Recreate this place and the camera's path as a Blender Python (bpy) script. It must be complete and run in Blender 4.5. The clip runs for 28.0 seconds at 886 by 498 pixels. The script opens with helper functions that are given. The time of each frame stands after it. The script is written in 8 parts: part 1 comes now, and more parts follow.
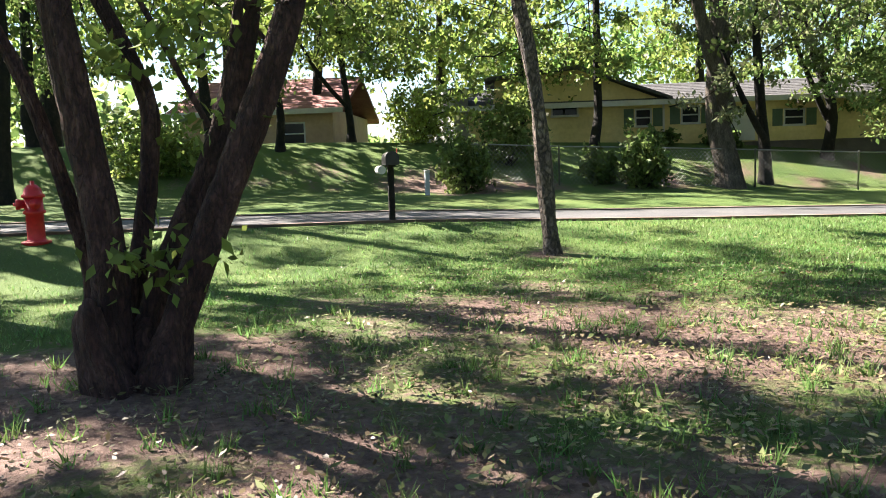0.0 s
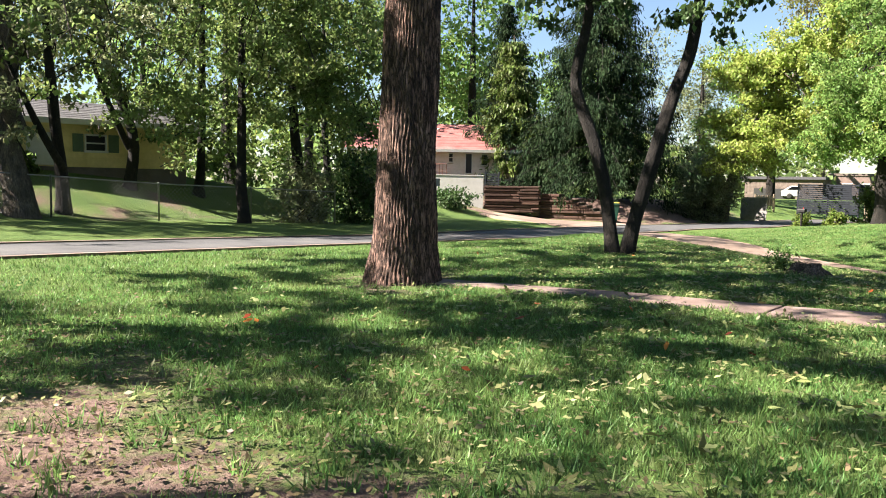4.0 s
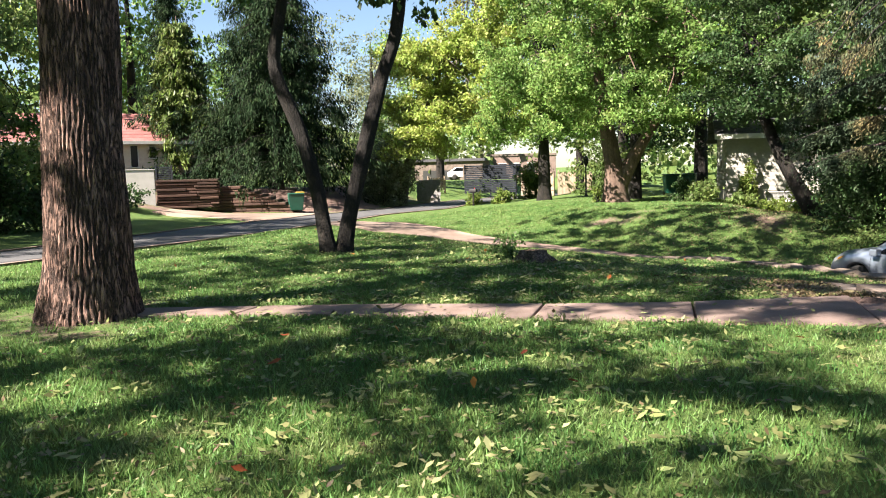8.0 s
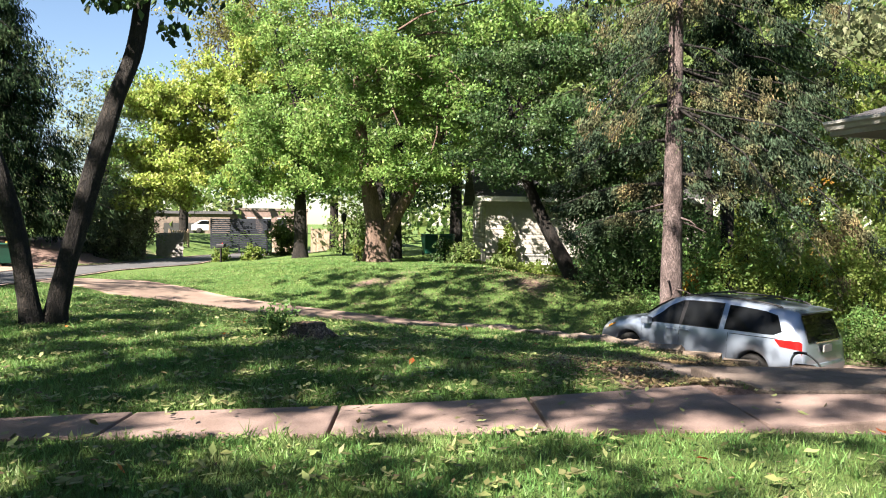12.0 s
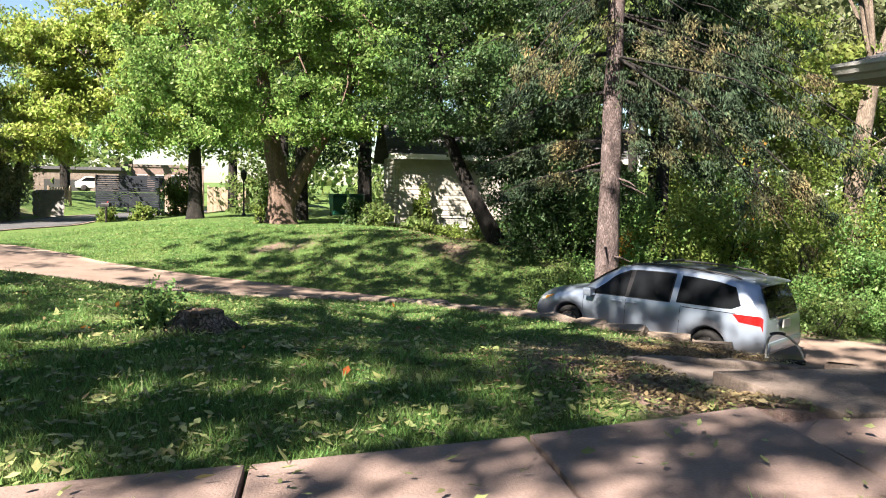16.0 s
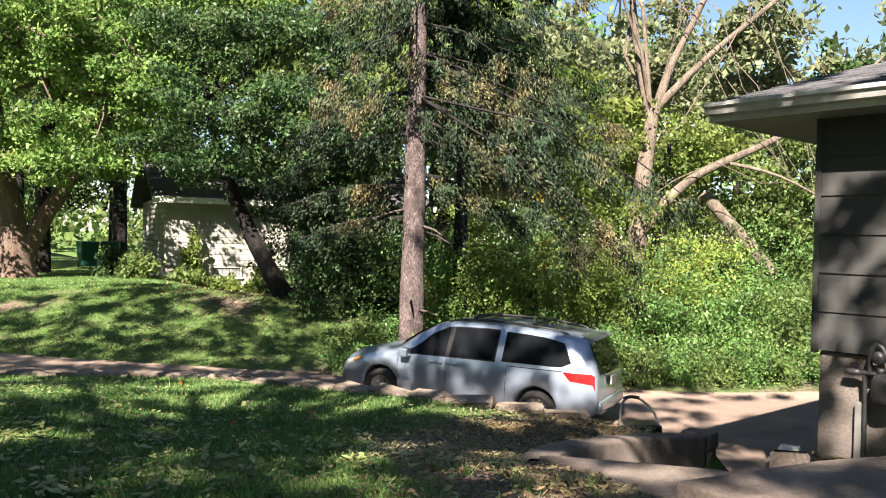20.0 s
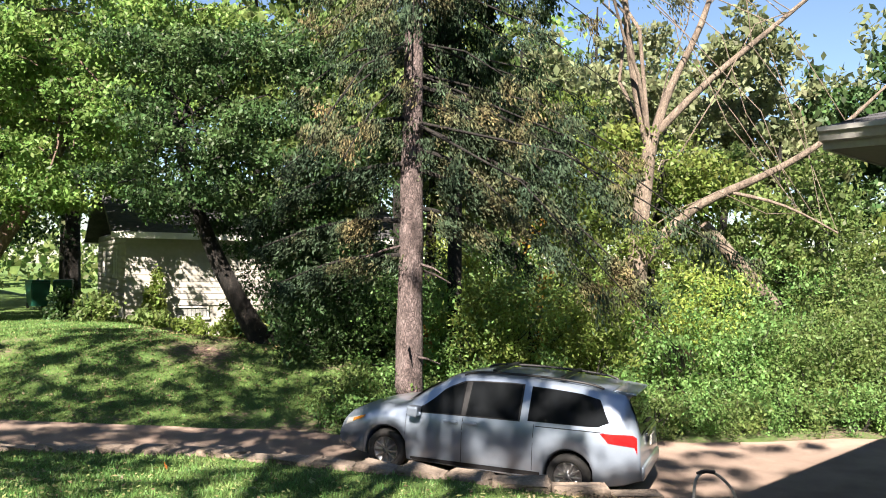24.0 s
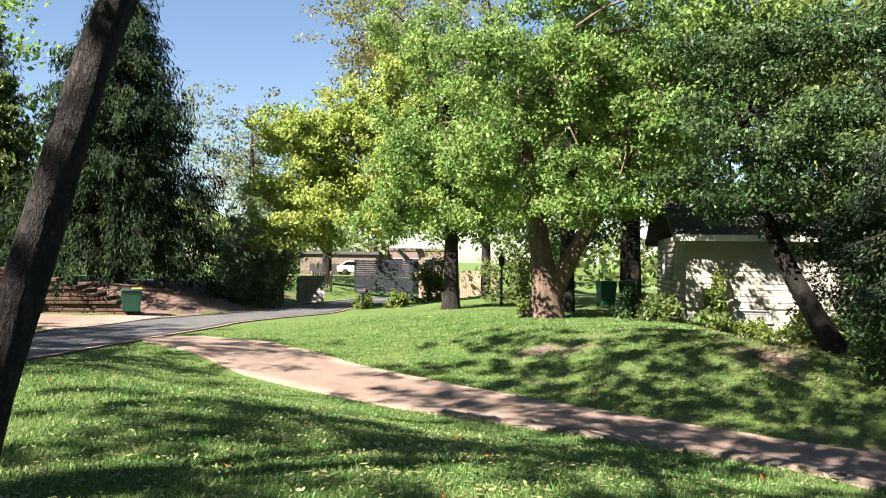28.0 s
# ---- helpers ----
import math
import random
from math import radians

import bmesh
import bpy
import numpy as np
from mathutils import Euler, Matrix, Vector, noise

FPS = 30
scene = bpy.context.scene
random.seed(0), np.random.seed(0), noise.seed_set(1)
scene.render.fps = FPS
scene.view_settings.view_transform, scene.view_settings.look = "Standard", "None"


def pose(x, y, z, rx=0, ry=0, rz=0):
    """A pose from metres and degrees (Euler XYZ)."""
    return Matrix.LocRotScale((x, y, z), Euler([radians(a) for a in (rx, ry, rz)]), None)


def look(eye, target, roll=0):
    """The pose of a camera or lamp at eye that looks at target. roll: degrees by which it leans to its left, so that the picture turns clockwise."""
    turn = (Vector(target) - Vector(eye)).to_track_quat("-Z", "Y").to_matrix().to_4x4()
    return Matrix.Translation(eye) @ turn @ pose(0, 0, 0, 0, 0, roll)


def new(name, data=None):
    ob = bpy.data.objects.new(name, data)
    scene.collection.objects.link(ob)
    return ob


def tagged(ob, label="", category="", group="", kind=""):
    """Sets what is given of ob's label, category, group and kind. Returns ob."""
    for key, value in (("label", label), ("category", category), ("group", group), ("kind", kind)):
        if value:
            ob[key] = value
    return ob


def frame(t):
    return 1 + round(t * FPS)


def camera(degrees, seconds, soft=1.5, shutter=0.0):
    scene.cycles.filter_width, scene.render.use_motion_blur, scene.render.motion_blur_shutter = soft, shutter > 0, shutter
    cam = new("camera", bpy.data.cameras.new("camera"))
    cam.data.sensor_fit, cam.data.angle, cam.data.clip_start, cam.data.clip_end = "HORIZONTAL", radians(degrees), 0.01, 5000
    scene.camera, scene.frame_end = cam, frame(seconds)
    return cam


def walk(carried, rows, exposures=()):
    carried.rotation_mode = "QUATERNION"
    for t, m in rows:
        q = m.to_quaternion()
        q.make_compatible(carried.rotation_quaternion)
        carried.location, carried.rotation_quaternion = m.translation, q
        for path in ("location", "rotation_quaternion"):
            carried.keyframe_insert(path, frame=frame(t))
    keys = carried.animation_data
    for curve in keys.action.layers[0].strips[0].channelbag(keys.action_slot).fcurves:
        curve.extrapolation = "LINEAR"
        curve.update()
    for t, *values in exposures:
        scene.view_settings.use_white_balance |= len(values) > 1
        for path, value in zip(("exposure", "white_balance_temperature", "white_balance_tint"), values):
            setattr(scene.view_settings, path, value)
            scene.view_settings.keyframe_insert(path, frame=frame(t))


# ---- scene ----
def aim(x, y, z, heading, tilt, roll):
    """A pose from a place, a compass heading (0 is +y, clockwise), a tilt up and a lean."""
    a, b = radians(heading), radians(tilt)
    way = Vector((math.sin(a) * math.cos(b), math.cos(a) * math.cos(b), math.sin(b)))
    return look((x, y, z), Vector((x, y, z)) + way, roll)


cam = camera(57.29, 28.0, soft=1.0)
PATH = [
    (0.0, aim(5.591, -6.991, 1.309, -78.60, -6.03, -1.92)),
    (0.5, aim(5.600, -6.750, 1.270, -70.06, -7.19, -0.42)),
    (1.0, aim(5.662, -6.473, 1.247, -60.33, -7.73, 0.09)),
    (1.5, aim(5.557, -6.189, 1.259, -54.72, -6.41, 0.50)),
    (2.0, aim(5.408, -5.996, 1.357, -53.02, -3.15, 0.68)),
    (2.5, aim(5.211, -5.920, 1.347, -50.01, -1.28, -0.73)),
    (3.0, aim(4.928, -5.825, 1.398, -41.31, -1.44, -0.81)),
    (3.5, aim(4.728, -5.700, 1.379, -35.67, -3.36, 0.49)),
    (5.5, aim(4.057, -5.359, 1.510, -29.53, -6.09, 0.16)),
    (6.0, aim(3.914, -5.197, 1.516, -26.40, -4.58, 0.46)),
    (6.5, aim(3.651, -5.073, 1.562, -18.15, -4.59, -1.18)),
    (7.0, aim(3.503, -4.864, 1.525, -12.78, -5.54, -2.41)),
    (7.5, aim(3.388, -4.480, 1.532, -12.68, -5.22, -2.08)),
    (8.0, aim(3.276, -4.324, 1.510, -10.24, -5.60, -1.35)),
    (8.5, aim(3.100, -4.111, 1.506, -2.94, -6.36, -0.87)),
    (9.0, aim(3.074, -3.775, 1.490, -0.94, -5.52, 0.01)),
    (9.5, aim(3.043, -3.478, 1.474, -2.36, -4.58, 1.42)),
    (10.0, aim(2.940, -3.152, 1.466, -0.52, -3.79, 1.03)),
    (10.5, aim(2.861, -2.790, 1.434, 1.12, -2.28, 0.55)),
    (11.0, aim(2.847, -2.455, 1.451, -0.07, 0.02, 0.89)),
    (11.5, aim(2.789, -2.205, 1.437, 2.24, -1.26, 1.33)),
    (12.0, aim(2.760, -2.020, 1.475, 7.53, -1.69, 0.62)),
    (12.5, aim(2.854, -1.784, 1.483, 10.65, 0.02, 1.69)),
    (14.5, aim(2.841, -0.519, 1.451, 10.18, 1.53, 0.85)),
    (15.0, aim(2.730, -0.278, 1.456, 14.92, -1.04, -0.37)),
    (15.5, aim(2.710, 0.017, 1.421, 15.94, -4.31, -0.16)),
    (16.0, aim(2.737, 0.289, 1.455, 14.46, -4.40, 1.17)),
    (16.5, aim(2.650, 0.467, 1.449, 14.57, -3.61, 1.20)),
    (17.0, aim(2.567, 0.773, 1.496, 19.33, -2.93, -0.91)),
    (17.5, aim(2.598, 1.075, 1.474, 20.77, -1.86, -1.69)),
    (18.0, aim(2.609, 1.339, 1.481, 18.79, -0.34, -1.27)),
    (18.5, aim(2.536, 1.602, 1.487, 24.30, -0.41, -2.15)),
    (19.0, aim(2.573, 1.878, 1.438, 30.53, -2.13, -2.01)),
    (19.5, aim(2.686, 2.175, 1.458, 30.64, -2.07, 0.95)),
    (20.0, aim(2.671, 2.455, 1.466, 31.22, -0.74, 1.30)),
    (20.5, aim(2.678, 2.729, 1.459, 34.28, -0.59, -0.49)),
    (22.5, aim(2.914, 3.695, 1.646, 35.82, -2.49, -0.80)),
    (23.0, aim(2.951, 3.966, 1.640, 33.18, -0.53, 0.50)),
    (23.5, aim(2.824, 4.131, 1.666, 32.71, 1.03, 0.41)),
    (24.0, aim(2.745, 4.345, 1.678, 34.35, 1.30, 0.72)),
    (24.5, aim(2.763, 4.501, 1.663, 33.00, -0.64, 1.23)),
    (25.0, aim(2.823, 4.637, 1.641, 31.02, -2.69, 2.13)),
    (25.5, aim(2.720, 4.646, 1.666, 29.17, -4.09, 1.14)),
    (26.0, aim(2.538, 4.631, 1.691, 21.08, -3.64, -0.53)),
    (26.5, aim(2.422, 4.596, 1.707, 8.27, -1.80, -0.82)),
    (27.0, aim(2.357, 4.580, 1.750, -0.17, 0.53, 0.16)),
    (27.5, aim(2.319, 4.582, 1.743, -4.26, 1.73, 0.67)),
    (28.0, aim(2.301, 4.559, 1.725, -2.74, 0.91, 0.61)),
]
EXPOSURES = ((0.0, 2.86, 6850, 13), (1.2, 2.78, 6850, 13), (3.0, 2.53, 6850, 13), (12.0, 2.50, 6850, 13), (20.0, 2.50, 6850, 13), (24.0, 2.44, 6850, 13), (28.0, 2.42, 6850, 13))
walk(cam, PATH, EXPOSURES)

# ---- light ----
SUN_AZ, SUN_EL = 228.0, 40.0
world = bpy.data.worlds.new("world")
scene.world = world
world.use_nodes = True
sky = world.node_tree.nodes.new("ShaderNodeTexSky")
sky.sky_type, sky.sun_disc = "NISHITA", False
sky.dust_density, sky.air_density, sky.ozone_density = 0.3, 1.0, 3.5
sky.sun_elevation, sky.sun_rotation = radians(SUN_EL), radians(SUN_AZ)
background = world.node_tree.nodes["Background"]
background.inputs["Strength"].default_value = 0.036
world.node_tree.links.new(sky.outputs["Color"], background.inputs["Color"])
sun_data = bpy.data.lights.new("sun", "SUN")
sun_data.energy, sun_data.angle, sun_data.color = 5.0, radians(0.55), (1.0, 0.925, 0.84)
sun = new("sun", sun_data)
sun_way = Vector((math.sin(radians(SUN_AZ)) * math.cos(radians(SUN_EL)), math.cos(radians(SUN_AZ)) * math.cos(radians(SUN_EL)), math.sin(radians(SUN_EL))))
sun.matrix_world = look(Vector((0, 0, 40)), Vector((0, 0, 40)) - sun_way)

# ---- the lie of the land ----
DRIVE_O, DRIVE_S, DRIVE_N = np.array((8.98, 16.03)), np.array((-0.548, 0.835)), np.array((0.835, 0.548))


def smooth(v):
    v = np.clip(v, 0, 1)
    return v * v * (3 - 2 * v)


def along_drive(x, y):
    """Distance along the driveway towards the street, and across it, away from the lawn."""
    u, v = np.asarray(x) - DRIVE_O[0], np.asarray(y) - DRIVE_O[1]
    return u * DRIVE_S[0] + v * DRIVE_S[1], u * DRIVE_N[0] + v * DRIVE_N[1]


def drive_point(s, n):
    p = DRIVE_O + s * DRIVE_S + n * DRIVE_N
    return float(p[0]), float(p[1])


def drive_near(s):
    return np.interp(s, (-14, -8, -6.5, -5.2, -3.7, 3.5, 7.2, 11, 15, 18, 24), (-3.5, -3.4, -2.1, -2.9, -3.7, -3.5, -4.3, -5.9, -7.1, -7.8, -8.8))


def drive_far(s):
    return np.interp(s, (-16, -12, -7.6, -5, -3, -1, 2, 6, 10, 15.5, 19, 24), (9.5, 9.0, 7.0, 5.3, 3.9, 2.7, 1.6, -0.6, -2.3, -4.1, -5.6, -5.2))


def drive_height(s):
    return np.interp(s, (-6, 0, 6, 19), (-1.78, -1.60, -1.25, -0.64))


def road_height(y):
    return np.interp(y, (-60, -5, 6, 20, 34, 57, 140), (1.0, 0.35, 0.03, -0.42, -0.75, -1.0, -1.3))


def road_near(y):
    """The near edge of the street: straight, then bending away."""
    return -7.4 - 0.6 * smooth((-np.asarray(y)) / 5) + 2.4 * smooth((np.asarray(y) - 35) / 11) + 0.012 * np.maximum(np.asarray(y) - 47, 0) ** 2


def ground_height(x, y):
    x, y = np.asarray(x, float), np.asarray(y, float)
    s, n = along_drive(x, y)
    near, far, bed = drive_near(s), drive_far(s), drive_height(s)
    rim = np.interp(s, (-8, -6.5, -5, -3.5, 0, 3.5, 8, 12, 18, 25), (-0.65, -0.95, -0.7, -0.52, -0.58, -0.93, -1.13, -1.0, -0.72, -0.65))
    lawn = rim + (0.04 - rim) * smooth((near - n) / 7.0)
    top = np.interp(s, (-6, 1, 6, 30), (-1.45, -0.9, -0.06, -0.06))
    beyond = bed + (top - bed) * smooth((n - far) / 6.0)
    z = np.where(n < near, lawn, np.where(n < far, bed, beyond))
    z = z - np.where(n > far, 0.62 * smooth((x - 8.0) / 3.6) * smooth((y - 22) / 5), 0)
    k = np.clip(((x - 8.0) * 2.2 + (y - 7.2) * 1.4) / 6.8, 0, 1)
    z = np.maximum(z - 0.75 * smooth(1.25 - np.hypot(x - 8.0 - 2.2 * k, y - 7.2 - 1.4 * k) / 0.78), np.minimum(z, bed))
    z = z + 0.11 * smooth(1.2 - np.hypot((x - 6.0) / 1.3, (y - 4.3) / 0.55))
    z = z + 0.09 * smooth(1.2 - np.hypot((x - 6.25) / 0.55, (y - 4.85) / 0.5))
    street = road_height(y)
    edge = road_near(y)
    z = street + (z - street) * smooth((x - edge - 0.1) / (3.5 + 7.0 * smooth((y - 22) / 6)))
    bank = 0.15 * smooth((edge - 4.2 - x) / 4) + (1.25 + 0.45 * smooth((24 - y) / 8)) * smooth((edge - 9.5 + 5.2 * smooth((y - 40) / 3) - x) / 7.0)
    z = np.where(x < edge - 4.0, street + bank, z)
    return z + 0.022 * np.sin(0.9 * x + 0.4 * y) * np.sin(0.7 * y - 0.3 * x) * smooth((x - edge) / 3) * np.where((n > near) & (n < far), 0, 1)


def gz(x, y):
    return float(ground_height(x, y))


# ---- materials ----
def material(name, colours, scale=8.0, rough=0.8, bump=0.0, metal=0.0, detail=6.0, stretch=(1, 1, 1), fine=0.0, spread=0.0, island=False, translucent=0.0, space="Object", coat=0.0, bump_scale=None, spec=0.5, crack=0.0, depth=0.5):
    """A surface of two or more colours mixed by noise at two scales, with grain, relief and a shift per piece."""
    m = bpy.data.materials.new(name)
    m.use_nodes = True
    nt = m.node_tree
    node, link = nt.nodes.new, nt.links.new
    shader = nt.nodes["Principled BSDF"]
    place = node("ShaderNodeTexCoord")
    mapping = node("ShaderNodeMapping")
    mapping.inputs["Scale"].default_value = stretch
    link(place.outputs[space], mapping.inputs["Vector"])
    big = node("ShaderNodeTexNoise")
    big.inputs["Scale"].default_value, big.inputs["Detail"].default_value, big.inputs["Roughness"].default_value = scale, detail, 0.62
    link(mapping.outputs["Vector"], big.inputs["Vector"])
    ramp = node("ShaderNodeValToRGB")
    ramp.color_ramp.elements[0].position, ramp.color_ramp.elements[1].position = 0.3, 0.7
    for n in range(len(colours) - 2):
        ramp.color_ramp.elements.new(0.3 + 0.4 * (n + 1) / (len(colours) - 1))
    for e, c in zip(ramp.color_ramp.elements, colours):
        e.color = (*c, 1)
    link(big.outputs["Fac"], ramp.inputs["Fac"])
    colour = ramp.outputs["Color"]
    small = node("ShaderNodeTexNoise")
    small.inputs["Scale"].default_value, small.inputs["Detail"].default_value = bump_scale or scale * 7, 5.0
    link(mapping.outputs["Vector"], small.inputs["Vector"])
    if fine or spread:
        hsv = node("ShaderNodeHueSaturation")
        link(colour, hsv.inputs["Color"])
        value = node("ShaderNodeMapRange")
        value.inputs["To Min"].default_value, value.inputs["To Max"].default_value = 1 - fine, 1 + fine
        value.inputs["From Min"].default_value, value.inputs["From Max"].default_value = 0.3, 0.7
        link(small.outputs["Fac"], value.inputs["Value"])
        last = value.outputs["Result"]
        if spread:
            piece = node("ShaderNodeNewGeometry" if island else "ShaderNodeObjectInfo")
            shift = node("ShaderNodeMapRange")
            shift.inputs["To Min"].default_value, shift.inputs["To Max"].default_value = 1 - spread, 1 + spread
            link(piece.outputs["Random Per Island" if island else "Random"], shift.inputs["Value"])
            times = node("ShaderNodeMath")
            times.operation = "MULTIPLY"
            link(last, times.inputs[0])
            link(shift.outputs["Result"], times.inputs[1])
            last = times.outputs["Value"]
            if island:
                hue = node("ShaderNodeMapRange")
                hue.inputs["To Min"].default_value, hue.inputs["To Max"].default_value = 0.475, 0.515
                link(piece.outputs["Random Per Island"], hue.inputs["Value"])
                link(hue.outputs["Result"], hsv.inputs["Hue"])
        link(last, hsv.inputs["Value"])
        colour = hsv.outputs["Color"]
    height = small.outputs["Fac"]
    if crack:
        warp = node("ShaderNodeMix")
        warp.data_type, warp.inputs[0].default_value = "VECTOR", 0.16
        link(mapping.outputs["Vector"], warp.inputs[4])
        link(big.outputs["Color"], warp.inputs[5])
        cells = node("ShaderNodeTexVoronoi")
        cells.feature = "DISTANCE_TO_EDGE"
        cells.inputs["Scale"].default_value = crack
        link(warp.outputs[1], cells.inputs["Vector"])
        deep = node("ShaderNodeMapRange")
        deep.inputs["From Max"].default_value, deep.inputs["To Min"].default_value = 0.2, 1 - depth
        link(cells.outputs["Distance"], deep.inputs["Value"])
        # the cracks' shade is painted into the colour too, by depth
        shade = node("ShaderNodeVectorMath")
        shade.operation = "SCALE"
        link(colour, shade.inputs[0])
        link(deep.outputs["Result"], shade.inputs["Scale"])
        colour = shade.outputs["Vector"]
        both = node("ShaderNodeMath")
        both.operation = "MULTIPLY_ADD"
        both.inputs[1].default_value = 2.0
        link(deep.outputs["Result"], both.inputs[0])
        link(small.outputs["Fac"], both.inputs[2])
        height = both.outputs["Value"]
    link(colour, shader.inputs["Base Color"])
    shader.inputs["Roughness"].default_value, shader.inputs["Metallic"].default_value = rough, metal
    shader.inputs["Coat Weight"].default_value = coat
    shader.inputs["Specular IOR Level"].default_value = spec
    if bump:
        relief = node("ShaderNodeBump")
        relief.inputs["Strength"].default_value, relief.inputs["Distance"].default_value = min(bump, 1.0), 0.02 * max(1.0, bump)
        link(height, relief.inputs["Height"])
        link(relief.outputs["Normal"], shader.inputs["Normal"])
    if translucent:
        glow = node("ShaderNodeBsdfTranslucent")
        pale = node("ShaderNodeHueSaturation")
        pale.inputs["Value"].default_value, pale.inputs["Saturation"].default_value = 1.25, 1.0
        link(colour, pale.inputs["Color"])
        link(pale.outputs["Color"], glow.inputs["Color"])
        mix = node("ShaderNodeMixShader")
        mix.inputs["Fac"].default_value = translucent
        link(shader.outputs["BSDF"], mix.inputs[1])
        link(glow.outputs["BSDF"], mix.inputs[2])
        link(mix.outputs["Shader"], nt.nodes["Material Output"].inputs["Surface"])
    return m


def leaf_material(name, a, b, c, translucent=0.4):
    return material(name, (a, b, c), scale=0.55, rough=0.5, fine=0.2, spread=0.5, island=True, translucent=translucent, detail=3.0, spec=0.28)


LEAF_GREEN = leaf_material("leaf_green", (0.064, 0.109, 0.034), (0.117, 0.171, 0.054), (0.185, 0.237, 0.076), 0.56)
LEAF_BRIGHT = leaf_material("leaf_bright", (0.091, 0.139, 0.033), (0.145, 0.201, 0.049), (0.210, 0.254, 0.071), 0.58)
LEAF_YELLOW = leaf_material("leaf_yellow", (0.162, 0.235, 0.052), (0.246, 0.313, 0.073), (0.327, 0.369, 0.111), 0.5)
LEAF_DARK = leaf_material("leaf_dark", (0.020, 0.049, 0.016), (0.037, 0.076, 0.025), (0.065, 0.111, 0.035), 0.3)
LEAF_GREY = leaf_material("leaf_grey", (0.092, 0.121, 0.060), (0.148, 0.175, 0.088), (0.207, 0.221, 0.124), 0.5)
LEAF_AMBER = leaf_material("leaf_amber", (0.150, 0.078, 0.012), (0.228, 0.132, 0.018), (0.252, 0.180, 0.036))
LEAF_MAPLE = leaf_material("leaf_maple", (0.076, 0.142, 0.038), (0.131, 0.224, 0.058), (0.211, 0.304, 0.086), 0.48)
LEAF_AUTUMN = leaf_material("leaf_autumn", (0.092, 0.103, 0.024), (0.152, 0.159, 0.038), (0.205, 0.193, 0.058), 0.45)
LEAF_FRESH = leaf_material("leaf_fresh", (0.065, 0.132, 0.041), (0.117, 0.213, 0.064), (0.194, 0.305, 0.092), 0.5)
NEEDLE_DARK = material("needle_dark", ((0.010, 0.022, 0.011), (0.017, 0.034, 0.015), (0.029, 0.048, 0.019)), scale=0.55, rough=0.8, fine=0.2, spread=0.42, island=True, translucent=0.08, detail=3.0, spec=0.06)
NEEDLE_BROWN = material("needle_brown", ((0.018, 0.035, 0.023), (0.036, 0.056, 0.032), (0.150, 0.118, 0.058)), scale=0.55, rough=0.8, fine=0.2, spread=0.6, island=True, translucent=0.1, detail=3.0, spec=0.08)
NEEDLE_LIGHT = leaf_material("needle_light", (0.042, 0.072, 0.015), (0.066, 0.102, 0.021), (0.096, 0.132, 0.030), 0.2)
LEAF_FALLEN = leaf_material("leaf_fallen", (0.102, 0.132, 0.042), (0.162, 0.186, 0.072), (0.228, 0.228, 0.108), 0.15)
LEAF_DRY = leaf_material("leaf_dry", (0.079, 0.056, 0.028), (0.138, 0.106, 0.057), (0.177, 0.162, 0.097), 0.1)
LEAF_RED = leaf_material("leaf_red", (0.180, 0.036, 0.012), (0.270, 0.084, 0.018), (0.300, 0.150, 0.030), 0.15)
GRASS = material("grass_blade", ((0.044, 0.110, 0.030), (0.084, 0.172, 0.048), (0.136, 0.225, 0.068), (0.205, 0.232, 0.108)), scale=1.6, rough=0.5, fine=0.25, spread=0.5, island=True, translucent=0.45, detail=6.0, spec=0.3)
# high depth paints dark shade into the oak's furrows
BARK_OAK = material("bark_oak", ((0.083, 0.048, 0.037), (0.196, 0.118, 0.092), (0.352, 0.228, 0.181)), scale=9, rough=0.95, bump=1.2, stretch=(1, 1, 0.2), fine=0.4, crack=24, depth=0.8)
BARK_GREY = material("bark_grey", ((0.054, 0.042, 0.034), (0.116, 0.095, 0.078), (0.184, 0.156, 0.129)), scale=7, rough=0.95, bump=1.0, stretch=(1, 1, 0.3), fine=0.35, crack=24, depth=0.4)
# base and cracks darkened to hold the shade that lies on these trunks
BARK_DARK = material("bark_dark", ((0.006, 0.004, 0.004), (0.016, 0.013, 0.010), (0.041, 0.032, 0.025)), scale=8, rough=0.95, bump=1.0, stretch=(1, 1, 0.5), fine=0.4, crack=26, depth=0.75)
BARK_RED = material("bark_red", ((0.063, 0.038, 0.029), (0.125, 0.083, 0.062), (0.178, 0.125, 0.099)), scale=6, rough=0.95, bump=1.0, stretch=(1, 1, 0.25), fine=0.4, crack=30, depth=0.25)
BARK_PURPLE = material("bark_purple", ((0.022, 0.009, 0.008), (0.065, 0.030, 0.024), (0.136, 0.073, 0.063)), scale=7, rough=0.95, bump=1.0, stretch=(1, 1, 0.4), fine=0.4, crack=24, depth=0.35)
BARK_PALE = material("bark_pale", ((0.065, 0.049, 0.038), (0.136, 0.106, 0.082), (0.201, 0.163, 0.128)), scale=5, rough=0.95, bump=0.8, stretch=(1, 1, 0.4), fine=0.4, crack=26, depth=0.25)
BARK_CONIFER = material("bark_conifer", ((0.042, 0.030, 0.028), (0.105, 0.078, 0.074), (0.168, 0.133, 0.126)), scale=6, rough=0.95, bump=1.0, stretch=(1, 1, 0.5), fine=0.45, crack=22, depth=0.4)
BARK_BIRCH = material("bark_birch", ((0.014, 0.010, 0.009), (0.145, 0.109, 0.090), (0.289, 0.230, 0.194)), scale=5, rough=0.92, bump=1.0, stretch=(1, 1, 0.6), fine=0.45, crack=17, depth=0.7)
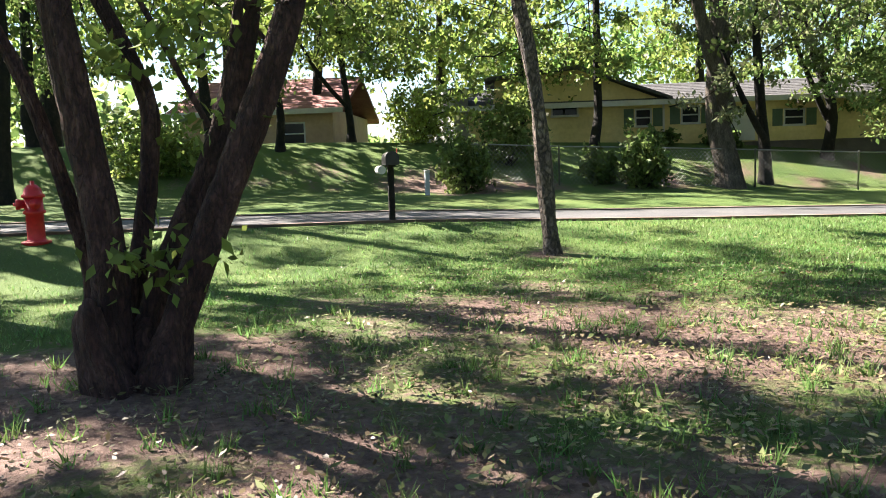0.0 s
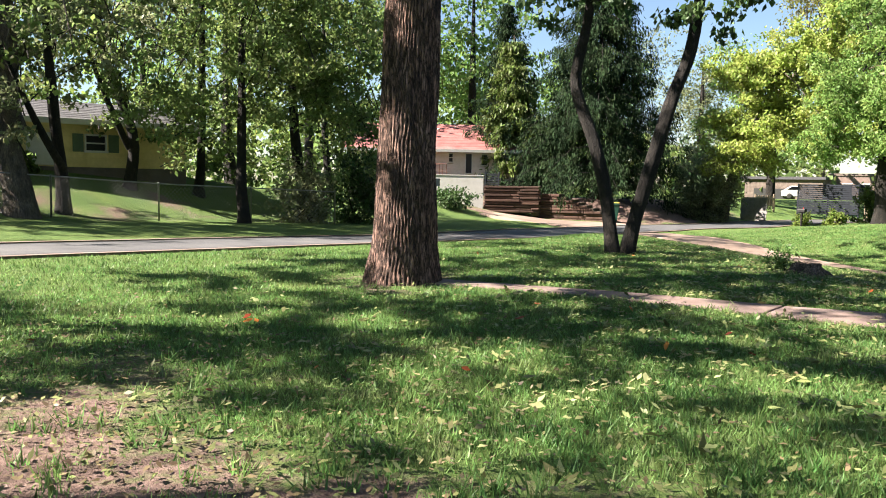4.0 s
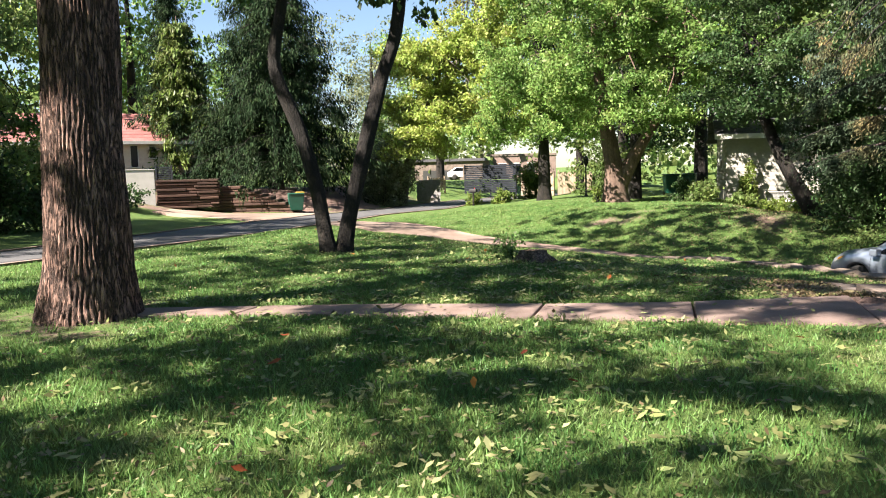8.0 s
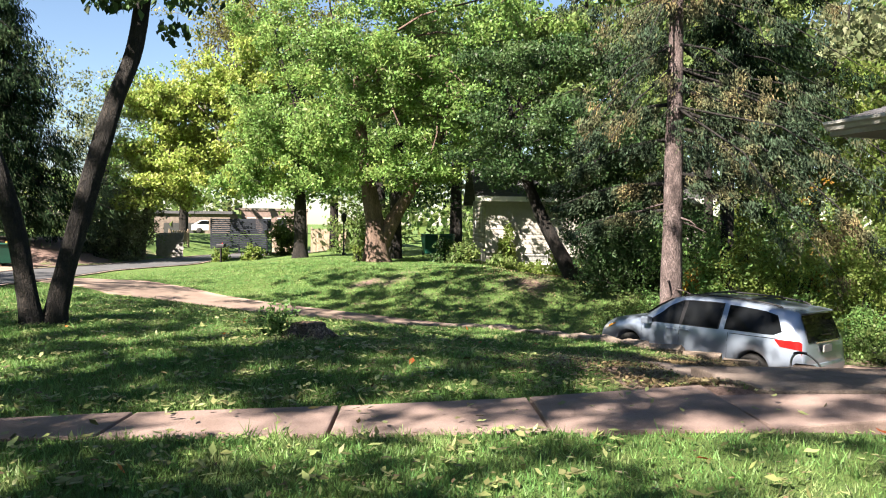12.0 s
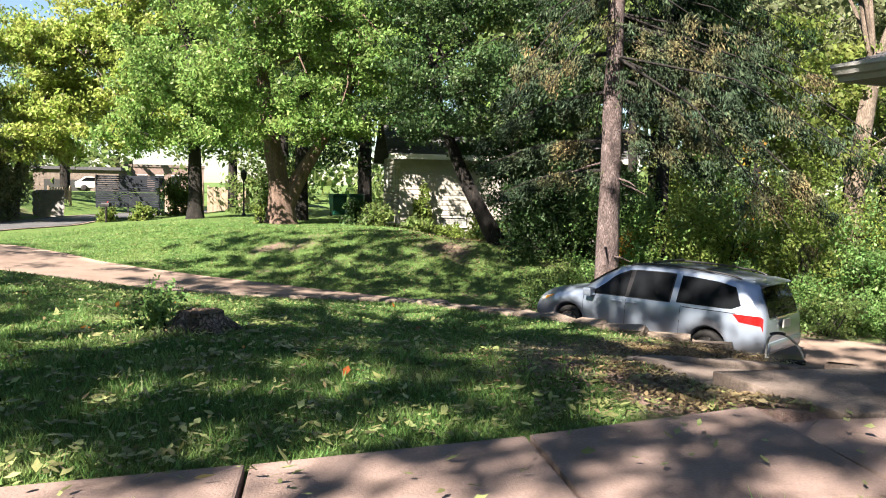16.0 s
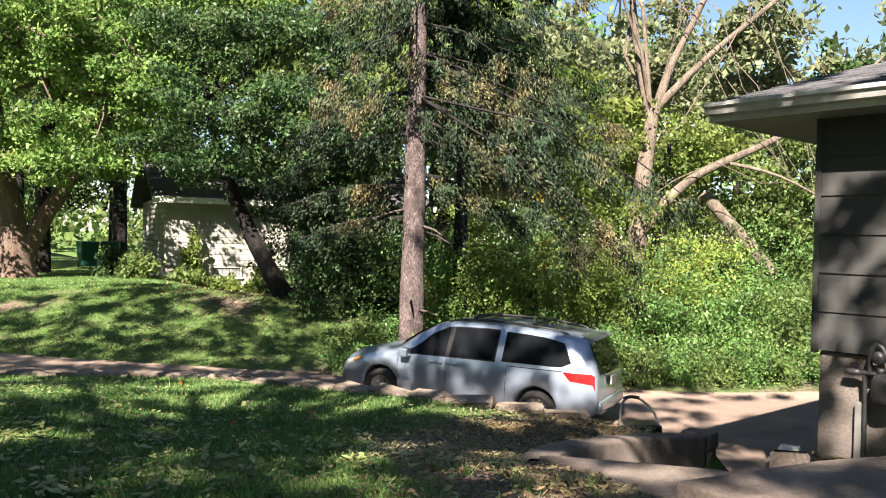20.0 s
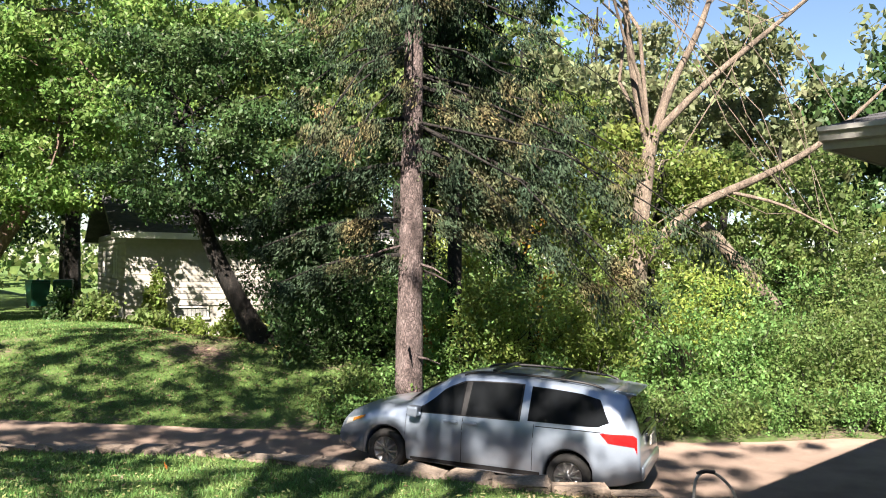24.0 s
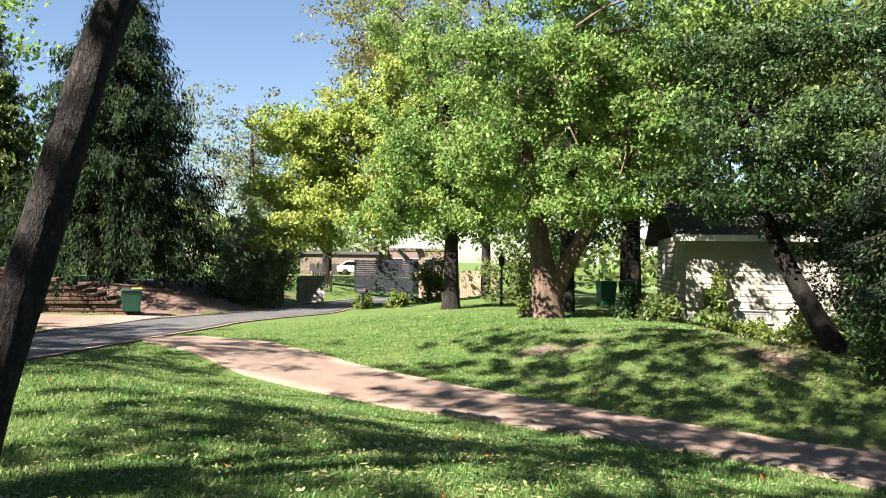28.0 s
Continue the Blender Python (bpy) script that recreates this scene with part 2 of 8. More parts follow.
WOOD_END = material("wood_end", ((0.041, 0.025, 0.015), (0.102, 0.065, 0.042), (0.147, 0.106, 0.076)), scale=14, rough=0.95, bump=0.8, fine=0.3)
CONCRETE = material("concrete", ((0.119, 0.083, 0.068), (0.159, 0.114, 0.098), (0.197, 0.145, 0.125)), scale=2.2, rough=0.92, bump=0.35, fine=0.12, spread=0.1, bump_scale=60)
CINDER = material("cinder_block", ((0.194, 0.185, 0.181), (0.263, 0.253, 0.247), (0.311, 0.302, 0.297)), scale=4, rough=0.95, bump=0.4, fine=0.12, spread=0.1, bump_scale=50)
GLASS_BLOCK = material("glass_block", ((0.16, 0.165, 0.16), (0.24, 0.245, 0.24)), scale=9, rough=0.35, fine=0.15)
CONCRETE_PINK = material("concrete_drive", ((0.116, 0.081, 0.063), (0.157, 0.115, 0.090), (0.190, 0.143, 0.113)), scale=1.1, rough=0.93, bump=0.3, fine=0.1, bump_scale=45)
CONCRETE_OLD = material("concrete_old", ((0.069, 0.053, 0.043), (0.116, 0.091, 0.076), (0.160, 0.131, 0.111)), scale=3.0, rough=0.95, bump=0.6, fine=0.2, bump_scale=40)
ASPHALT = material("asphalt", ((0.046, 0.047, 0.052), (0.067, 0.069, 0.073), (0.098, 0.097, 0.098)), scale=0.8, rough=0.9, bump=0.4, fine=0.2, bump_scale=70)
STONE = material("wall_stone", ((0.090, 0.067, 0.051), (0.147, 0.115, 0.089), (0.187, 0.152, 0.121)), scale=4, rough=0.95, bump=0.8, fine=0.25, spread=0.2, bump_scale=30)
SOIL = material("leaf_soil", ((0.030, 0.021, 0.014), (0.062, 0.043, 0.028), (0.105, 0.076, 0.048)), scale=9, rough=0.95, bump=0.9, fine=0.4, bump_scale=30)
TIMBER = material("old_timber", ((0.037, 0.018, 0.012), (0.069, 0.036, 0.026), (0.105, 0.060, 0.043)), scale=3, rough=0.95, bump=0.7, fine=0.3, spread=0.28, stretch=(0.3, 3, 3))
SIDING_GREY = material("siding_grey", ((0.022, 0.023, 0.022), (0.029, 0.030, 0.028), (0.034, 0.034, 0.032)), scale=1.2, rough=0.75, bump=0.18, fine=0.12, spread=0.07, stretch=(1, 0.2, 4), bump_scale=50)
FOUNDATION = material("foundation_render", ((0.087, 0.073, 0.064), (0.122, 0.102, 0.089), (0.142, 0.121, 0.106)), scale=2, rough=0.95, bump=0.5, fine=0.15, bump_scale=35)
SHINGLE = material("roof_shingle", ((0.037, 0.038, 0.042), (0.058, 0.058, 0.064), (0.085, 0.085, 0.088)), scale=6, rough=0.95, bump=0.6, fine=0.3, spread=0.25, bump_scale=90)
SHINGLE_RED = material("red_shingle", ((0.162, 0.051, 0.048), (0.222, 0.081, 0.075), (0.258, 0.111, 0.102)), scale=1.5, rough=0.9, bump=0.4, fine=0.2, spread=0.12, bump_scale=25)
WHITE_PAINT = material("white_paint", ((0.395, 0.389, 0.365), (0.449, 0.443, 0.419), (0.479, 0.473, 0.455)), scale=3, rough=0.55, fine=0.05, bump=0.1)
WHITE_SIDING = material("white_siding", ((0.211, 0.200, 0.174), (0.254, 0.243, 0.218), (0.279, 0.269, 0.243)), scale=1.2, rough=0.7, fine=0.08, spread=0.05, bump=0.15)
BEIGE_SIDING = material("beige_siding", ((0.516, 0.399, 0.171), (0.597, 0.470, 0.214), (0.660, 0.531, 0.246)), scale=1.0, rough=0.75, fine=0.08, spread=0.05, bump=0.15)
PEACH_SIDING = material("peach_siding", ((0.383, 0.249, 0.158), (0.443, 0.301, 0.194), (0.482, 0.338, 0.222)), scale=1.0, rough=0.75, fine=0.08, spread=0.05)
PINK_SIDING = material("pink_siding", ((0.408, 0.340, 0.299), (0.476, 0.408, 0.360), (0.517, 0.456, 0.408)), scale=1.0, rough=0.75, fine=0.06, spread=0.05)
SHUTTER = material("green_shutter", ((0.054, 0.086, 0.054), (0.076, 0.116, 0.070)), scale=4, rough=0.7, fine=0.1)
FENCE_BLUE = material("fence_bluegrey", ((0.008, 0.010, 0.016), (0.011, 0.015, 0.023), (0.015, 0.020, 0.029)), scale=2, rough=0.9, fine=0.2, spread=0.2, bump=0.3)
FENCE_WOOD = material("fence_wood", ((0.171, 0.126, 0.084), (0.243, 0.188, 0.139), (0.300, 0.243, 0.188)), scale=2, rough=0.9, fine=0.2, spread=0.2, bump=0.3)
GALVANISED = material("galvanised", ((0.204, 0.211, 0.211), (0.286, 0.292, 0.292)), scale=12, rough=0.45, metal=0.7, fine=0.1)
ALUMINIUM = material("gutter_metal", ((0.255, 0.250, 0.235), (0.316, 0.311, 0.296), (0.357, 0.352, 0.337)), scale=3, rough=0.45, fine=0.08, bump=0.05)
SOFFIT = material("soffit_grey", ((0.121, 0.118, 0.111), (0.150, 0.146, 0.139)), scale=2, rough=0.7, fine=0.06)
CAR_PAINT = material("car_silver_blue", ((0.238, 0.289, 0.360), (0.262, 0.313, 0.384)), scale=60, rough=0.32, metal=0.55, coat=0.7, fine=0.03)
CAR_TRIM = material("car_black_trim", ((0.006, 0.006, 0.007), (0.011, 0.011, 0.012)), scale=20, rough=0.4, spec=0.25)
RUBBER = material("rubber", ((0.010, 0.010, 0.010), (0.024, 0.023, 0.022)), scale=9, rough=0.85, fine=0.15, bump=0.2)
CHROME = material("chrome", ((0.422, 0.422, 0.428), (0.476, 0.476, 0.476)), scale=10, rough=0.16, metal=1.0)
ALLOY = material("alloy", ((0.286, 0.286, 0.292), (0.340, 0.340, 0.340)), scale=10, rough=0.3, metal=0.9)
LAMP_RED = material("tail_lamp_red", ((0.200, 0.004, 0.005), (0.262, 0.007, 0.007)), scale=6, rough=0.15, coat=1.0)
LAMP_CLEAR = material("lamp_clear", ((0.408, 0.408, 0.408), (0.510, 0.510, 0.503)), scale=6, rough=0.1, coat=1.0)
LAMP_AMBER = material("lamp_amber", ((0.510, 0.177, 0.014), (0.578, 0.231, 0.027)), scale=6, rough=0.15, coat=1.0)
HYDRANT_RED = material("hydrant_red", ((0.429, 0.010, 0.017), (0.591, 0.018, 0.024)), scale=8, rough=0.45, fine=0.12, bump=0.15)
BIN_GREEN = material("bin_green", ((0.003, 0.051, 0.033), (0.006, 0.072, 0.048)), scale=5, rough=0.5, fine=0.08)
YELLOW_PLASTIC = material("lid_yellow", ((0.340, 0.224, 0.034), (0.408, 0.286, 0.054)), scale=5, rough=0.5)
BLACK_METAL = material("black_metal", ((0.010, 0.010, 0.010), (0.024, 0.024, 0.024)), scale=9, rough=0.5, metal=0.3)
GREY_METAL = material("meter_grey", ((0.025, 0.026, 0.026), (0.040, 0.040, 0.040)), scale=7, rough=0.5, metal=0.4, fine=0.12)
SIGN_RED = material("sign_red", ((0.374, 0.014, 0.017), (0.422, 0.020, 0.020)), scale=4, rough=0.4)
BLUE_WALL = material("blue_grey_paint", ((0.306, 0.340, 0.381), (0.374, 0.408, 0.442)), scale=4, rough=0.6)
PORCH_RED = material("porch_wood", ((0.204, 0.095, 0.068), (0.272, 0.136, 0.102)), scale=4, rough=0.8)
DARK_ROOM = material("dark_room", ((0.008, 0.008, 0.010), (0.020, 0.020, 0.023)), scale=2, rough=0.9)
CURTAIN = material("curtain", ((0.122, 0.116, 0.116), (0.204, 0.197, 0.190)), scale=6, rough=0.9, stretch=(1, 8, 0.3))


def glass_material(name, tint, rough=0.03):
    m = bpy.data.materials.new(name)
    m.use_nodes = True
    b = m.node_tree.nodes["Principled BSDF"]
    b.inputs["Base Color"].default_value = (*tint, 1)
    b.inputs["Roughness"].default_value = rough
    b.inputs["Specular IOR Level"].default_value = 0.09
    return m


GLASS_TINT = glass_material("tinted_car_glass", (0.006, 0.007, 0.008))
GLASS_HOUSE = glass_material("window_glass", (0.02, 0.022, 0.026))


def ground_material():
    """Lawn with dry and bare patches, worn earth where the grass has died."""
    m = bpy.data.materials.new("lawn")
    m.use_nodes = True
    nt = m.node_tree
    node, link = nt.nodes.new, nt.links.new
    shader = nt.nodes["Principled BSDF"]
    place = node("ShaderNodeTexCoord").outputs["Object"]

    def noise_of(scale, detail=5.0, rough=0.6):
        n = node("ShaderNodeTexNoise")
        n.inputs["Scale"].default_value, n.inputs["Detail"].default_value, n.inputs["Roughness"].default_value = scale, detail, rough
        link(place, n.inputs["Vector"])
        return n.outputs["Fac"]

    def ramp_of(fac, stops):
        r = node("ShaderNodeValToRGB")
        for _ in range(len(stops) - 2):
            r.color_ramp.elements.new(0.5)
        for e, (p, c) in zip(r.color_ramp.elements, stops):
            e.position, e.color = p, (*c, 1)
        link(fac, r.inputs["Fac"])
        return r.outputs["Color"]

    def mixed(fac, a, b):
        x = node("ShaderNodeMix")
        x.data_type = "RGBA"
        link(fac, x.inputs[0])
        link(a, x.inputs[6])
        link(b, x.inputs[7])
        return x.outputs[2]

    green = ramp_of(noise_of(38.0, 4.0, 0.7), ((0.3, (0.033, 0.068, 0.017)), (0.5, (0.079, 0.137, 0.036)), (0.72, (0.156, 0.199, 0.060))))
    patch = ramp_of(noise_of(0.7), ((0.35, (0.048, 0.103, 0.026)), (0.6, (0.100, 0.147, 0.038)), (0.75, (0.174, 0.164, 0.058))))
    half = node("ShaderNodeMix")
    half.data_type, half.inputs[0].default_value = "RGBA", 0.45
    link(green, half.inputs[6])
    link(patch, half.inputs[7])
    earth = ramp_of(noise_of(14.0, 6.0, 0.7), ((0.3, (0.078, 0.054, 0.046)), (0.5, (0.168, 0.113, 0.096)), (0.7, (0.258, 0.184, 0.158))))
    bare = node("ShaderNodeAttribute")
    bare.attribute_name = "bare"
    spot = node("ShaderNodeMath")
    spot.operation = "ADD"
    link(bare.outputs["Fac"], spot.inputs[0])
    link(noise_of(9.0, 6.0, 0.7), spot.inputs[1])
    cut = node("ShaderNodeMapRange")
    cut.inputs["From Min"].default_value, cut.inputs["From Max"].default_value = 0.86, 1.12
    link(spot.outputs["Value"], cut.inputs["Value"])
    link(mixed(cut.outputs["Result"], half.outputs[2], earth), shader.inputs["Base Color"])
    shader.inputs["Roughness"].default_value = 0.95
    shader.inputs["Specular IOR Level"].default_value = 0.2
    relief = node("ShaderNodeBump")
    relief.inputs["Strength"].default_value, relief.inputs["Distance"].default_value = 0.9, 0.04
    link(noise_of(55.0, 4.0, 0.75), relief.inputs["Height"])
    link(relief.outputs["Normal"], shader.inputs["Normal"])
    return m


LAWN = ground_material()

# ---- mesh tools ----
rng = np.random.default_rng(7)


def mesh_of(name, verts, quads, mat, smooth_faces=False):
    """A mesh from arrays of vertices and of faces with equally many corners."""
    me = bpy.data.meshes.new(name)
    verts, quads = np.asarray(verts, np.float32).reshape(-1, 3), np.asarray(quads, np.int32)
    k = quads.shape[1]
    me.vertices.add(len(verts))
    me.vertices.foreach_set("co", verts.ravel())
    me.loops.add(quads.size)
    me.loops.foreach_set("vertex_index", quads.ravel())
    me.polygons.add(len(quads))
    me.polygons.foreach_set("loop_start", np.arange(0, quads.size, k, dtype=np.int32))
    if smooth_faces:
        me.polygons.foreach_set("use_smooth", np.ones(len(quads), bool))
    me.materials.append(mat)
    me.update(calc_edges=True)
    return me


def part(name, data, mat=None, parent=None, label="", at=None):
    """Links a bmesh or a mesh as one object, under a thing or a part."""
    if isinstance(data, bmesh.types.BMesh):
        me = bpy.data.meshes.new(name)
        data.to_mesh(me)
        data.free()
        me.materials.append(mat)
    else:
        me = data
    ob = new(name, me)
    if parent:
        ob.parent = parent
    if at is not None:
        ob.matrix_basis = at
    if label:
        tagged(ob, label)
    return ob


def thing(name, at, label, category, group="", kind=""):
    ob = new(name)
    ob.empty_display_size = 0.2
    ob.matrix_basis = at if isinstance(at, Matrix) else Matrix.Translation(at)
    return tagged(ob, label, category, group, kind)


def block(x0, x1, y0, y1, z0, z1, bevel=0.0):
    bm = bmesh.new()
    bmesh.ops.create_cube(bm, size=1)
    for v in bm.verts:
        v.co = ((x0 + x1) / 2 + v.co.x * (x1 - x0), (y0 + y1) / 2 + v.co.y * (y1 - y0), (z0 + z1) / 2 + v.co.z * (z1 - z0))
    if bevel:
        bmesh.ops.bevel(bm, geom=bm.edges[:], offset=bevel, segments=2, affect="EDGES", profile=0.6)
    return bm


def prism(points, axis, a, b, bevel=0.0):
    """A polygon in the plane across an axis (0: x, 1: y, 2: z), pulled from a to b."""
    bm = bmesh.new()

    def at(p, d):
        q = list(p)
        q.insert(axis, d)
        return q

    low = [bm.verts.new(at(p, a)) for p in points]
    high = [bm.verts.new(at(p, b)) for p in points]
    bm.faces.new(low), bm.faces.new(high)
    for i in range(len(points)):
        j = (i + 1) % len(points)
        bm.faces.new((low[i], low[j], high[j], high[i]))
    bmesh.ops.recalc_face_normals(bm, faces=bm.faces[:])
    if bevel:
        bmesh.ops.bevel(bm, geom=bm.edges[:], offset=bevel, segments=2, affect="EDGES", profile=0.6)
    return bm


def lathe(profile, segments=20):
    """A turned solid about z from (radius, height) pairs."""
    bm = bmesh.new()
    rings = [[bm.verts.new((r * math.cos(2 * math.pi * i / segments), r * math.sin(2 * math.pi * i / segments), z)) for i in range(segments)] for r, z in profile]
    for a, b in zip(rings, rings[1:]):
        for i in range(segments):
            bm.faces.new((a[i], a[(i + 1) % segments], b[(i + 1) % segments], b[i])).smooth = True
    bm.faces.new(rings[0][::-1]), bm.faces.new(rings[-1])
    return bm


def tube(points, radii, sides=10, rough=0.0, seed=0, furrow=0.0, subdivide=1):
    """A tapered limb along points: vertices and quads."""
    points, radii = np.asarray(points, float), np.asarray(radii, float)
    if subdivide > 1:
        t = np.linspace(0, len(points) - 1, (len(points) - 1) * subdivide + 1)
        k = np.arange(len(points))
        fine = np.stack([np.interp(t, k, c) for c in points.T], 1)
        soft = fine.copy()
        for _ in range(subdivide):
            soft[1:-1] = (soft[:-2] + 2 * soft[1:-1] + soft[2:]) / 4
        points, radii = soft, np.interp(t, k, radii)
    way = np.gradient(points, axis=0)
    way /= np.linalg.norm(way, axis=1, keepdims=True) + 1e-9
    side = np.cross(way, (0.31, 0.93, 0.19))
    side /= np.linalg.norm(side, axis=1, keepdims=True) + 1e-9
    up = np.cross(way, side)
    a = np.linspace(0, 2 * np.pi, sides, endpoint=False)
    r = radii[:, None] * np.ones(sides)
    local = np.random.default_rng(seed)
    length = np.r_[0, np.cumsum(np.linalg.norm(np.diff(points, axis=0), axis=1))][:, None]
    if rough:
        for f in (2, 3, 5):
            r = r * (1 + rough * np.sin(f * a + local.uniform(0, 6) + local.uniform(1, 4) * length) / f)
    if furrow:
        ridges = []
        for f in (27, 19):
            bend = 0.7 * np.sin(2.7 * length + 2 * a + local.uniform(0, 6)) + 0.45 * np.sin(8.3 * length + 5 * a + local.uniform(0, 6)) + 0.6 * np.sin(15 * length - 6 * a + local.uniform(0, 6))
            ridges.append(np.abs(np.sin(f * a + bend)) ** 0.6)
        wave = np.minimum(ridges[0], 0.35 + ridges[1])
        r = r + furrow * (wave - 0.75) * (1 + 0.25 * np.sin(23 * length + 9 * a) + 0.2 * np.sin(41 * length - 13 * a))
    verts = points[:, None] + r[..., None] * (np.cos(a)[None, :, None] * side[:, None] + np.sin(a)[None, :, None] * up[:, None])
    m, i = np.meshgrid(np.arange(len(points) - 1), np.arange(sides), indexing="ij")
    j = (i + 1) % sides
    quads = np.stack([m * sides + i, m * sides + j, (m + 1) * sides + j, (m + 1) * sides + i], -1).reshape(-1, 4)
    return verts.reshape(-1, 3), quads


def joined(pieces):
    verts, quads, n = [], [], 0
    for v, q in pieces:
        verts.append(v), quads.append(q + n)
        n += len(v)
    return np.concatenate(verts), np.concatenate(quads)


def leaves(centres, size, local, droop=0.3, aspect=0.55, aim=None):
    """One folded, pointed leaf at every centre: vertices and quads."""
    n = len(centres)
    way = local.normal(size=(n, 3))
    way[:, 2] -= droop * 2
    if aim is not None:
        way = way * 0.5 + aim
    way /= np.linalg.norm(way, axis=1, keepdims=True) + 1e-9
    side = np.cross(way, local.normal(size=(n, 3)) + (0, 0, 0.9))
    side /= np.linalg.norm(side, axis=1, keepdims=True) + 1e-9
    fold = np.cross(way, side)
    s = (size * local.uniform(0.6, 1.35, n))[:, None]
    base, tip = centres - way * s * 0.5, centres + way * s * 0.5
    mid = centres - way * s * 0.08 + fold * s * 0.1
    verts = np.stack([base, mid + side * s * aspect * 0.5, tip, mid - side * s * aspect * 0.5], 1).reshape(-1, 3)
    return verts, np.arange(4 * n).reshape(-1, 4)


def clumps(blobs, count, local, shell=0.45, thin=0.0):
    """Clump centres inside ellipsoids (x, y, z, rx, ry, rz), denser towards their skin."""
    volume = np.array([b[3] * b[4] * b[5] for b in blobs]) ** 0.8
    out = []
    for b, k in zip(blobs, np.round(count * volume / volume.sum()).astype(int)):
        d = local.normal(size=(k, 3))
        d /= np.linalg.norm(d, axis=1, keepdims=True)
        swell = 1 + 0.22 * np.sin(3 * d[:, 0] + b[0]) * np.sin(4 * d[:, 2] + b[1]) + 0.12 * local.normal(size=k)
        d *= (local.uniform(0, 1, k) ** shell * swell)[:, None]
        out.append(np.array(b[:3]) + d * np.array(b[3:]))
    return np.concatenate(out)

# ---- ground, street, driveway, front walk ----
def walk_near(x):
    return 3.44 + 0.035 * x - 0.26 * smooth((x - 3.8) / 1.2)


def walk_far(x):
    return 4.06 + 0.118 * x


def patchy(x, y, size):
    """Smooth random patches of about the given size, from 0 to 1."""
    u, v = np.asarray(x, float) / size, np.asarray(y, float) / size
    i, j = np.floor(u), np.floor(v)
    f, g = smooth(u - i), smooth(v - j)

    def corner(a, b):
        h = np.sin(a * 127.1 + b * 311.7) * 43758.5453
        return h - np.floor(h)

    return (corner(i, j) * (1 - f) + corner(i + 1, j) * f) * (1 - g) + (corner(i, j + 1) * (1 - f) + corner(i + 1, j + 1) * f) * g


def bareness(x, y):
    """Where the grass is worn away: 0 lawn, 0.5 earth."""
    s, n = along_drive(x, y)

    def spot(cx, cy, r, k):
        return k * smooth(1 - np.hypot(x - cx, y - cy) / r)

    b = 0.60 * smooth(1.7 - np.hypot((x - 1.6) / 3.3, (y + 5.8) / 3.3)) + spot(-1.94, 3.4, 1.9, 0.42) + spot(2.4, 8.3, 0.9, 0.3) + spot(0.6, -7.9, 2.2, 0.45)
    b = b + spot(7.2, 7.6, 2.6, 0.5) + spot(5.9, 5.8, 2.0, 0.62) + spot(6.2, 5.1, 1.3, 0.6) + spot(7.3, 9.0, 2.0, 0.75) + spot(8.9, 9.5, 1.7, 0.75) + spot(6.6, 7.9, 1.3, 0.5) + spot(10.6, 22.8, 3.0, 0.2) + spot(4.0, 24.0, 3.0, 0.12) + 0.15 * smooth(patchy(x, y + 9, 2.3) * 2.4 - 1.1) * smooth((n - drive_far(s)) / 1.5) * smooth((y - 17) / 2) * smooth((36 - y) / 4) + spot(9.3, 6.6, 1.8, 0.42) + spot(10.6, 8.3, 1.6, 0.7) + spot(-4.77, -3.4, 0.9, 0.35)
    b = b + 0.42 * smooth(1.3 - np.abs(n - drive_far(s) - 0.5) / 1.5) * smooth((7 - s) / 5) + spot(-18.0, -1.5, 4.0, 0.4) + spot(-21.5, 38, 7, 0.6) + spot(-15, 49, 8, 0.65) + spot(-15.5, 43, 4.5, 0.65) + spot(-12.6, 40.2, 3.4, 0.7) + spot(-12.0, 45.0, 3.6, 0.6)
    b = b + 0.3 * smooth((road_near(y) - 8.8 - x) / 2) * smooth((x - road_near(y) + 14.5) / 2) * smooth((18 - y) / 4)
    b = b + 0.36 * smooth((road_near(y) - 4.4 - x) / 1.2) * smooth((y - 40) / 2) * smooth((60 - y) / 4)
    b = b + 0.55 * (patchy(x, y, 1.1) - 0.5) * smooth(b * 6) + 0.3 * (patchy(x, y, 0.4) - 0.5) * smooth(b * 6)
    return np.clip(b + 0.16 * smooth(patchy(x + 40, y, 1.7) * 2.6 - 1.3), 0, 0.75)


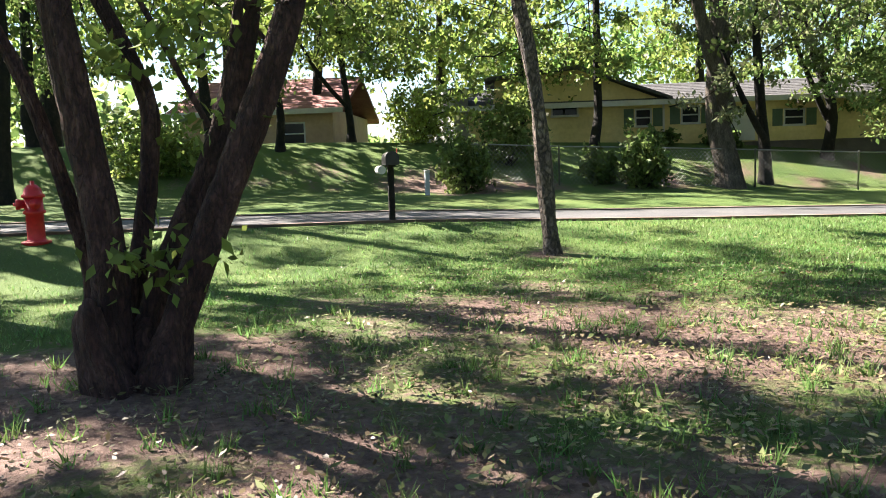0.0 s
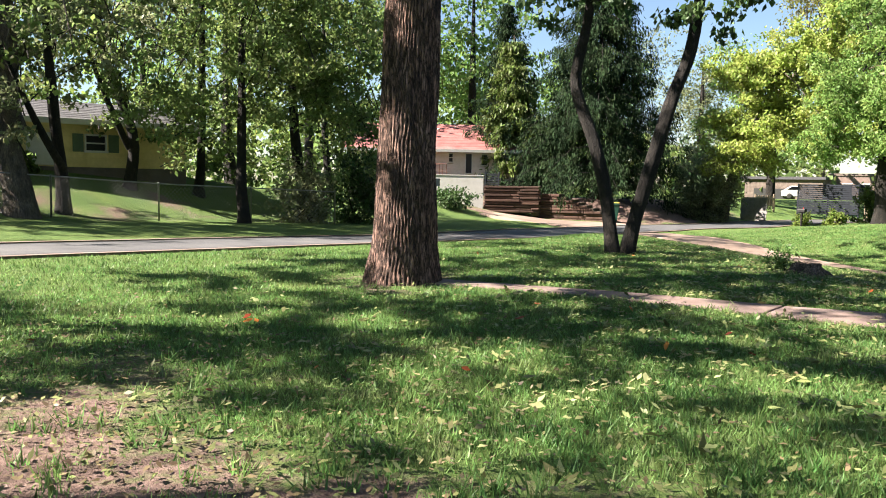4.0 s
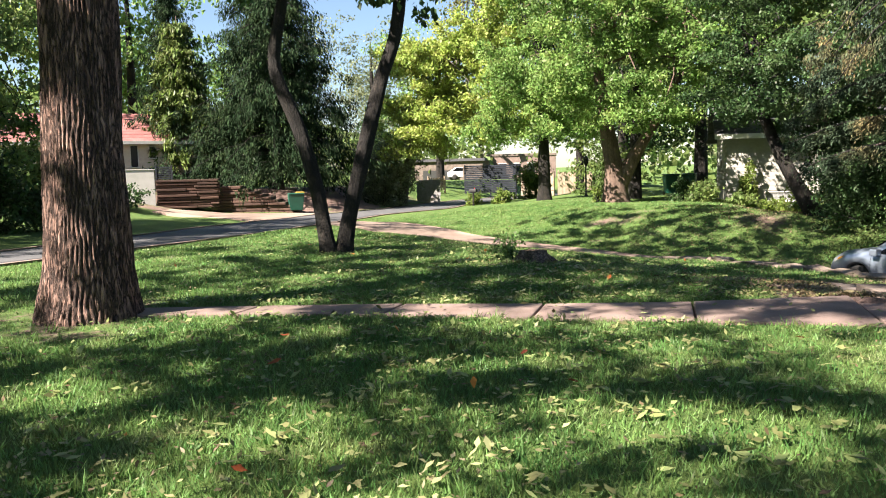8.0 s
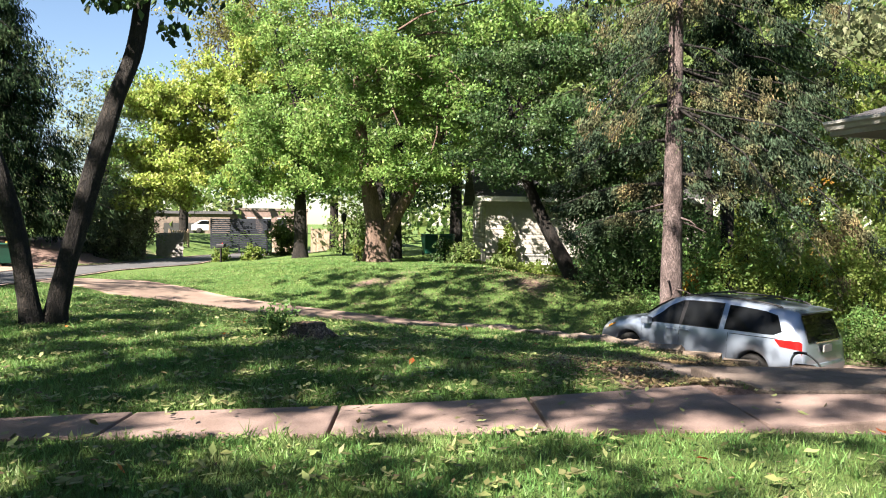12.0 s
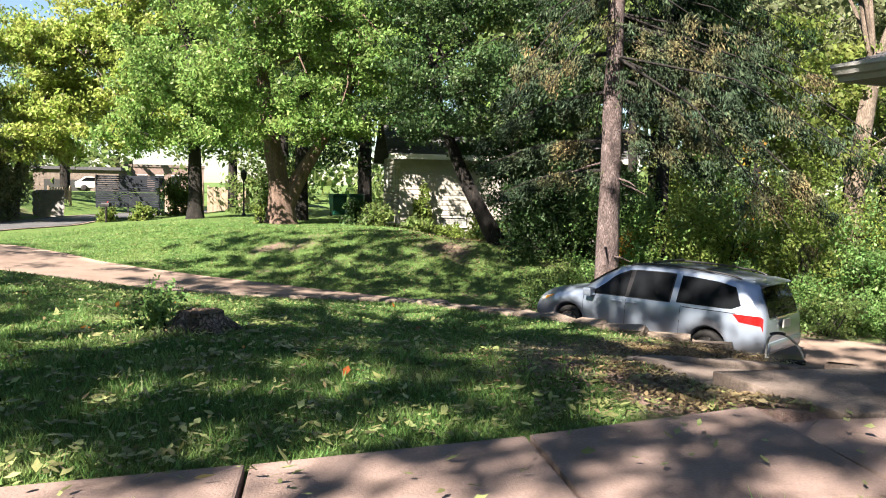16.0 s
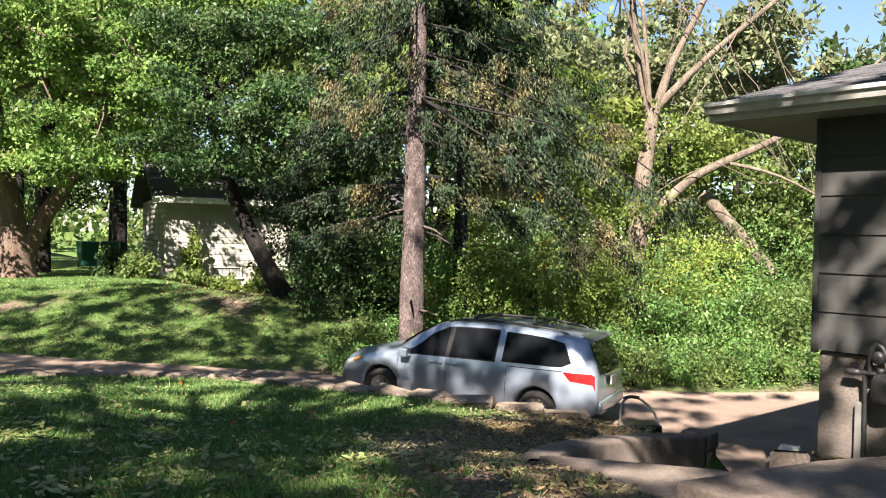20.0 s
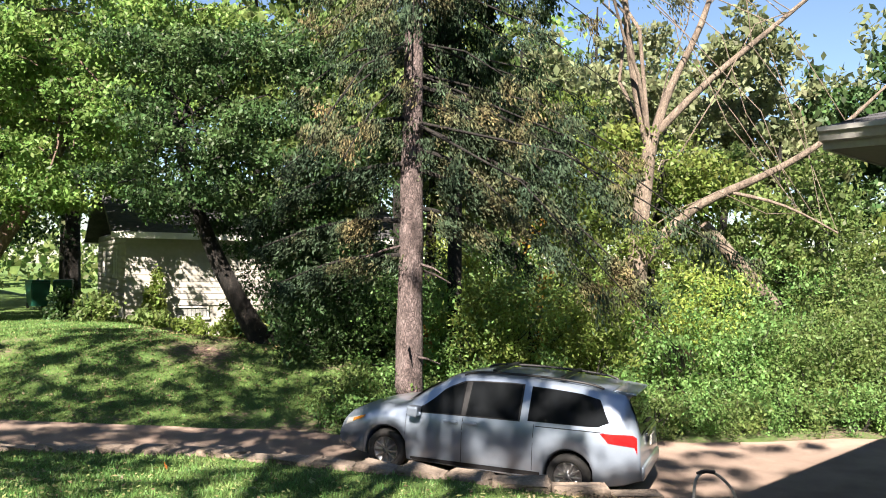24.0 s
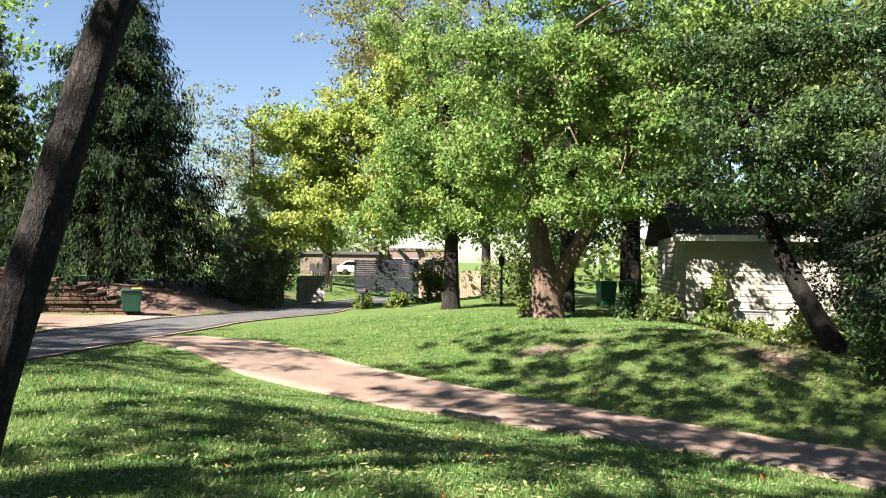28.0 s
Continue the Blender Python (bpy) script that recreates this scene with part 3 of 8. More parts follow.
def ground():
    xs = np.concatenate([np.linspace(-1500, -200, 6), np.linspace(-180, -36, 14), np.arange(-34, -13, 0.8), np.arange(-13, -3, 0.2), np.arange(-3, 11, 0.12), np.arange(11, 16, 0.2), np.linspace(16, 40, 28), np.linspace(50, 200, 10), np.linspace(300, 1500, 6)])
    ys = np.concatenate([np.linspace(-1500, -200, 6), np.linspace(-160, -16, 14), np.arange(-14, -9, 0.2), np.arange(-9, 12, 0.12), np.arange(12, 27, 0.2), np.linspace(27, 70, 50), np.linspace(75, 200, 12), np.linspace(300, 1500, 6)])
    gx, gy = np.meshgrid(xs, ys)
    z = ground_height(gx, gy)
    under = (gx > -1.9) & (gx < 5.9) & (gy > walk_near(gx) + 0.04) & (gy < walk_far(gx) - 0.04)
    under_slab = (gx > 5.86) & (gx < 9.9) & (gy > 3.46 + 0.17 * (gx - 5.9)) & (gy < 4.52) | (gx > 6.46) & (gx < 9.8) & (gy > 4.4) & (gy < 5.5)
    z = z - 0.15 * (under | under_slab)
    w = len(xs)
    j, i = np.meshgrid(np.arange(len(ys) - 1), np.arange(w - 1), indexing="ij")
    quads = np.stack([j * w + i, j * w + i + 1, (j + 1) * w + i + 1, (j + 1) * w + i], -1).reshape(-1, 4)
    me = mesh_of("ground", np.stack([gx, gy, z], -1), quads, LAWN, True)
    layer = me.attributes.new("bare", "FLOAT", "POINT")
    layer.data.foreach_set("value", bareness(gx, gy).astype(np.float32).ravel())
    return tagged(part("ground", me), "uneven lawn with worn earth and scattered leaves", "lawn", kind="structure")


ground()


def sheet(name, near, far, steps, mat, lift, thick):
    """A paved sheet between two edges, following the land, with sides that go down into it."""
    k = np.linspace(0, 1, steps)[None, :, None]
    near, far = np.asarray(near)[:, None], np.asarray(far)[:, None]
    p = near + (far - near) * k
    z = ground_height(p[..., 0], p[..., 1]) + lift
    top = np.concatenate([p, z[..., None]], -1)
    low = top.copy()
    low[..., 2] -= thick
    m = len(near)
    j, i = np.meshgrid(np.arange(m - 1), np.arange(steps - 1), indexing="ij")
    quads = [np.stack([j * steps + i, j * steps + i + 1, (j + 1) * steps + i + 1, (j + 1) * steps + i], -1).reshape(-1, 4)]
    total = m * steps
    for col in (0, steps - 1):
        a = np.arange(m - 1) * steps + col
        quads.append(np.stack([a, a + steps, a + steps + total, a + total], -1))
    for row in (0, m - 1):
        a = row * steps + np.arange(steps - 1)
        quads.append(np.stack([a, a + 1, a + 1 + total, a + total], -1))
    return mesh_of(name, np.concatenate([top.reshape(-1, 3), low.reshape(-1, 3)]), np.concatenate(quads), mat, True)


def ragged(values, size, seed):
    local = np.random.default_rng(seed)
    v = local.normal(size=len(values))
    for _ in range(2):
        v = (np.roll(v, 1) + v + np.roll(v, -1)) / 2.2
    return np.asarray(values) + size * v


street_y = np.concatenate([np.linspace(-200, -20, 40), np.arange(-19.5, 75, 0.5)])
street_near = np.stack([ragged(road_near(street_y), 0.035, 1), street_y], -1)
street_far = np.stack([ragged(road_near(street_y) - 2.7 - 1.4 * smooth((street_y - 10) / 16), 0.05, 2), street_y], -1)
road = tagged(part("road", sheet("road", street_near, street_far, 9, ASPHALT, 0.03, 0.2)), "worn grey asphalt street with pale edges", "road", kind="structure")
for edge, out in ((street_near, 0.06), (street_far, -0.3)):
    gutter = sheet("kerb", edge + (out, 0), edge + (out + 0.15, 0), 2, CONCRETE, 0.045, 0.2)
    tagged(part("kerb", gutter), "low pale concrete kerb strip along the street", "kerb", kind="structure")
drive_s = np.arange(-16, 19.6, 0.4)
drive_a = np.array([drive_point(s, float(drive_near(s)) + 0.12) for s in drive_s])
drive_b = np.array([drive_point(s, float(drive_far(s)) + w) for s, w in zip(drive_s, ragged(np.zeros(len(drive_s)), 0.06, 3))])
tagged(part("driveway", sheet("driveway", drive_a, drive_b, 8, CONCRETE_PINK, 0.03, 0.25)), "pinkish worn concrete driveway sloping to the house", "driveway", kind="structure")
far_drive = np.array(((-11.4, 30.5), (-13.5, 32.0), (-16.0, 33.4), (-19.0, 34.4)))
tagged(part("neighbour_driveway", sheet("neighbour_driveway", far_drive, far_drive + ((0, 8.5), (0, 5.8), (0, 3.6), (0, 2.0)), 6, CONCRETE_PINK, 0.05, 0.25)), "pale concrete driveway apron across the street", "driveway", kind="structure")

front_walk = thing("front_walk", (0, 0, 0), "cracked concrete front walk of separate slabs", "path", kind="structure")


def slab(name, corners, z, thick, parent, mat=CONCRETE, follow=False, bevel=0.018):
    bm = prism([(x, y) for x, y in corners], 2, z - thick, z, bevel)
    for v in bm.verts:
        v.co.z += (gz(v.co.x, v.co.y) if follow else 0.0) + 0.004 * math.sin(7 * v.co.x + 3 * v.co.y)
    return part(name, bm, mat, parent)


joints = (-2.0, -0.32, 1.24, 2.75, 4.31, 5.93)
for a, b in zip(joints, joints[1:]):
    z = 0.022 + 0.004 * rng.normal()
    slab("slab", ((a + 0.012 - 0.04, walk_near(a)), (b - 0.012 - 0.04, walk_near(b)), (b - 0.012 + 0.05, walk_far(b)), (a + 0.012 + 0.05, walk_far(a))), z, 0.14, front_walk, follow=True)
slab("slab", ((5.90, 3.39), (8.0, 3.75), (8.0, 4.42), (6.47, 4.52), (6.0, 4.66)), 0.045, 0.16, front_walk)
slab("slab", ((8.03, 3.8), (10.0, 4.0), (10.0, 4.3), (8.03, 4.4)), 0.05, 0.16, front_walk)
slab("slab", ((6.36, 5.82), (6.50, 4.56), (8.02, 4.46), (8.02, 5.60), (7.55, 5.70)), 0.065, 0.26, front_walk, CONCRETE_OLD)
slab("slab", ((8.05, 4.44), (9.9, 4.34), (9.9, 5.35), (8.05, 5.60)), 0.06, 0.26, front_walk, CONCRETE_OLD)
slab("slab", ((6.36, 7.13), (6.37, 5.87), (7.45, 5.75), (7.26, 6.28), (6.52, 7.04)), -0.10, 0.3, front_walk, CONCRETE_OLD)
for k in range(6):
    x, y = 6.98 + 0.33 * k, 6.78 + 0.26 * k
    slab("step", ((x - 0.35, y + 0.42), (x + 0.38, y - 0.55), (x + 0.72, y - 0.29), (x - 0.01, y + 0.68)), -0.31 - 0.2 * k, 0.3, front_walk, CONCRETE_OLD)


def stone_mesh(seed, lx, ly, lz):
    local = np.random.default_rng(seed)
    bm = block(-lx / 2, lx / 2, -ly / 2, ly / 2, -lz, 0, 0.045)
    for v in bm.verts:
        v.co += Vector(local.normal(size=3) * 0.014)
    me = bpy.data.meshes.new("stone")
    bm.to_mesh(me)
    bm.free()
    me.materials.append(STONE)
    return me


retaining_wall = thing("retaining_wall", (0, 0, 0), "dry-laid buff stone retaining wall beside the driveway", "wall", kind="structure")
stones = [stone_mesh(k, 0.50 + 0.05 * (k % 3), 0.34, 0.20) for k in range(6)]
for course in range(5):
    s = -5.0 + 0.27 * (course % 2)
    while s < 7.5:
        n = float(drive_near(s)) + 0.02 + 0.03 * course
        x, y = drive_point(s, n)
        inner = drive_point(s, n - 0.5)
        top = gz(*inner) + 0.045 - 0.205 * course
        if top > float(drive_height(s)) + 0.02:
            ahead = drive_point(s + 0.3, float(drive_near(s + 0.3)) + 0.02)
            turn = math.degrees(math.atan2(ahead[1] - y, ahead[0] - x))
            part("stone", stones[int(rng.integers(6))], None, retaining_wall, at=pose(x, y, top + 0.012 * rng.normal(), 2 * rng.normal(), 2 * rng.normal(), turn + 3 * rng.normal()))
        s += 0.535


def swept_wall(name, line, width, depth, parent, mat):
    """A wall with rounded top edges along a smooth line of (x, y, top)."""
    line = np.asarray(line, float)
    t = np.linspace(0, len(line) - 1, 40)
    path = np.stack([np.interp(t, np.arange(len(line)), c) for c in line.T], 1)
    for _ in range(14):
        path[1:-1] = (path[:-2] + 2 * path[1:-1] + path[2:]) / 4
    way = np.gradient(path[:, :2], axis=0)
    way /= np.linalg.norm(way, axis=1, keepdims=True)
    across = np.stack([way[:, 1], -way[:, 0]], 1)
    w, r = width / 2, 0.035
    profile = ((w, -depth), (w, -r), (w - r * 0.4, -r * 0.35), (w - r, 0), (-w + r, 0), (-w + r * 0.4, -r * 0.35), (-w, -r), (-w, -depth))
    local = np.random.default_rng(17)
    verts = np.array([[(p[0] + c[0] * u, p[1] + c[1] * u, p[2] + v + (0.006 * local.normal() if v > -0.1 else 0)) for u, v in profile] for p, c in zip(path, across)])
    k = len(profile)
    m, i = np.meshgrid(np.arange(len(path) - 1), np.arange(k - 1), indexing="ij")
    quads = np.stack([m * k + i, m * k + i + 1, (m + 1) * k + i + 1, (m + 1) * k + i], -1).reshape(-1, 4)
    ends = [(e, e + 1, e + k - 2, e + k - 1) for e in (0, (len(path) - 1) * k)] + [(e + 1, e + 2, e + k - 3, e + k - 2) for e in (0, (len(path) - 1) * k)]
    return part(name, mesh_of(name, verts, np.concatenate([quads, np.array(ends)]), mat, False), parent=parent)


low_wall = thing("low_wall", (0, 0, 0), "weathered low concrete wall curving down beside the steps", "wall", kind="structure")
swept_wall("wall_body", ((6.42, 7.12, -0.13), (6.62, 7.44, -0.18), (7.4, 8.02, -0.33), (8.6, 8.68, -0.55), (9.7, 9.1, -0.74), (10.5, 9.3, -0.86)), 0.30, 1.1, low_wall, CONCRETE_OLD)
part("end_cap", block(-0.13, 0.13, -0.19, 0.19, -0.2, 0.0, 0.03), CONCRETE_OLD, low_wall, "stained end stone", at=pose(10.62, 9.34, -0.84, 0, 0, 16))
part("end_stone", block(-0.12, 0.12, -0.17, 0.17, -0.9, 0.0, 0.025), CONCRETE, low_wall, "paler lower end stone", at=pose(10.62, 9.34, -1.045, 0, 0, 16))
bed_kerb = thing("bed_kerb", (0, 0, 0), "worn concrete kerb holding the leafy bed by the house", "kerb", kind="structure")
swept_wall("kerb_body", ((7.75, 6.05, 0.03), (8.25, 6.42, -0.2), (8.9, 6.95, -0.42), (9.7, 7.55, -0.62), (10.5, 7.98, -0.8)), 0.26, 0.8, bed_kerb, CONCRETE_OLD)

# ---- trees and shrubs ----
def limb_to(start, end, r0, r1, local, sag=0.15, sides=7, steps=5):
    start, end = np.asarray(start, float), np.asarray(end, float)
    t = np.linspace(0, 1, steps)[:, None]
    line = start + (end - start) * t
    bow = np.sin(np.pi * t[:, 0])
    line[:, 2] += sag * np.linalg.norm(end - start) * bow
    line[1:-1] += local.normal(size=(steps - 2, 3)) * 0.045 * np.linalg.norm(end - start)
    return tube(line, np.linspace(r0, r1, steps), sides, 0.08, int(local.integers(999)))


def broadleaf(name, base, stems, blobs, bark, leaf, label, count, per, size, spread_r=0.55, limbs=7, seed=1, droop=0.35, aspect=0.55, twigs=40, sides=14, category="tree", group="", limb_r=0.35, flat=0.6, shell=0.45, furrow=0.0, rough=0.1, subdivide=3, lobes=0):
    """A tree: given stems, limbs that reach into the crown, twigs, and a crown of separate leaves in clumps."""
    local = np.random.default_rng(seed)
    base = np.asarray(base, float)
    if lobes:
        split = []
        for b in blobs:
            split.append((*b[:3], b[3] * 0.62, b[4] * 0.62, b[5] * 0.62))
            for _ in range(lobes):
                d = local.normal(size=3)
                d /= np.linalg.norm(d)
                k = local.uniform(0.28, 0.46)
                split.append((b[0] + d[0] * b[3] * 0.82, b[1] + d[1] * b[4] * 0.82, b[2] + d[2] * b[5] * 0.82, b[3] * k, b[4] * k, b[5] * k * 0.7))
        blobs = split
    tree = thing(name, Vector(base), label, category, group)
    fork, thick = None, 0.1
    for stem in stems:
        pts = np.array([p[:3] for p in stem], float) - base
        r = [p[3] for p in stem]
        v, q = tube(pts, r, sides, rough, seed + 3, furrow, subdivide)
        part("trunk", mesh_of("trunk", v, q, bark, True), parent=tree)
    tops = [(np.array(st[-1][:3]) - base, st[-1][3], np.array(st[max(0, len(st) - 2)][:3]) - base) for st in stems]
    centres = clumps([(b[0] - base[0], b[1] - base[1], b[2] - base[2], *b[3:]) for b in blobs], count, local, shell)
    if limbs:
        chosen = centres[local.choice(len(centres), min(limbs, len(centres)), replace=False)]
        for c in chosen:
            top, r, below = tops[int(local.integers(len(tops)))]
            start = below + (top - below) * local.uniform(0.2, 1.0)
            v, q = limb_to(start, c, r * limb_r * 1.6, 0.02, local)
            part("limb", mesh_of("limb", v, q, bark, True), parent=tree)
    if twigs:
        pieces = []
        for c in centres[local.choice(len(centres), min(twigs, len(centres)), replace=False)]:
            d = local.normal(size=3)
            d[2] = -abs(d[2]) * 0.5
            pieces.append(limb_to(c + d / np.linalg.norm(d) * spread_r * 1.8, c, 0.022, 0.006, local, 0.1, 4, 4))
        v, q = joined(pieces)
        tagged(part("twig", mesh_of("twig", v, q, bark, True), parent=tree), kind="stuff")
    p = np.repeat(centres, per, axis=0)
    off = local.normal(size=p.shape) * spread_r * 0.55
    off[:, 2] *= flat
    v, q = leaves(p + off, size, local, droop, aspect)
    part("crown", mesh_of("crown", v, q, leaf), parent=tree)
    return tree


def conifer(name, x, y, height, radius, bark, needle, label, low=0.15, seed=1, tiers=34, per_tier=11, sprays=26, size=0.28, trunk_r=0.3, droop=0.55, power=0.9, side=(0, 0), ragged_r=0.25, group="", inner=0.2, tufts=5, tuft=0.4, slim=0.22, low_boughs=()):
    """A conifer: a straight trunk, drooping boughs in whorls, and hanging sprays of needles."""
    local = np.random.default_rng(seed)
    z0 = gz(x, y)
    tree = thing(name, (x, y, z0), label, "conifer", group)
    v, q = tube([(0, 0, -0.15), (0, 0, 0.25), (0.02, 0.01, height * 0.4), (0, 0.02, height)], (trunk_r * 1.25, trunk_r, trunk_r * 0.7, 0.02), 16, 0.07, seed, 0.0, 6)
    part("trunk", mesh_of("trunk", v, q, bark, True), parent=tree)
    boughs, spots, ways = [], [], []
    for h, dx, dy, dz, lift in low_boughs:
        start, end = np.array((0, 0, h)), np.array((dx, dy, h + dz))
        line = [start + (end - start) * t + np.array((0, 0, lift * math.sin(math.pi * t))) for t in np.linspace(0, 1, 7)]
        boughs.append(tube(line, np.linspace(0.055, 0.008, 7), 6, 0.1, seed))
        out = np.array((dx, dy, 0.0)) / math.hypot(dx, dy)
        across = np.cross(out, (0, 0, 1.0))
        for t in local.uniform(0.16, 1.0, int(9 * math.hypot(dx, dy))):
            u = t * 6 * 0.9999
            c = line[int(u)] + (line[int(u) + 1] - line[int(u)]) * (u % 1)
            reach = local.normal() * 0.34 * (1.25 - t)
            c = c + across * reach + np.array((0, 0, -0.25 * abs(reach)))
            hang = np.abs(local.normal(size=sprays)) * tuft * 1.2 - 0.04
            flat = local.normal(size=(sprays, 2)) * tuft * 0.6
            spots.append(c + np.column_stack([flat, -hang]))
            ways.append(out * 0.6 + across * np.sign(reach) * 0.5 + np.array((0, 0, -0.35)) + local.normal(size=(sprays, 3)) * 0.45)
    for k in range(8 if low_boughs else 0):
        a, h = local.uniform(0, 6.28), local.uniform(1.2, 4.6)
        way = np.array((math.cos(a), math.sin(a), local.uniform(-0.35, 0.1)))
        v, q = tube([way * trunk_r * 0.6 + (0, 0, h), way * (trunk_r + 0.25) + (0, 0, h), way * (trunk_r + local.uniform(0.35, 0.9)) + (0, 0, h - 0.06)], (0.03, 0.022, 0.008), 6, 0.15, k)
        part("dead_stub", mesh_of("dead_stub", v, q, BARK_CONIFER, True), parent=tree)
    for k in range(tiers):
        h = low + (1 - low) * (k + local.uniform(-0.4, 0.4)) / tiers
        reach = radius * (1 - h) ** power / (1 - low) ** power + 0.25
        for a in local.uniform(0, 2 * np.pi, per_tier):
            r = reach * local.uniform(1 - ragged_r * 2, 1 + ragged_r * 0.6)
            out = np.array((math.cos(a), math.sin(a), 0.0))
            start = np.array((0, 0, h * height))
            end = start + out * r + np.array((side[0] * r / radius, side[1] * r / radius, -droop * r * local.uniform(0.5, 1.1)))
            mid = (start + end) / 2 + np.array((0, 0, 0.1 * r))
            boughs.append(tube([start, mid, end], (0.035 * (1.2 - h) + 0.008, 0.018, 0.006), 4, 0, 1))
            for t in local.uniform(inner, 1.0, max(2, int(tufts * r / radius + 0.5))):
                c = start + (mid - start) * t * 2 if t < 0.5 else mid + (end - mid) * (t * 2 - 1)
                c = c + np.cross(out, (0, 0, 1)) * local.normal() * 0.14 * r * (1.15 - t)
                hang = np.abs(local.normal(size=sprays)) * tuft * 1.1
                flat = local.normal(size=(sprays, 2)) * tuft * 0.55 * (1 - 0.35 * np.minimum(hang / tuft, 1.5))[:, None]
                spots.append(c + np.column_stack([flat, -hang]) + out * (local.normal(size=sprays) * tuft * 0.5)[:, None])
                ways.append(out * 0.45 + np.array((0, 0, -0.8)) + local.normal(size=(sprays, 3)) * 0.3)
    v, q = joined(boughs)
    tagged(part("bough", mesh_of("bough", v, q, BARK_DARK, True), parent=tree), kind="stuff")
    spots, ways = np.concatenate(spots), np.concatenate(ways)
    v, q = leaves(spots, size, local, droop, slim, ways)
    part("crown", mesh_of("crown", v, q, needle), parent=tree)
    return tree


def shrub(name, x, y, rx, ry, h, leaf, label, count=60, per=26, size=0.13, seed=1, group="", lift=0.0, category="shrub"):
    local = np.random.default_rng(seed)
    z = gz(x, y)
    bush = thing(name, (x, y, z), label, category, group)
    c = clumps([(0, 0, h * 0.42 + lift, rx, ry, h * 0.6)], count, local, 0.5)
    c[:, 2] = np.maximum(c[:, 2], 0.06)
    pieces = [limb_to((0.1 * math.cos(a), 0.1 * math.sin(a), -0.05), c[int(local.integers(len(c)))], 0.025, 0.006, local, 0.05, 4, 4) for a in np.linspace(0, 6, 9)]
    v, q = joined(pieces)
    tagged(part("stem", mesh_of("stem", v, q, BARK_DARK, True), parent=bush), kind="stuff")
    p = np.repeat(c, per, axis=0) + local.normal(size=(len(c) * per, 3)) * (0.13 * min(rx, 1.4), 0.13 * min(ry, 1.4), 0.10 * min(h, 1.6))
    p[:, 2] = np.maximum(p[:, 2], 0.02)
    v, q = leaves(p, size, local, 0.2, 0.55)
    part("foliage", mesh_of("foliage", v, q, leaf), parent=bush)
    return bush


# the large tree beside the front walk, deeply furrowed bark
# its high, far-flung crown blobs are added above the view to cast dapples
zo = gz(-1.94, 3.4)
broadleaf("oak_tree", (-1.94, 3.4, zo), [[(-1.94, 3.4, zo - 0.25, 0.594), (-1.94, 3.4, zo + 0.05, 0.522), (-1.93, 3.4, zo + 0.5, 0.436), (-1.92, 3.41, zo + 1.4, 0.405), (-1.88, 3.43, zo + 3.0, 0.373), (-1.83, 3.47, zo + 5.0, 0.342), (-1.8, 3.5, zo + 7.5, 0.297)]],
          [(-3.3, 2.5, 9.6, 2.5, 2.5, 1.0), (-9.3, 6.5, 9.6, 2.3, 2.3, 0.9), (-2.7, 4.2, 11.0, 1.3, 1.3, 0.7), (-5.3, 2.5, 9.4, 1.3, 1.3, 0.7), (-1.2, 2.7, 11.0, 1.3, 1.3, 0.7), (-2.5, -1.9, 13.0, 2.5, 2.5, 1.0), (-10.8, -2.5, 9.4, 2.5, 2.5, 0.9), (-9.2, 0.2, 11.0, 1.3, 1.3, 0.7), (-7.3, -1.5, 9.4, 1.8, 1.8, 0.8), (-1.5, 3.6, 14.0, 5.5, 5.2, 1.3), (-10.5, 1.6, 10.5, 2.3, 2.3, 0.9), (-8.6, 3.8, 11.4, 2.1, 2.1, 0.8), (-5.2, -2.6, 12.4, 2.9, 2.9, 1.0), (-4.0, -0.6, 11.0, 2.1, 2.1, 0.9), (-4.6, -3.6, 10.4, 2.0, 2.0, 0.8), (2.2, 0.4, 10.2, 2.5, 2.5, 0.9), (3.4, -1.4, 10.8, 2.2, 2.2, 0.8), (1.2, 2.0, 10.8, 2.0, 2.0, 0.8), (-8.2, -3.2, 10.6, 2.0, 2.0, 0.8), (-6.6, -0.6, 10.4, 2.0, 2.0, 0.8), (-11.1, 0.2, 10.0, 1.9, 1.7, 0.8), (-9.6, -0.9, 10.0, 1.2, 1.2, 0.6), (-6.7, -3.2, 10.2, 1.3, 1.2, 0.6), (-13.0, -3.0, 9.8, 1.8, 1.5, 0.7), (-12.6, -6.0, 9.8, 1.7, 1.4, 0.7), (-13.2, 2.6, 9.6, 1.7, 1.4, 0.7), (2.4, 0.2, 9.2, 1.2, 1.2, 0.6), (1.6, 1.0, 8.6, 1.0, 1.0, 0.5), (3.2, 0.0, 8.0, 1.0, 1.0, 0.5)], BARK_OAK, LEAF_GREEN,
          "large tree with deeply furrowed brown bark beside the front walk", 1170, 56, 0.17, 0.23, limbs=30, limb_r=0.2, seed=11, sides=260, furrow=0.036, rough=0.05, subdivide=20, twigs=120)
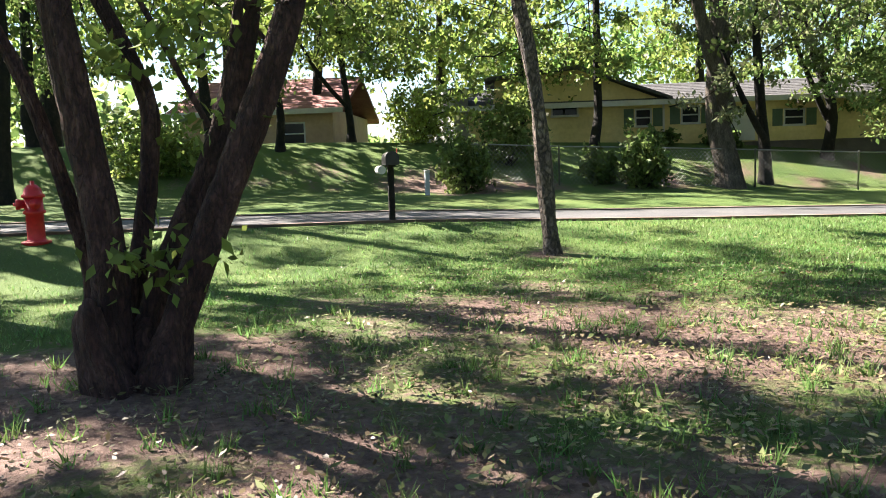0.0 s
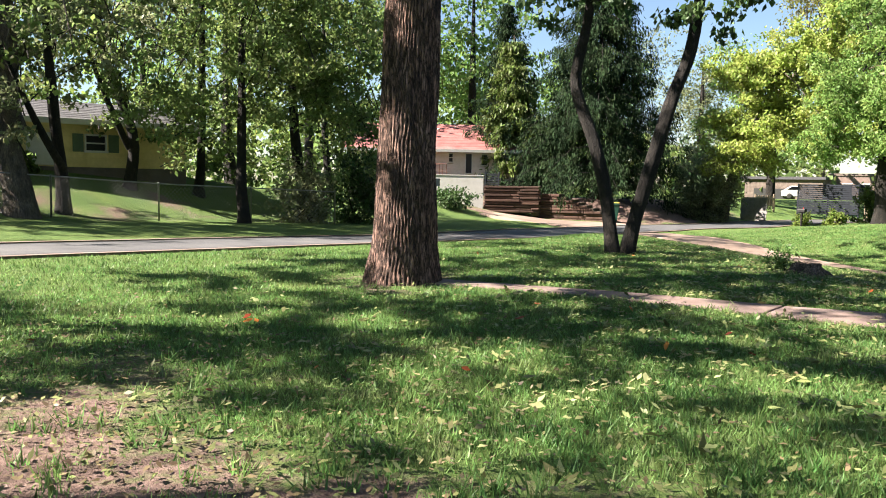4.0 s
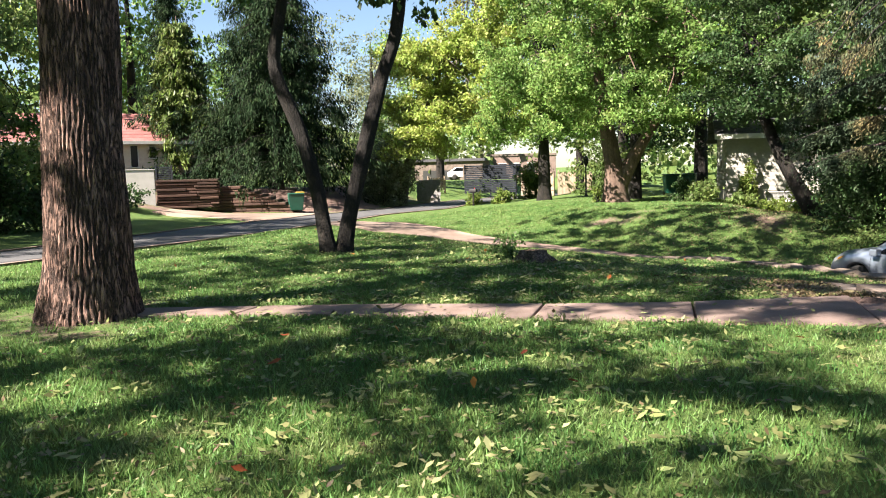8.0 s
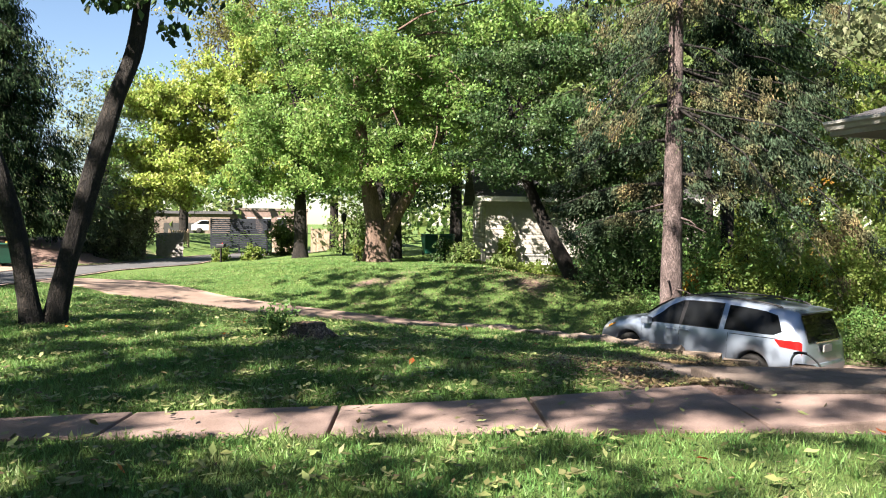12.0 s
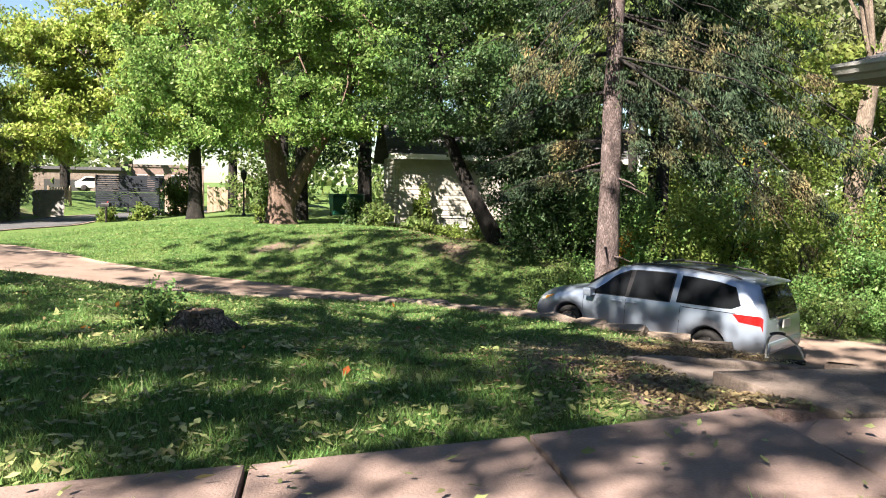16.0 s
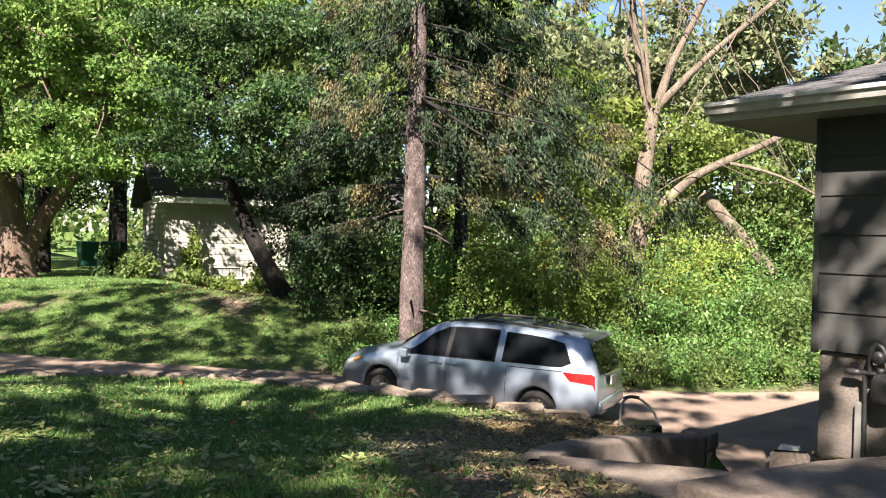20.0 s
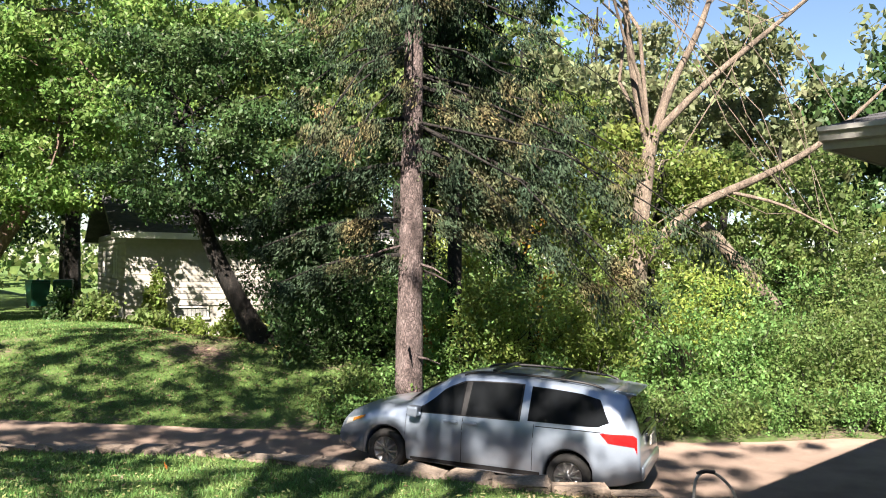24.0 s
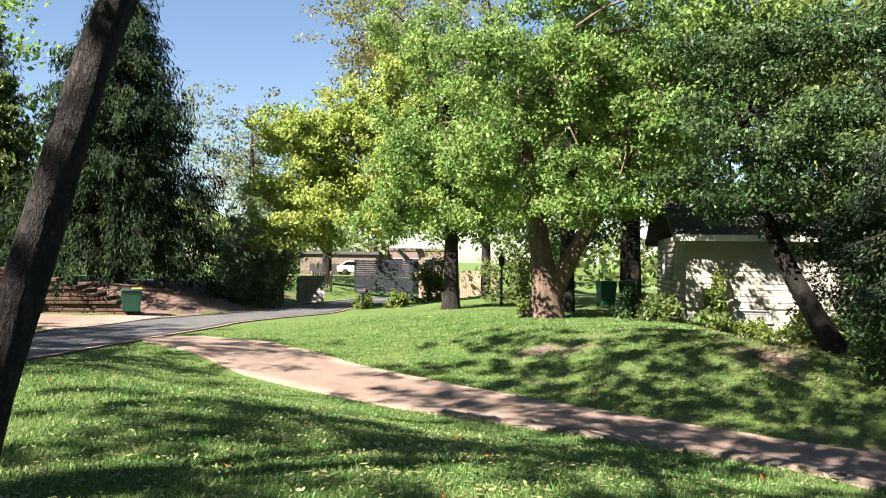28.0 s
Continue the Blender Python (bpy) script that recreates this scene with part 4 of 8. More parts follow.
# the forked tree on the lawn
# its blobs around 10 m up are added to shade the lawn beyond the driveway
zv = gz(-1.25, 9.8)
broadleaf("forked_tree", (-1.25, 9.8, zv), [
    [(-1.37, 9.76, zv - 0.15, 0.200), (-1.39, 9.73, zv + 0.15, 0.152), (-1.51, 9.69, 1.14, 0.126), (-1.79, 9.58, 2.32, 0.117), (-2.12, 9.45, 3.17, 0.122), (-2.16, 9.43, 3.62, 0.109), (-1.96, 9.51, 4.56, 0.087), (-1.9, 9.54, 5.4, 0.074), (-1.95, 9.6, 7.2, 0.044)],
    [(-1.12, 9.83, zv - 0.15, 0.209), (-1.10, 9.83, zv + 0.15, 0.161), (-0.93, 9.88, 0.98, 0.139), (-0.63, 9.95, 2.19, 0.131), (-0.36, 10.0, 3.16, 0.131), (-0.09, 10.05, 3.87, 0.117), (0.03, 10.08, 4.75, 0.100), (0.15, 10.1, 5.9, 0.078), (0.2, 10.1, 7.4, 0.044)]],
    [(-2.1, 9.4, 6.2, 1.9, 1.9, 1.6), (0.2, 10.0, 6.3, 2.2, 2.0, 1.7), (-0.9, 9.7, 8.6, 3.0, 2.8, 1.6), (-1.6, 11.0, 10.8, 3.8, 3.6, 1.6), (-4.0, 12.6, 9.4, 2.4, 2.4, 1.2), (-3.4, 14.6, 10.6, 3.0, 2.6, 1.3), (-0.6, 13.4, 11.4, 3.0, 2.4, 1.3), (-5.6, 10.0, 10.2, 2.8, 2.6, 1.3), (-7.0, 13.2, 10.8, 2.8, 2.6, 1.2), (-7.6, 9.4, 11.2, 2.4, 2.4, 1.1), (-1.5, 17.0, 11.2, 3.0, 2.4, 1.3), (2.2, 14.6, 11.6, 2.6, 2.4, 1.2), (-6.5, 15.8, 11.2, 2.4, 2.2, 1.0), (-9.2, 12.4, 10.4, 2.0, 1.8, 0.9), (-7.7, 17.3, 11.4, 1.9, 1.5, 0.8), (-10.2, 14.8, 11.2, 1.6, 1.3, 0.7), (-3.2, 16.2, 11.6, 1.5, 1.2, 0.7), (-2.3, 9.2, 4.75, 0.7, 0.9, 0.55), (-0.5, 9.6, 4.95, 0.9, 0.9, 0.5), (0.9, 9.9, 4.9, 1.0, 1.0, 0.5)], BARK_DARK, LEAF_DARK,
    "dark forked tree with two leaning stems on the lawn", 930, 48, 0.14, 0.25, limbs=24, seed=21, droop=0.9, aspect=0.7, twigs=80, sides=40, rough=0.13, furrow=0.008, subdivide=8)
# young tree with dark knotted bark
# the last four crown blobs, unseen, are added to cast shade on the lawn
zb = gz(-4.77, -3.4)
broadleaf("young_tree", (-4.77, -3.4, zb), [[(-4.77, -3.4, zb - 0.1, 0.160), (-4.77, -3.41, zb + 0.15, 0.116), (-4.79, -3.5, 1.3, 0.100), (-4.82, -3.6, 2.58, 0.092), (-4.87, -3.84, 3.66, 0.080), (-4.7, -4.2, 5.2, 0.064), (-4.6, -4.4, 7.5, 0.032)]],
          [(-4.7, -4.2, 7.2, 2.5, 2.5, 1.4), (-5.2, -5.4, 5.2, 1.6, 1.6, 0.9), (-4.2, -2.6, 5.6, 1.8, 1.7, 0.9), (-2.6, -4.6, 7.0, 1.5, 1.5, 0.9), (-6.2, -2.3, 11.0, 1.9, 1.9, 1.0), (-4.0, -4.9, 13.0, 1.9, 1.9, 1.0), (-8.8, -8.5, 9.4, 1.4, 1.4, 0.8), (-9.6, -6.6, 9.4, 1.6, 1.6, 0.8)], BARK_BIRCH, LEAF_GREEN, "young tree with dark knotted bark on the lawn", 265, 56, 0.15, 0.23, limbs=20, seed=31, twigs=60, sides=26, rough=0.26, furrow=0.012, subdivide=9)
# the many-stemmed tree with a broken stub
zm = gz(0.5, -7.9)
broadleaf("many_stemmed_tree", (0.5, -7.9, zm), [
    [(0.5, -8.03, zm - 0.1, 0.243), (0.49, -8.0, 0.3, 0.113), (0.49, -7.99, 0.94, 0.097), (0.51, -8.08, 1.57, 0.089), (0.52, -8.15, 1.99, 0.085), (0.5, -8.3, 3.2, 0.066), (0.4, -8.6, 5.0, 0.039)],
    [(0.34, -7.9, zm - 0.1, 0.219), (0.30, -7.81, 0.42, 0.097), (0.27, -7.56, 0.97, 0.085), (0.25, -7.29, 1.53, 0.077), (0.24, -7.14, 2.2, 0.074), (0.2, -6.9, 3.6, 0.054), (0.2, -6.6, 5.6, 0.031)],
    [(0.52, -7.76, zm - 0.1, 0.243), (0.53, -7.64, 0.38, 0.105), (0.51, -7.41, 0.91, 0.093), (0.49, -7.12, 1.58, 0.085), (0.49, -6.9, 2.15, 0.077), (0.4, -6.4, 3.8, 0.054), (0.3, -6.1, 5.6, 0.031)],
    [(0.22, -7.97, zm - 0.1, 0.146), (0.17, -7.93, 0.47, 0.062), (0.15, -7.8, 1.12, 0.054), (0.14, -7.73, 1.72, 0.048), (0.16, -7.9, 2.15, 0.043), (0.2, -8.2, 2.8, 0.035), (0.2, -8.5, 4.2, 0.023)],
    [(0.34, -8.12, zm - 0.1, 0.121), (0.31, -8.12, 0.72, 0.045), (0.35, -8.27, 1.38, 0.040), (0.38, -8.42, 1.91, 0.037), (0.42, -8.6, 2.3, 0.031), (0.4, -9.0, 3.4, 0.020)]],
    [(0.2, -7.2, 6.6, 4.0, 4.0, 2.0), (0.8, -9.4, 5.6, 2.6, 2.4, 1.5), (-0.6, -6.0, 5.0, 2.2, 2.2, 1.4), (0.3, -7.6, 2.5, 0.9, 1.0, 0.5), (0.35, -7.7, 1.0, 0.45, 0.5, 0.6), (0.5, -8.2, 1.7, 0.6, 0.5, 0.4), (0.15, -7.5, 1.9, 0.6, 0.7, 0.5)], BARK_PURPLE, LEAF_BRIGHT, "many-stemmed tree with reddish bark and broken stub", 210, 60, 0.10, 0.30, limbs=14, seed=41, twigs=90, sides=48, rough=0.3, furrow=0.018, subdivide=8)
broken = bpy.data.objects["many_stemmed_tree"]
v, q = tube([(0.14, -0.08, -0.1), (0.19, -0.14, 0.2), (0.21, -0.19, 0.42), (0.24, -0.16, 0.53), (0.16, -0.2, 0.45)], (0.15, 0.115, 0.10, 0.07, 0.02), 30, 0.5, 5, 0.02, 4)
part("stub", mesh_of("stub", v, q, BARK_PURPLE, True), parent=broken, label="broken rotten stub of a lost stem")

# the two maples on the neighbour's lawn
z1 = gz(1.1, 36.8)
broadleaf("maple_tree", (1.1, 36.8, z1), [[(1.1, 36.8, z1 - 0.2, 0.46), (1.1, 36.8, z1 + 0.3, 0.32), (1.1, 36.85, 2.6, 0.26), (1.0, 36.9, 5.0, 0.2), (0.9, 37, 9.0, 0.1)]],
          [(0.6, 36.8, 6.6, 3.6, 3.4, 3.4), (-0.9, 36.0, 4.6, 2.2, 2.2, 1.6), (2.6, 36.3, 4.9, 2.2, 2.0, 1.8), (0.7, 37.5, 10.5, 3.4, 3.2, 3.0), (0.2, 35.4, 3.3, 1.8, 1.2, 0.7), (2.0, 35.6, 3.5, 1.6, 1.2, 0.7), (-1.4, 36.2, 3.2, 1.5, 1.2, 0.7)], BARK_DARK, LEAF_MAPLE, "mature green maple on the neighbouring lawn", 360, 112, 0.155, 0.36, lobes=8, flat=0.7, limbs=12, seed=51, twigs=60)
z2 = gz(4.45, 31.4)
broadleaf("maple_tree", (4.45, 31.4, z2), [
    [(4.45, 31.4, z2 - 0.25, 0.78), (4.44, 31.4, z2 + 0.25, 0.52), (4.40, 31.4, 1.1, 0.43), (4.20, 31.45, 2.4, 0.33), (3.8, 31.5, 4.5, 0.25), (3.5, 31.6, 8.0, 0.12)],
    [(4.6, 31.38, 0.6, 0.36), (5.0, 31.38, 1.55, 0.29), (5.85, 31.32, 2.96, 0.22), (6.8, 31.2, 4.6, 0.18), (7.6, 31.0, 7.0, 0.08)]],
    [(4.0, 31.0, 6.6, 4.0, 3.6, 3.0), (7.4, 30.8, 6.4, 3.4, 3.2, 3.0), (2.2, 30.4, 4.6, 2.2, 2.0, 1.7), (5.4, 29.6, 4.0, 2.4, 1.8, 1.3), (8.4, 29.6, 4.6, 1.6, 1.4, 1.1), (5.2, 31.5, 10.6, 4.4, 4.0, 3.2), (8.6, 30.4, 8.6, 3.4, 3.0, 2.6), (3.0, 29.6, 3.3, 1.9, 1.3, 0.8), (5.2, 28.8, 3.5, 2.0, 1.2, 0.7), (6.4, 30.2, 3.9, 1.6, 1.3, 0.8)], BARK_RED, LEAF_MAPLE,
    "large maple with a forked reddish trunk and bright leaves", 680, 112, 0.155, 0.36, lobes=8, flat=0.7, limbs=18, seed=61, twigs=90, sides=22)
broadleaf("slim_tree", (5.4, 34.4, gz(5.4, 34.4)), [[(5.4, 34.4, -0.2, 0.32), (5.4, 34.4, 2.5, 0.25), (5.6, 34.5, 8, 0.1)]], [(6.5, 35.5, 8.0, 4.5, 3.6, 4.0)], BARK_DARK, LEAF_GREEN, "dark-trunked tree behind the large maple", 150, 90, 0.2, 0.8, limbs=5, seed=62)
# yellowing tree by the bend of the street, and the taller thinning tree behind it
zy = gz(-9.4, 50.4)
broadleaf("yellowing_tree", (-9.4, 50.4, zy), [[(-9.4, 50.4, zy - 0.2, 0.38), (-9.1, 50.2, 1.6, 0.3), (-7.4, 49.4, 5.0, 0.22), (-5.6, 49.0, 10, 0.08)]],
          [(-6.0, 48.4, 6.6, 5.2, 3.8, 3.8), (-4.2, 48.6, 10.0, 4.8, 3.6, 3.4), (-8.2, 48.4, 4.2, 3.2, 2.6, 2.4), (-2.4, 48.3, 5.8, 3.6, 3.0, 2.8), (-1.4, 48.8, 10.4, 3.6, 3.0, 3.0), (-6.6, 47.6, 3.6, 2.4, 1.8, 1.2), (-3.6, 47.6, 4.0, 2.4, 1.8, 1.1)], BARK_GREY, LEAF_YELLOW, "yellowing broadleaf tree at the bend of the street", 760, 80, 0.235, 0.45, lobes=7, flat=0.7, limbs=14, seed=71, twigs=60)
broadleaf("thinning_tree", (-11.9, 54.4, gz(-11.9, 54.4)), [[(-11.9, 54.4, gz(-11.9, 54.4) - 0.3, 0.5), (-11.2, 54.3, 3.0, 0.36), (-6.5, 53.8, 8.0, 0.26), (-2.2, 53.4, 14.0, 0.08)]],
          [(-1.6, 53.0, 14.6, 6.5, 4.6, 4.6), (2.0, 52.6, 13.0, 4.4, 3.6, 4.0), (-4.6, 53.0, 15.6, 3.8, 3.2, 2.8)], BARK_GREY, LEAF_AUTUMN, "tall thinning tree with olive leaves and bare twigs", 260, 70, 0.2, 0.7, limbs=40, seed=72, twigs=240, sides=12)

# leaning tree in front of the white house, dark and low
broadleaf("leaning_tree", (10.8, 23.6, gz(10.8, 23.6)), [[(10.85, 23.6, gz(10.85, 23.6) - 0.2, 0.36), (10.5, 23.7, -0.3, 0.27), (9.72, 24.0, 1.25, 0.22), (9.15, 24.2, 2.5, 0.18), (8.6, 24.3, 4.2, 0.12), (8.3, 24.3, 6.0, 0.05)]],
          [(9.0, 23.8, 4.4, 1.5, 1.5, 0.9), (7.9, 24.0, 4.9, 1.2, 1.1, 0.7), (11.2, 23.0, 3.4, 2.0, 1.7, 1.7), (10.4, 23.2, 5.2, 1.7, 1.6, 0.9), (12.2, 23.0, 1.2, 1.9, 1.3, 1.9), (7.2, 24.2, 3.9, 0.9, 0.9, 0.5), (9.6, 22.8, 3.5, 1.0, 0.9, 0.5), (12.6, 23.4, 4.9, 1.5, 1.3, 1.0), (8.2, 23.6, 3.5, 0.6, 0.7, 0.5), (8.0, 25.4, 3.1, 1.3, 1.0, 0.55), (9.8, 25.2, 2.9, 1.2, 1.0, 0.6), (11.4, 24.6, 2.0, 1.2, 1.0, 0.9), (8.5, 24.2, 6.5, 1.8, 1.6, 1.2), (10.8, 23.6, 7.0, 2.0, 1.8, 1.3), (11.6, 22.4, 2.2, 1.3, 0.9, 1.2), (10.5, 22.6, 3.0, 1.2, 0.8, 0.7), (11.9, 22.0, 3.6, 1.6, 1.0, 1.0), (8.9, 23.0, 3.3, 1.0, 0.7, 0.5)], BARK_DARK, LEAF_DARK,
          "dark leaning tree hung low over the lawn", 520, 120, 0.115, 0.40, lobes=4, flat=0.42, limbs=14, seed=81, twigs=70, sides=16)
shrub("shrub", 11.6, 22.2, 1.7, 1.2, 2.3, LEAF_DARK, "dense dark shrub under the leaning tree", 130, 70, 0.11, 82)
shrub("shrub", 11.7, 24.9, 1.35, 1.1, 4.0, LEAF_DARK, "tall dark shrub behind the leaning trunk", 130, 70, 0.11, 84)
shrub("shrub", 13.6, 22.6, 1.8, 1.3, 3.0, LEAF_DARK, "dense dark shrub under the leaning tree", 130, 70, 0.11, 83)
# the conifer beside the driveway
conifer("conifer", 11.55, 18.4, 17.5, 4.7, BARK_CONIFER, NEEDLE_BROWN, "tall ragged conifer with browning sprays beside the driveway", low_boughs=((6.10, 3.74, -3.19, -3.60, 0.50), (5.20, 3.28, -2.26, -2.60, 0.45), (6.60, 2.62, -2.18, -2.20, 0.40), (4.40, 2.17, -1.41, -1.30, 0.30), (6.90, 3.69, -2.37, -2.60, 0.50), (5.60, 1.34, -1.95, -1.50, 0.30), (6.20, -2.70, 0.62, -1.30, 0.35), (5.30, -2.59, 2.22, -1.20, 0.30), (4.10, -2.96, 1.30, -0.70, 0.25), (3.40, -2.49, 0.93, -0.60, 0.20)), low=0.36, seed=91, tiers=14, per_tier=7, sprays=110, size=0.10, trunk_r=0.29, droop=0.72, power=0.5, side=(1.1, -0.6), ragged_r=0.42, inner=0.10, tufts=10, tuft=0.19, slim=0.3)
conifer("conifer", 14.2, 20.6, 15.0, 3.2, BARK_DARK, NEEDLE_DARK, "dark conifer behind the browning one", low=0.46, seed=92, tiers=15, per_tier=5, sprays=80, size=0.17, trunk_r=0.2, droop=0.5, power=0.5, ragged_r=0.4, inner=0.1, tufts=8, tuft=0.24, slim=0.28)
# the pale half-dead tree in the woods
zd = gz(20.1, 20.0)
broadleaf("half_dead_tree", (20.1, 20.0, zd), [
    [(20.1, 20.0, zd - 0.2, 0.390), (20.06, 20.07, 1.3, 0.281), (20.08, 20.05, 2.3, 0.257), (20.25, 19.87, 4.67, 0.211), (20.35, 19.75, 5.4, 0.187)],
    [(20.3, 19.8, 5.0, 0.156), (20.0, 20.1, 6.8, 0.117), (19.85, 20.3, 8.5, 0.094), (19.7, 20.5, 12.0, 0.039)],
    [(20.35, 19.75, 5.3, 0.148), (20.64, 19.44, 6.85, 0.109), (21.21, 18.76, 8.35, 0.086), (21.6, 18.2, 11.0, 0.039)],
    [(20.35, 19.75, 5.4, 0.125), (21.2, 18.6, 6.9, 0.094), (22.25, 17.38, 8.19, 0.070), (23.4, 16.2, 9.6, 0.039)],
    [(20.08, 20.05, 1.7, 0.187), (20.6, 19.45, 2.75, 0.156), (21.1, 18.9, 3.45, 0.133), (21.6, 18.26, 3.85, 0.117), (22.4, 17.2, 4.4, 0.094), (23.08, 16.09, 5.2, 0.070), (23.9, 15.0, 6.6, 0.031)],
    [(21.7, 18.1, 3.8, 0.055), (22.4, 17.0, 3.5, 0.039), (23.2, 16.0, 2.7, 0.023)]],
    [(19.5, 20.5, 10.5, 2.2, 2.2, 1.6), (22.5, 18.0, 11.0, 2.0, 2.0, 1.6), (20.0, 19.6, 2.6, 0.9, 0.9, 1.4), (20.6, 19.2, 5.2, 1.2, 1.2, 0.8)], BARK_PALE, LEAF_BRIGHT, "pale half-dead tree with long bare limbs", 60, 60, 0.15, 0.6, limbs=26, seed=101, twigs=36, sides=14, limb_r=0.22)
zf = gz(22.6, 19.0)
broadleaf("fallen_trunk", (22.0, 19.2, zf), [[(23.9, 18.2, 0.6, 0.2), (22.9, 18.8, 1.9, 0.2), (22.0, 19.3, 3.0, 0.17)]], [(23.9, 18.3, 0.3, 0.7, 0.7, 0.5)], BARK_PALE, LEAF_BRIGHT, "leaning dead trunk among the shrubs", 8, 20, 0.2, 0.4, limbs=0, twigs=0, seed=102)

# woods behind the driveway
woods = (
    (16.0, 24.5, 11.0, 3.0, LEAF_GREEN), (18.4, 23.4, 9.0, 2.6, LEAF_BRIGHT), (22.5, 22.0, 8.5, 3.0, LEAF_BRIGHT), (26.0, 19.5, 8.0, 3.0, LEAF_GREEN), (28.5, 16.0, 7.5, 2.8, LEAF_BRIGHT),
    (17.5, 28.5, 15.0, 4.2, LEAF_GREEN), (23.5, 27.0, 12.5, 3.8, LEAF_GREY), (29.5, 24.5, 14.0, 4.0, LEAF_GREY), (33.5, 19.0, 14.5, 4.5, LEAF_DARK), (36.0, 12.5, 13.0, 4.5, LEAF_GREEN),
    (13.5, 31.5, 15.0, 4.6, LEAF_GREEN), (20.0, 35.0, 18.0, 5.2, LEAF_GREEN), (30.0, 32.0, 17.0, 5.0, LEAF_GREY), (24.5, 31.0, 13.5, 3.8, LEAF_GREY))
for k, (x, y, h, r, leaf) in enumerate(woods):
    z = gz(x, y)
    local = np.random.default_rng(200 + k)
    lean = local.normal(size=2) * 0.4
    blobs = [(x + lean[0], y + lean[1], z + h * 0.62, r, r, h * 0.30)]
    for _ in range(4):
        a = local.uniform(0, 6.28)
        blobs.append((x + r * 0.7 * math.cos(a), y + r * 0.7 * math.sin(a), z + h * local.uniform(0.3, 0.85), r * 0.55, r * 0.55, h * 0.14))
    broadleaf("woodland_tree", (x, y, z), [[(x, y, z - 0.2, 0.24), (x, y, z + 0.4, 0.18), (x + lean[0] * 0.5, y + lean[1] * 0.5, z + h * 0.45, 0.13), (x + lean[0], y + lean[1], z + h * 0.9, 0.04)]], blobs, BARK_DARK, leaf,
              "woodland tree in the thicket behind the driveway", int(40 + 4.4 * r * h * 0.3 * 3.2), 60 if h < 10 else 36, 0.19 if h < 10 else 0.32, 0.45, lobes=4, limbs=8, seed=300 + k, twigs=30, sides=8, group="woodland trees", subdivide=2)
# undergrowth along the far side of the driveway
# brighter leaf colours near the conifer stand in for sunlight on the shrubs
edge = ((13.2, 20.6, 1.7, 2.6, LEAF_FRESH), (14.9, 19.9, 1.5, 2.6, LEAF_BRIGHT), (16.2, 20.6, 1.9, 3.6, LEAF_FRESH), (17.2, 18.8, 1.7, 2.8, LEAF_BRIGHT), (18.6, 20.2, 1.9, 3.9, LEAF_BRIGHT), (18.9, 17.9, 1.6, 2.3, LEAF_FRESH), (20.3, 17.2, 1.8, 2.2, LEAF_FRESH),
        (20.8, 18.9, 1.9, 3.2, LEAF_YELLOW), (22.0, 16.2, 1.9, 2.1, LEAF_GREEN), (22.9, 17.8, 2.1, 3.4, LEAF_FRESH), (23.6, 15.0, 1.9, 2.0, LEAF_GREEN), (24.9, 16.4, 2.2, 3.3, LEAF_GREEN), (25.4, 13.6, 2.0, 2.2, LEAF_GREEN), (27.0, 14.8, 2.3, 3.4, LEAF_FRESH),
        (27.2, 11.9, 2.1, 2.4, LEAF_GREEN), (29.5, 12.8, 2.4, 3.6, LEAF_FRESH), (30.0, 9.5, 2.4, 3.4, LEAF_DARK), (33.0, 8.0, 3.0, 5.0, LEAF_DARK), (16.6, 22.8, 2.0, 4.4, LEAF_YELLOW), (25.0, 21.0, 2.6, 4.8, LEAF_GREEN), (28.5, 19.0, 2.8, 5.2, LEAF_GREEN), (32.0, 15.0, 3.0, 5.6, LEAF_FRESH))
for k, (x, y, r, h, leaf) in enumerate(edge):
    shrub("shrub", x, y, r, r * 0.9, h, leaf, "leafy undergrowth at the edge of the woods", int(40 + 24 * r * h * 0.5), 60, 0.108, 400 + k, "undergrowth along the driveway")
for k in range(26):
    x, y = drive_point(-10.5 + 0.5 * k, float(drive_far(-10.5 + 0.5 * k)) + 1.35 + 0.5 * math.sin(2.3 * k))
    shrub("weed_clump", x, y, 0.8, 0.75, 0.6 + 0.3 * (k % 3), (LEAF_FRESH, LEAF_GREEN, LEAF_FRESH)[k % 3], "low weeds spilling from the woods to the driveway", 40, 46, 0.085, 470 + k, "weeds along the driveway", category="weed")
shrub("amber_shrub", 12.75, 20.0, 0.5, 0.4, 1.4, LEAF_AMBER, "small amber-leaved shrub behind the conifer", 16, 22, 0.12, 450)
shrub("amber_shrub", 17.3, 21.4, 0.9, 0.7, 4.6, LEAF_AMBER, "small amber-leaved shrub behind the conifer", 20, 16, 0.14, 451)

# planting at the foot of the white house and on the neighbour's lawn
for k, (x, y, r, h, leaf) in enumerate(((7.9, 30.3, 0.7, 0.9, LEAF_GREEN), (9.3, 30.0, 0.7, 0.6, LEAF_GREEN), (10.6, 29.5, 0.8, 0.7, LEAF_BRIGHT), (11.9, 28.9, 0.9, 0.9, LEAF_BRIGHT), (13.2, 28.2, 1.0, 1.5, LEAF_GREEN), (10.6, 25.2, 0.6, 1.0, LEAF_BRIGHT), (9.7, 30.7, 0.35, 1.9, LEAF_BRIGHT), (7.2, 31.6, 0.5, 0.9, LEAF_DARK))):
    shrub("garden_shrub", x, y, r, r, h, leaf, "garden shrub at the foot of the white house", int(30 + 24 * r * h), 26, 0.15, 500 + k, "planting by the white house")
shrub("garden_shrub", -2.3, 48.3, 0.6, 0.6, 0.9, LEAF_BRIGHT, "round flowering shrub beside the mailbox", 40, 26, 0.18, 520)
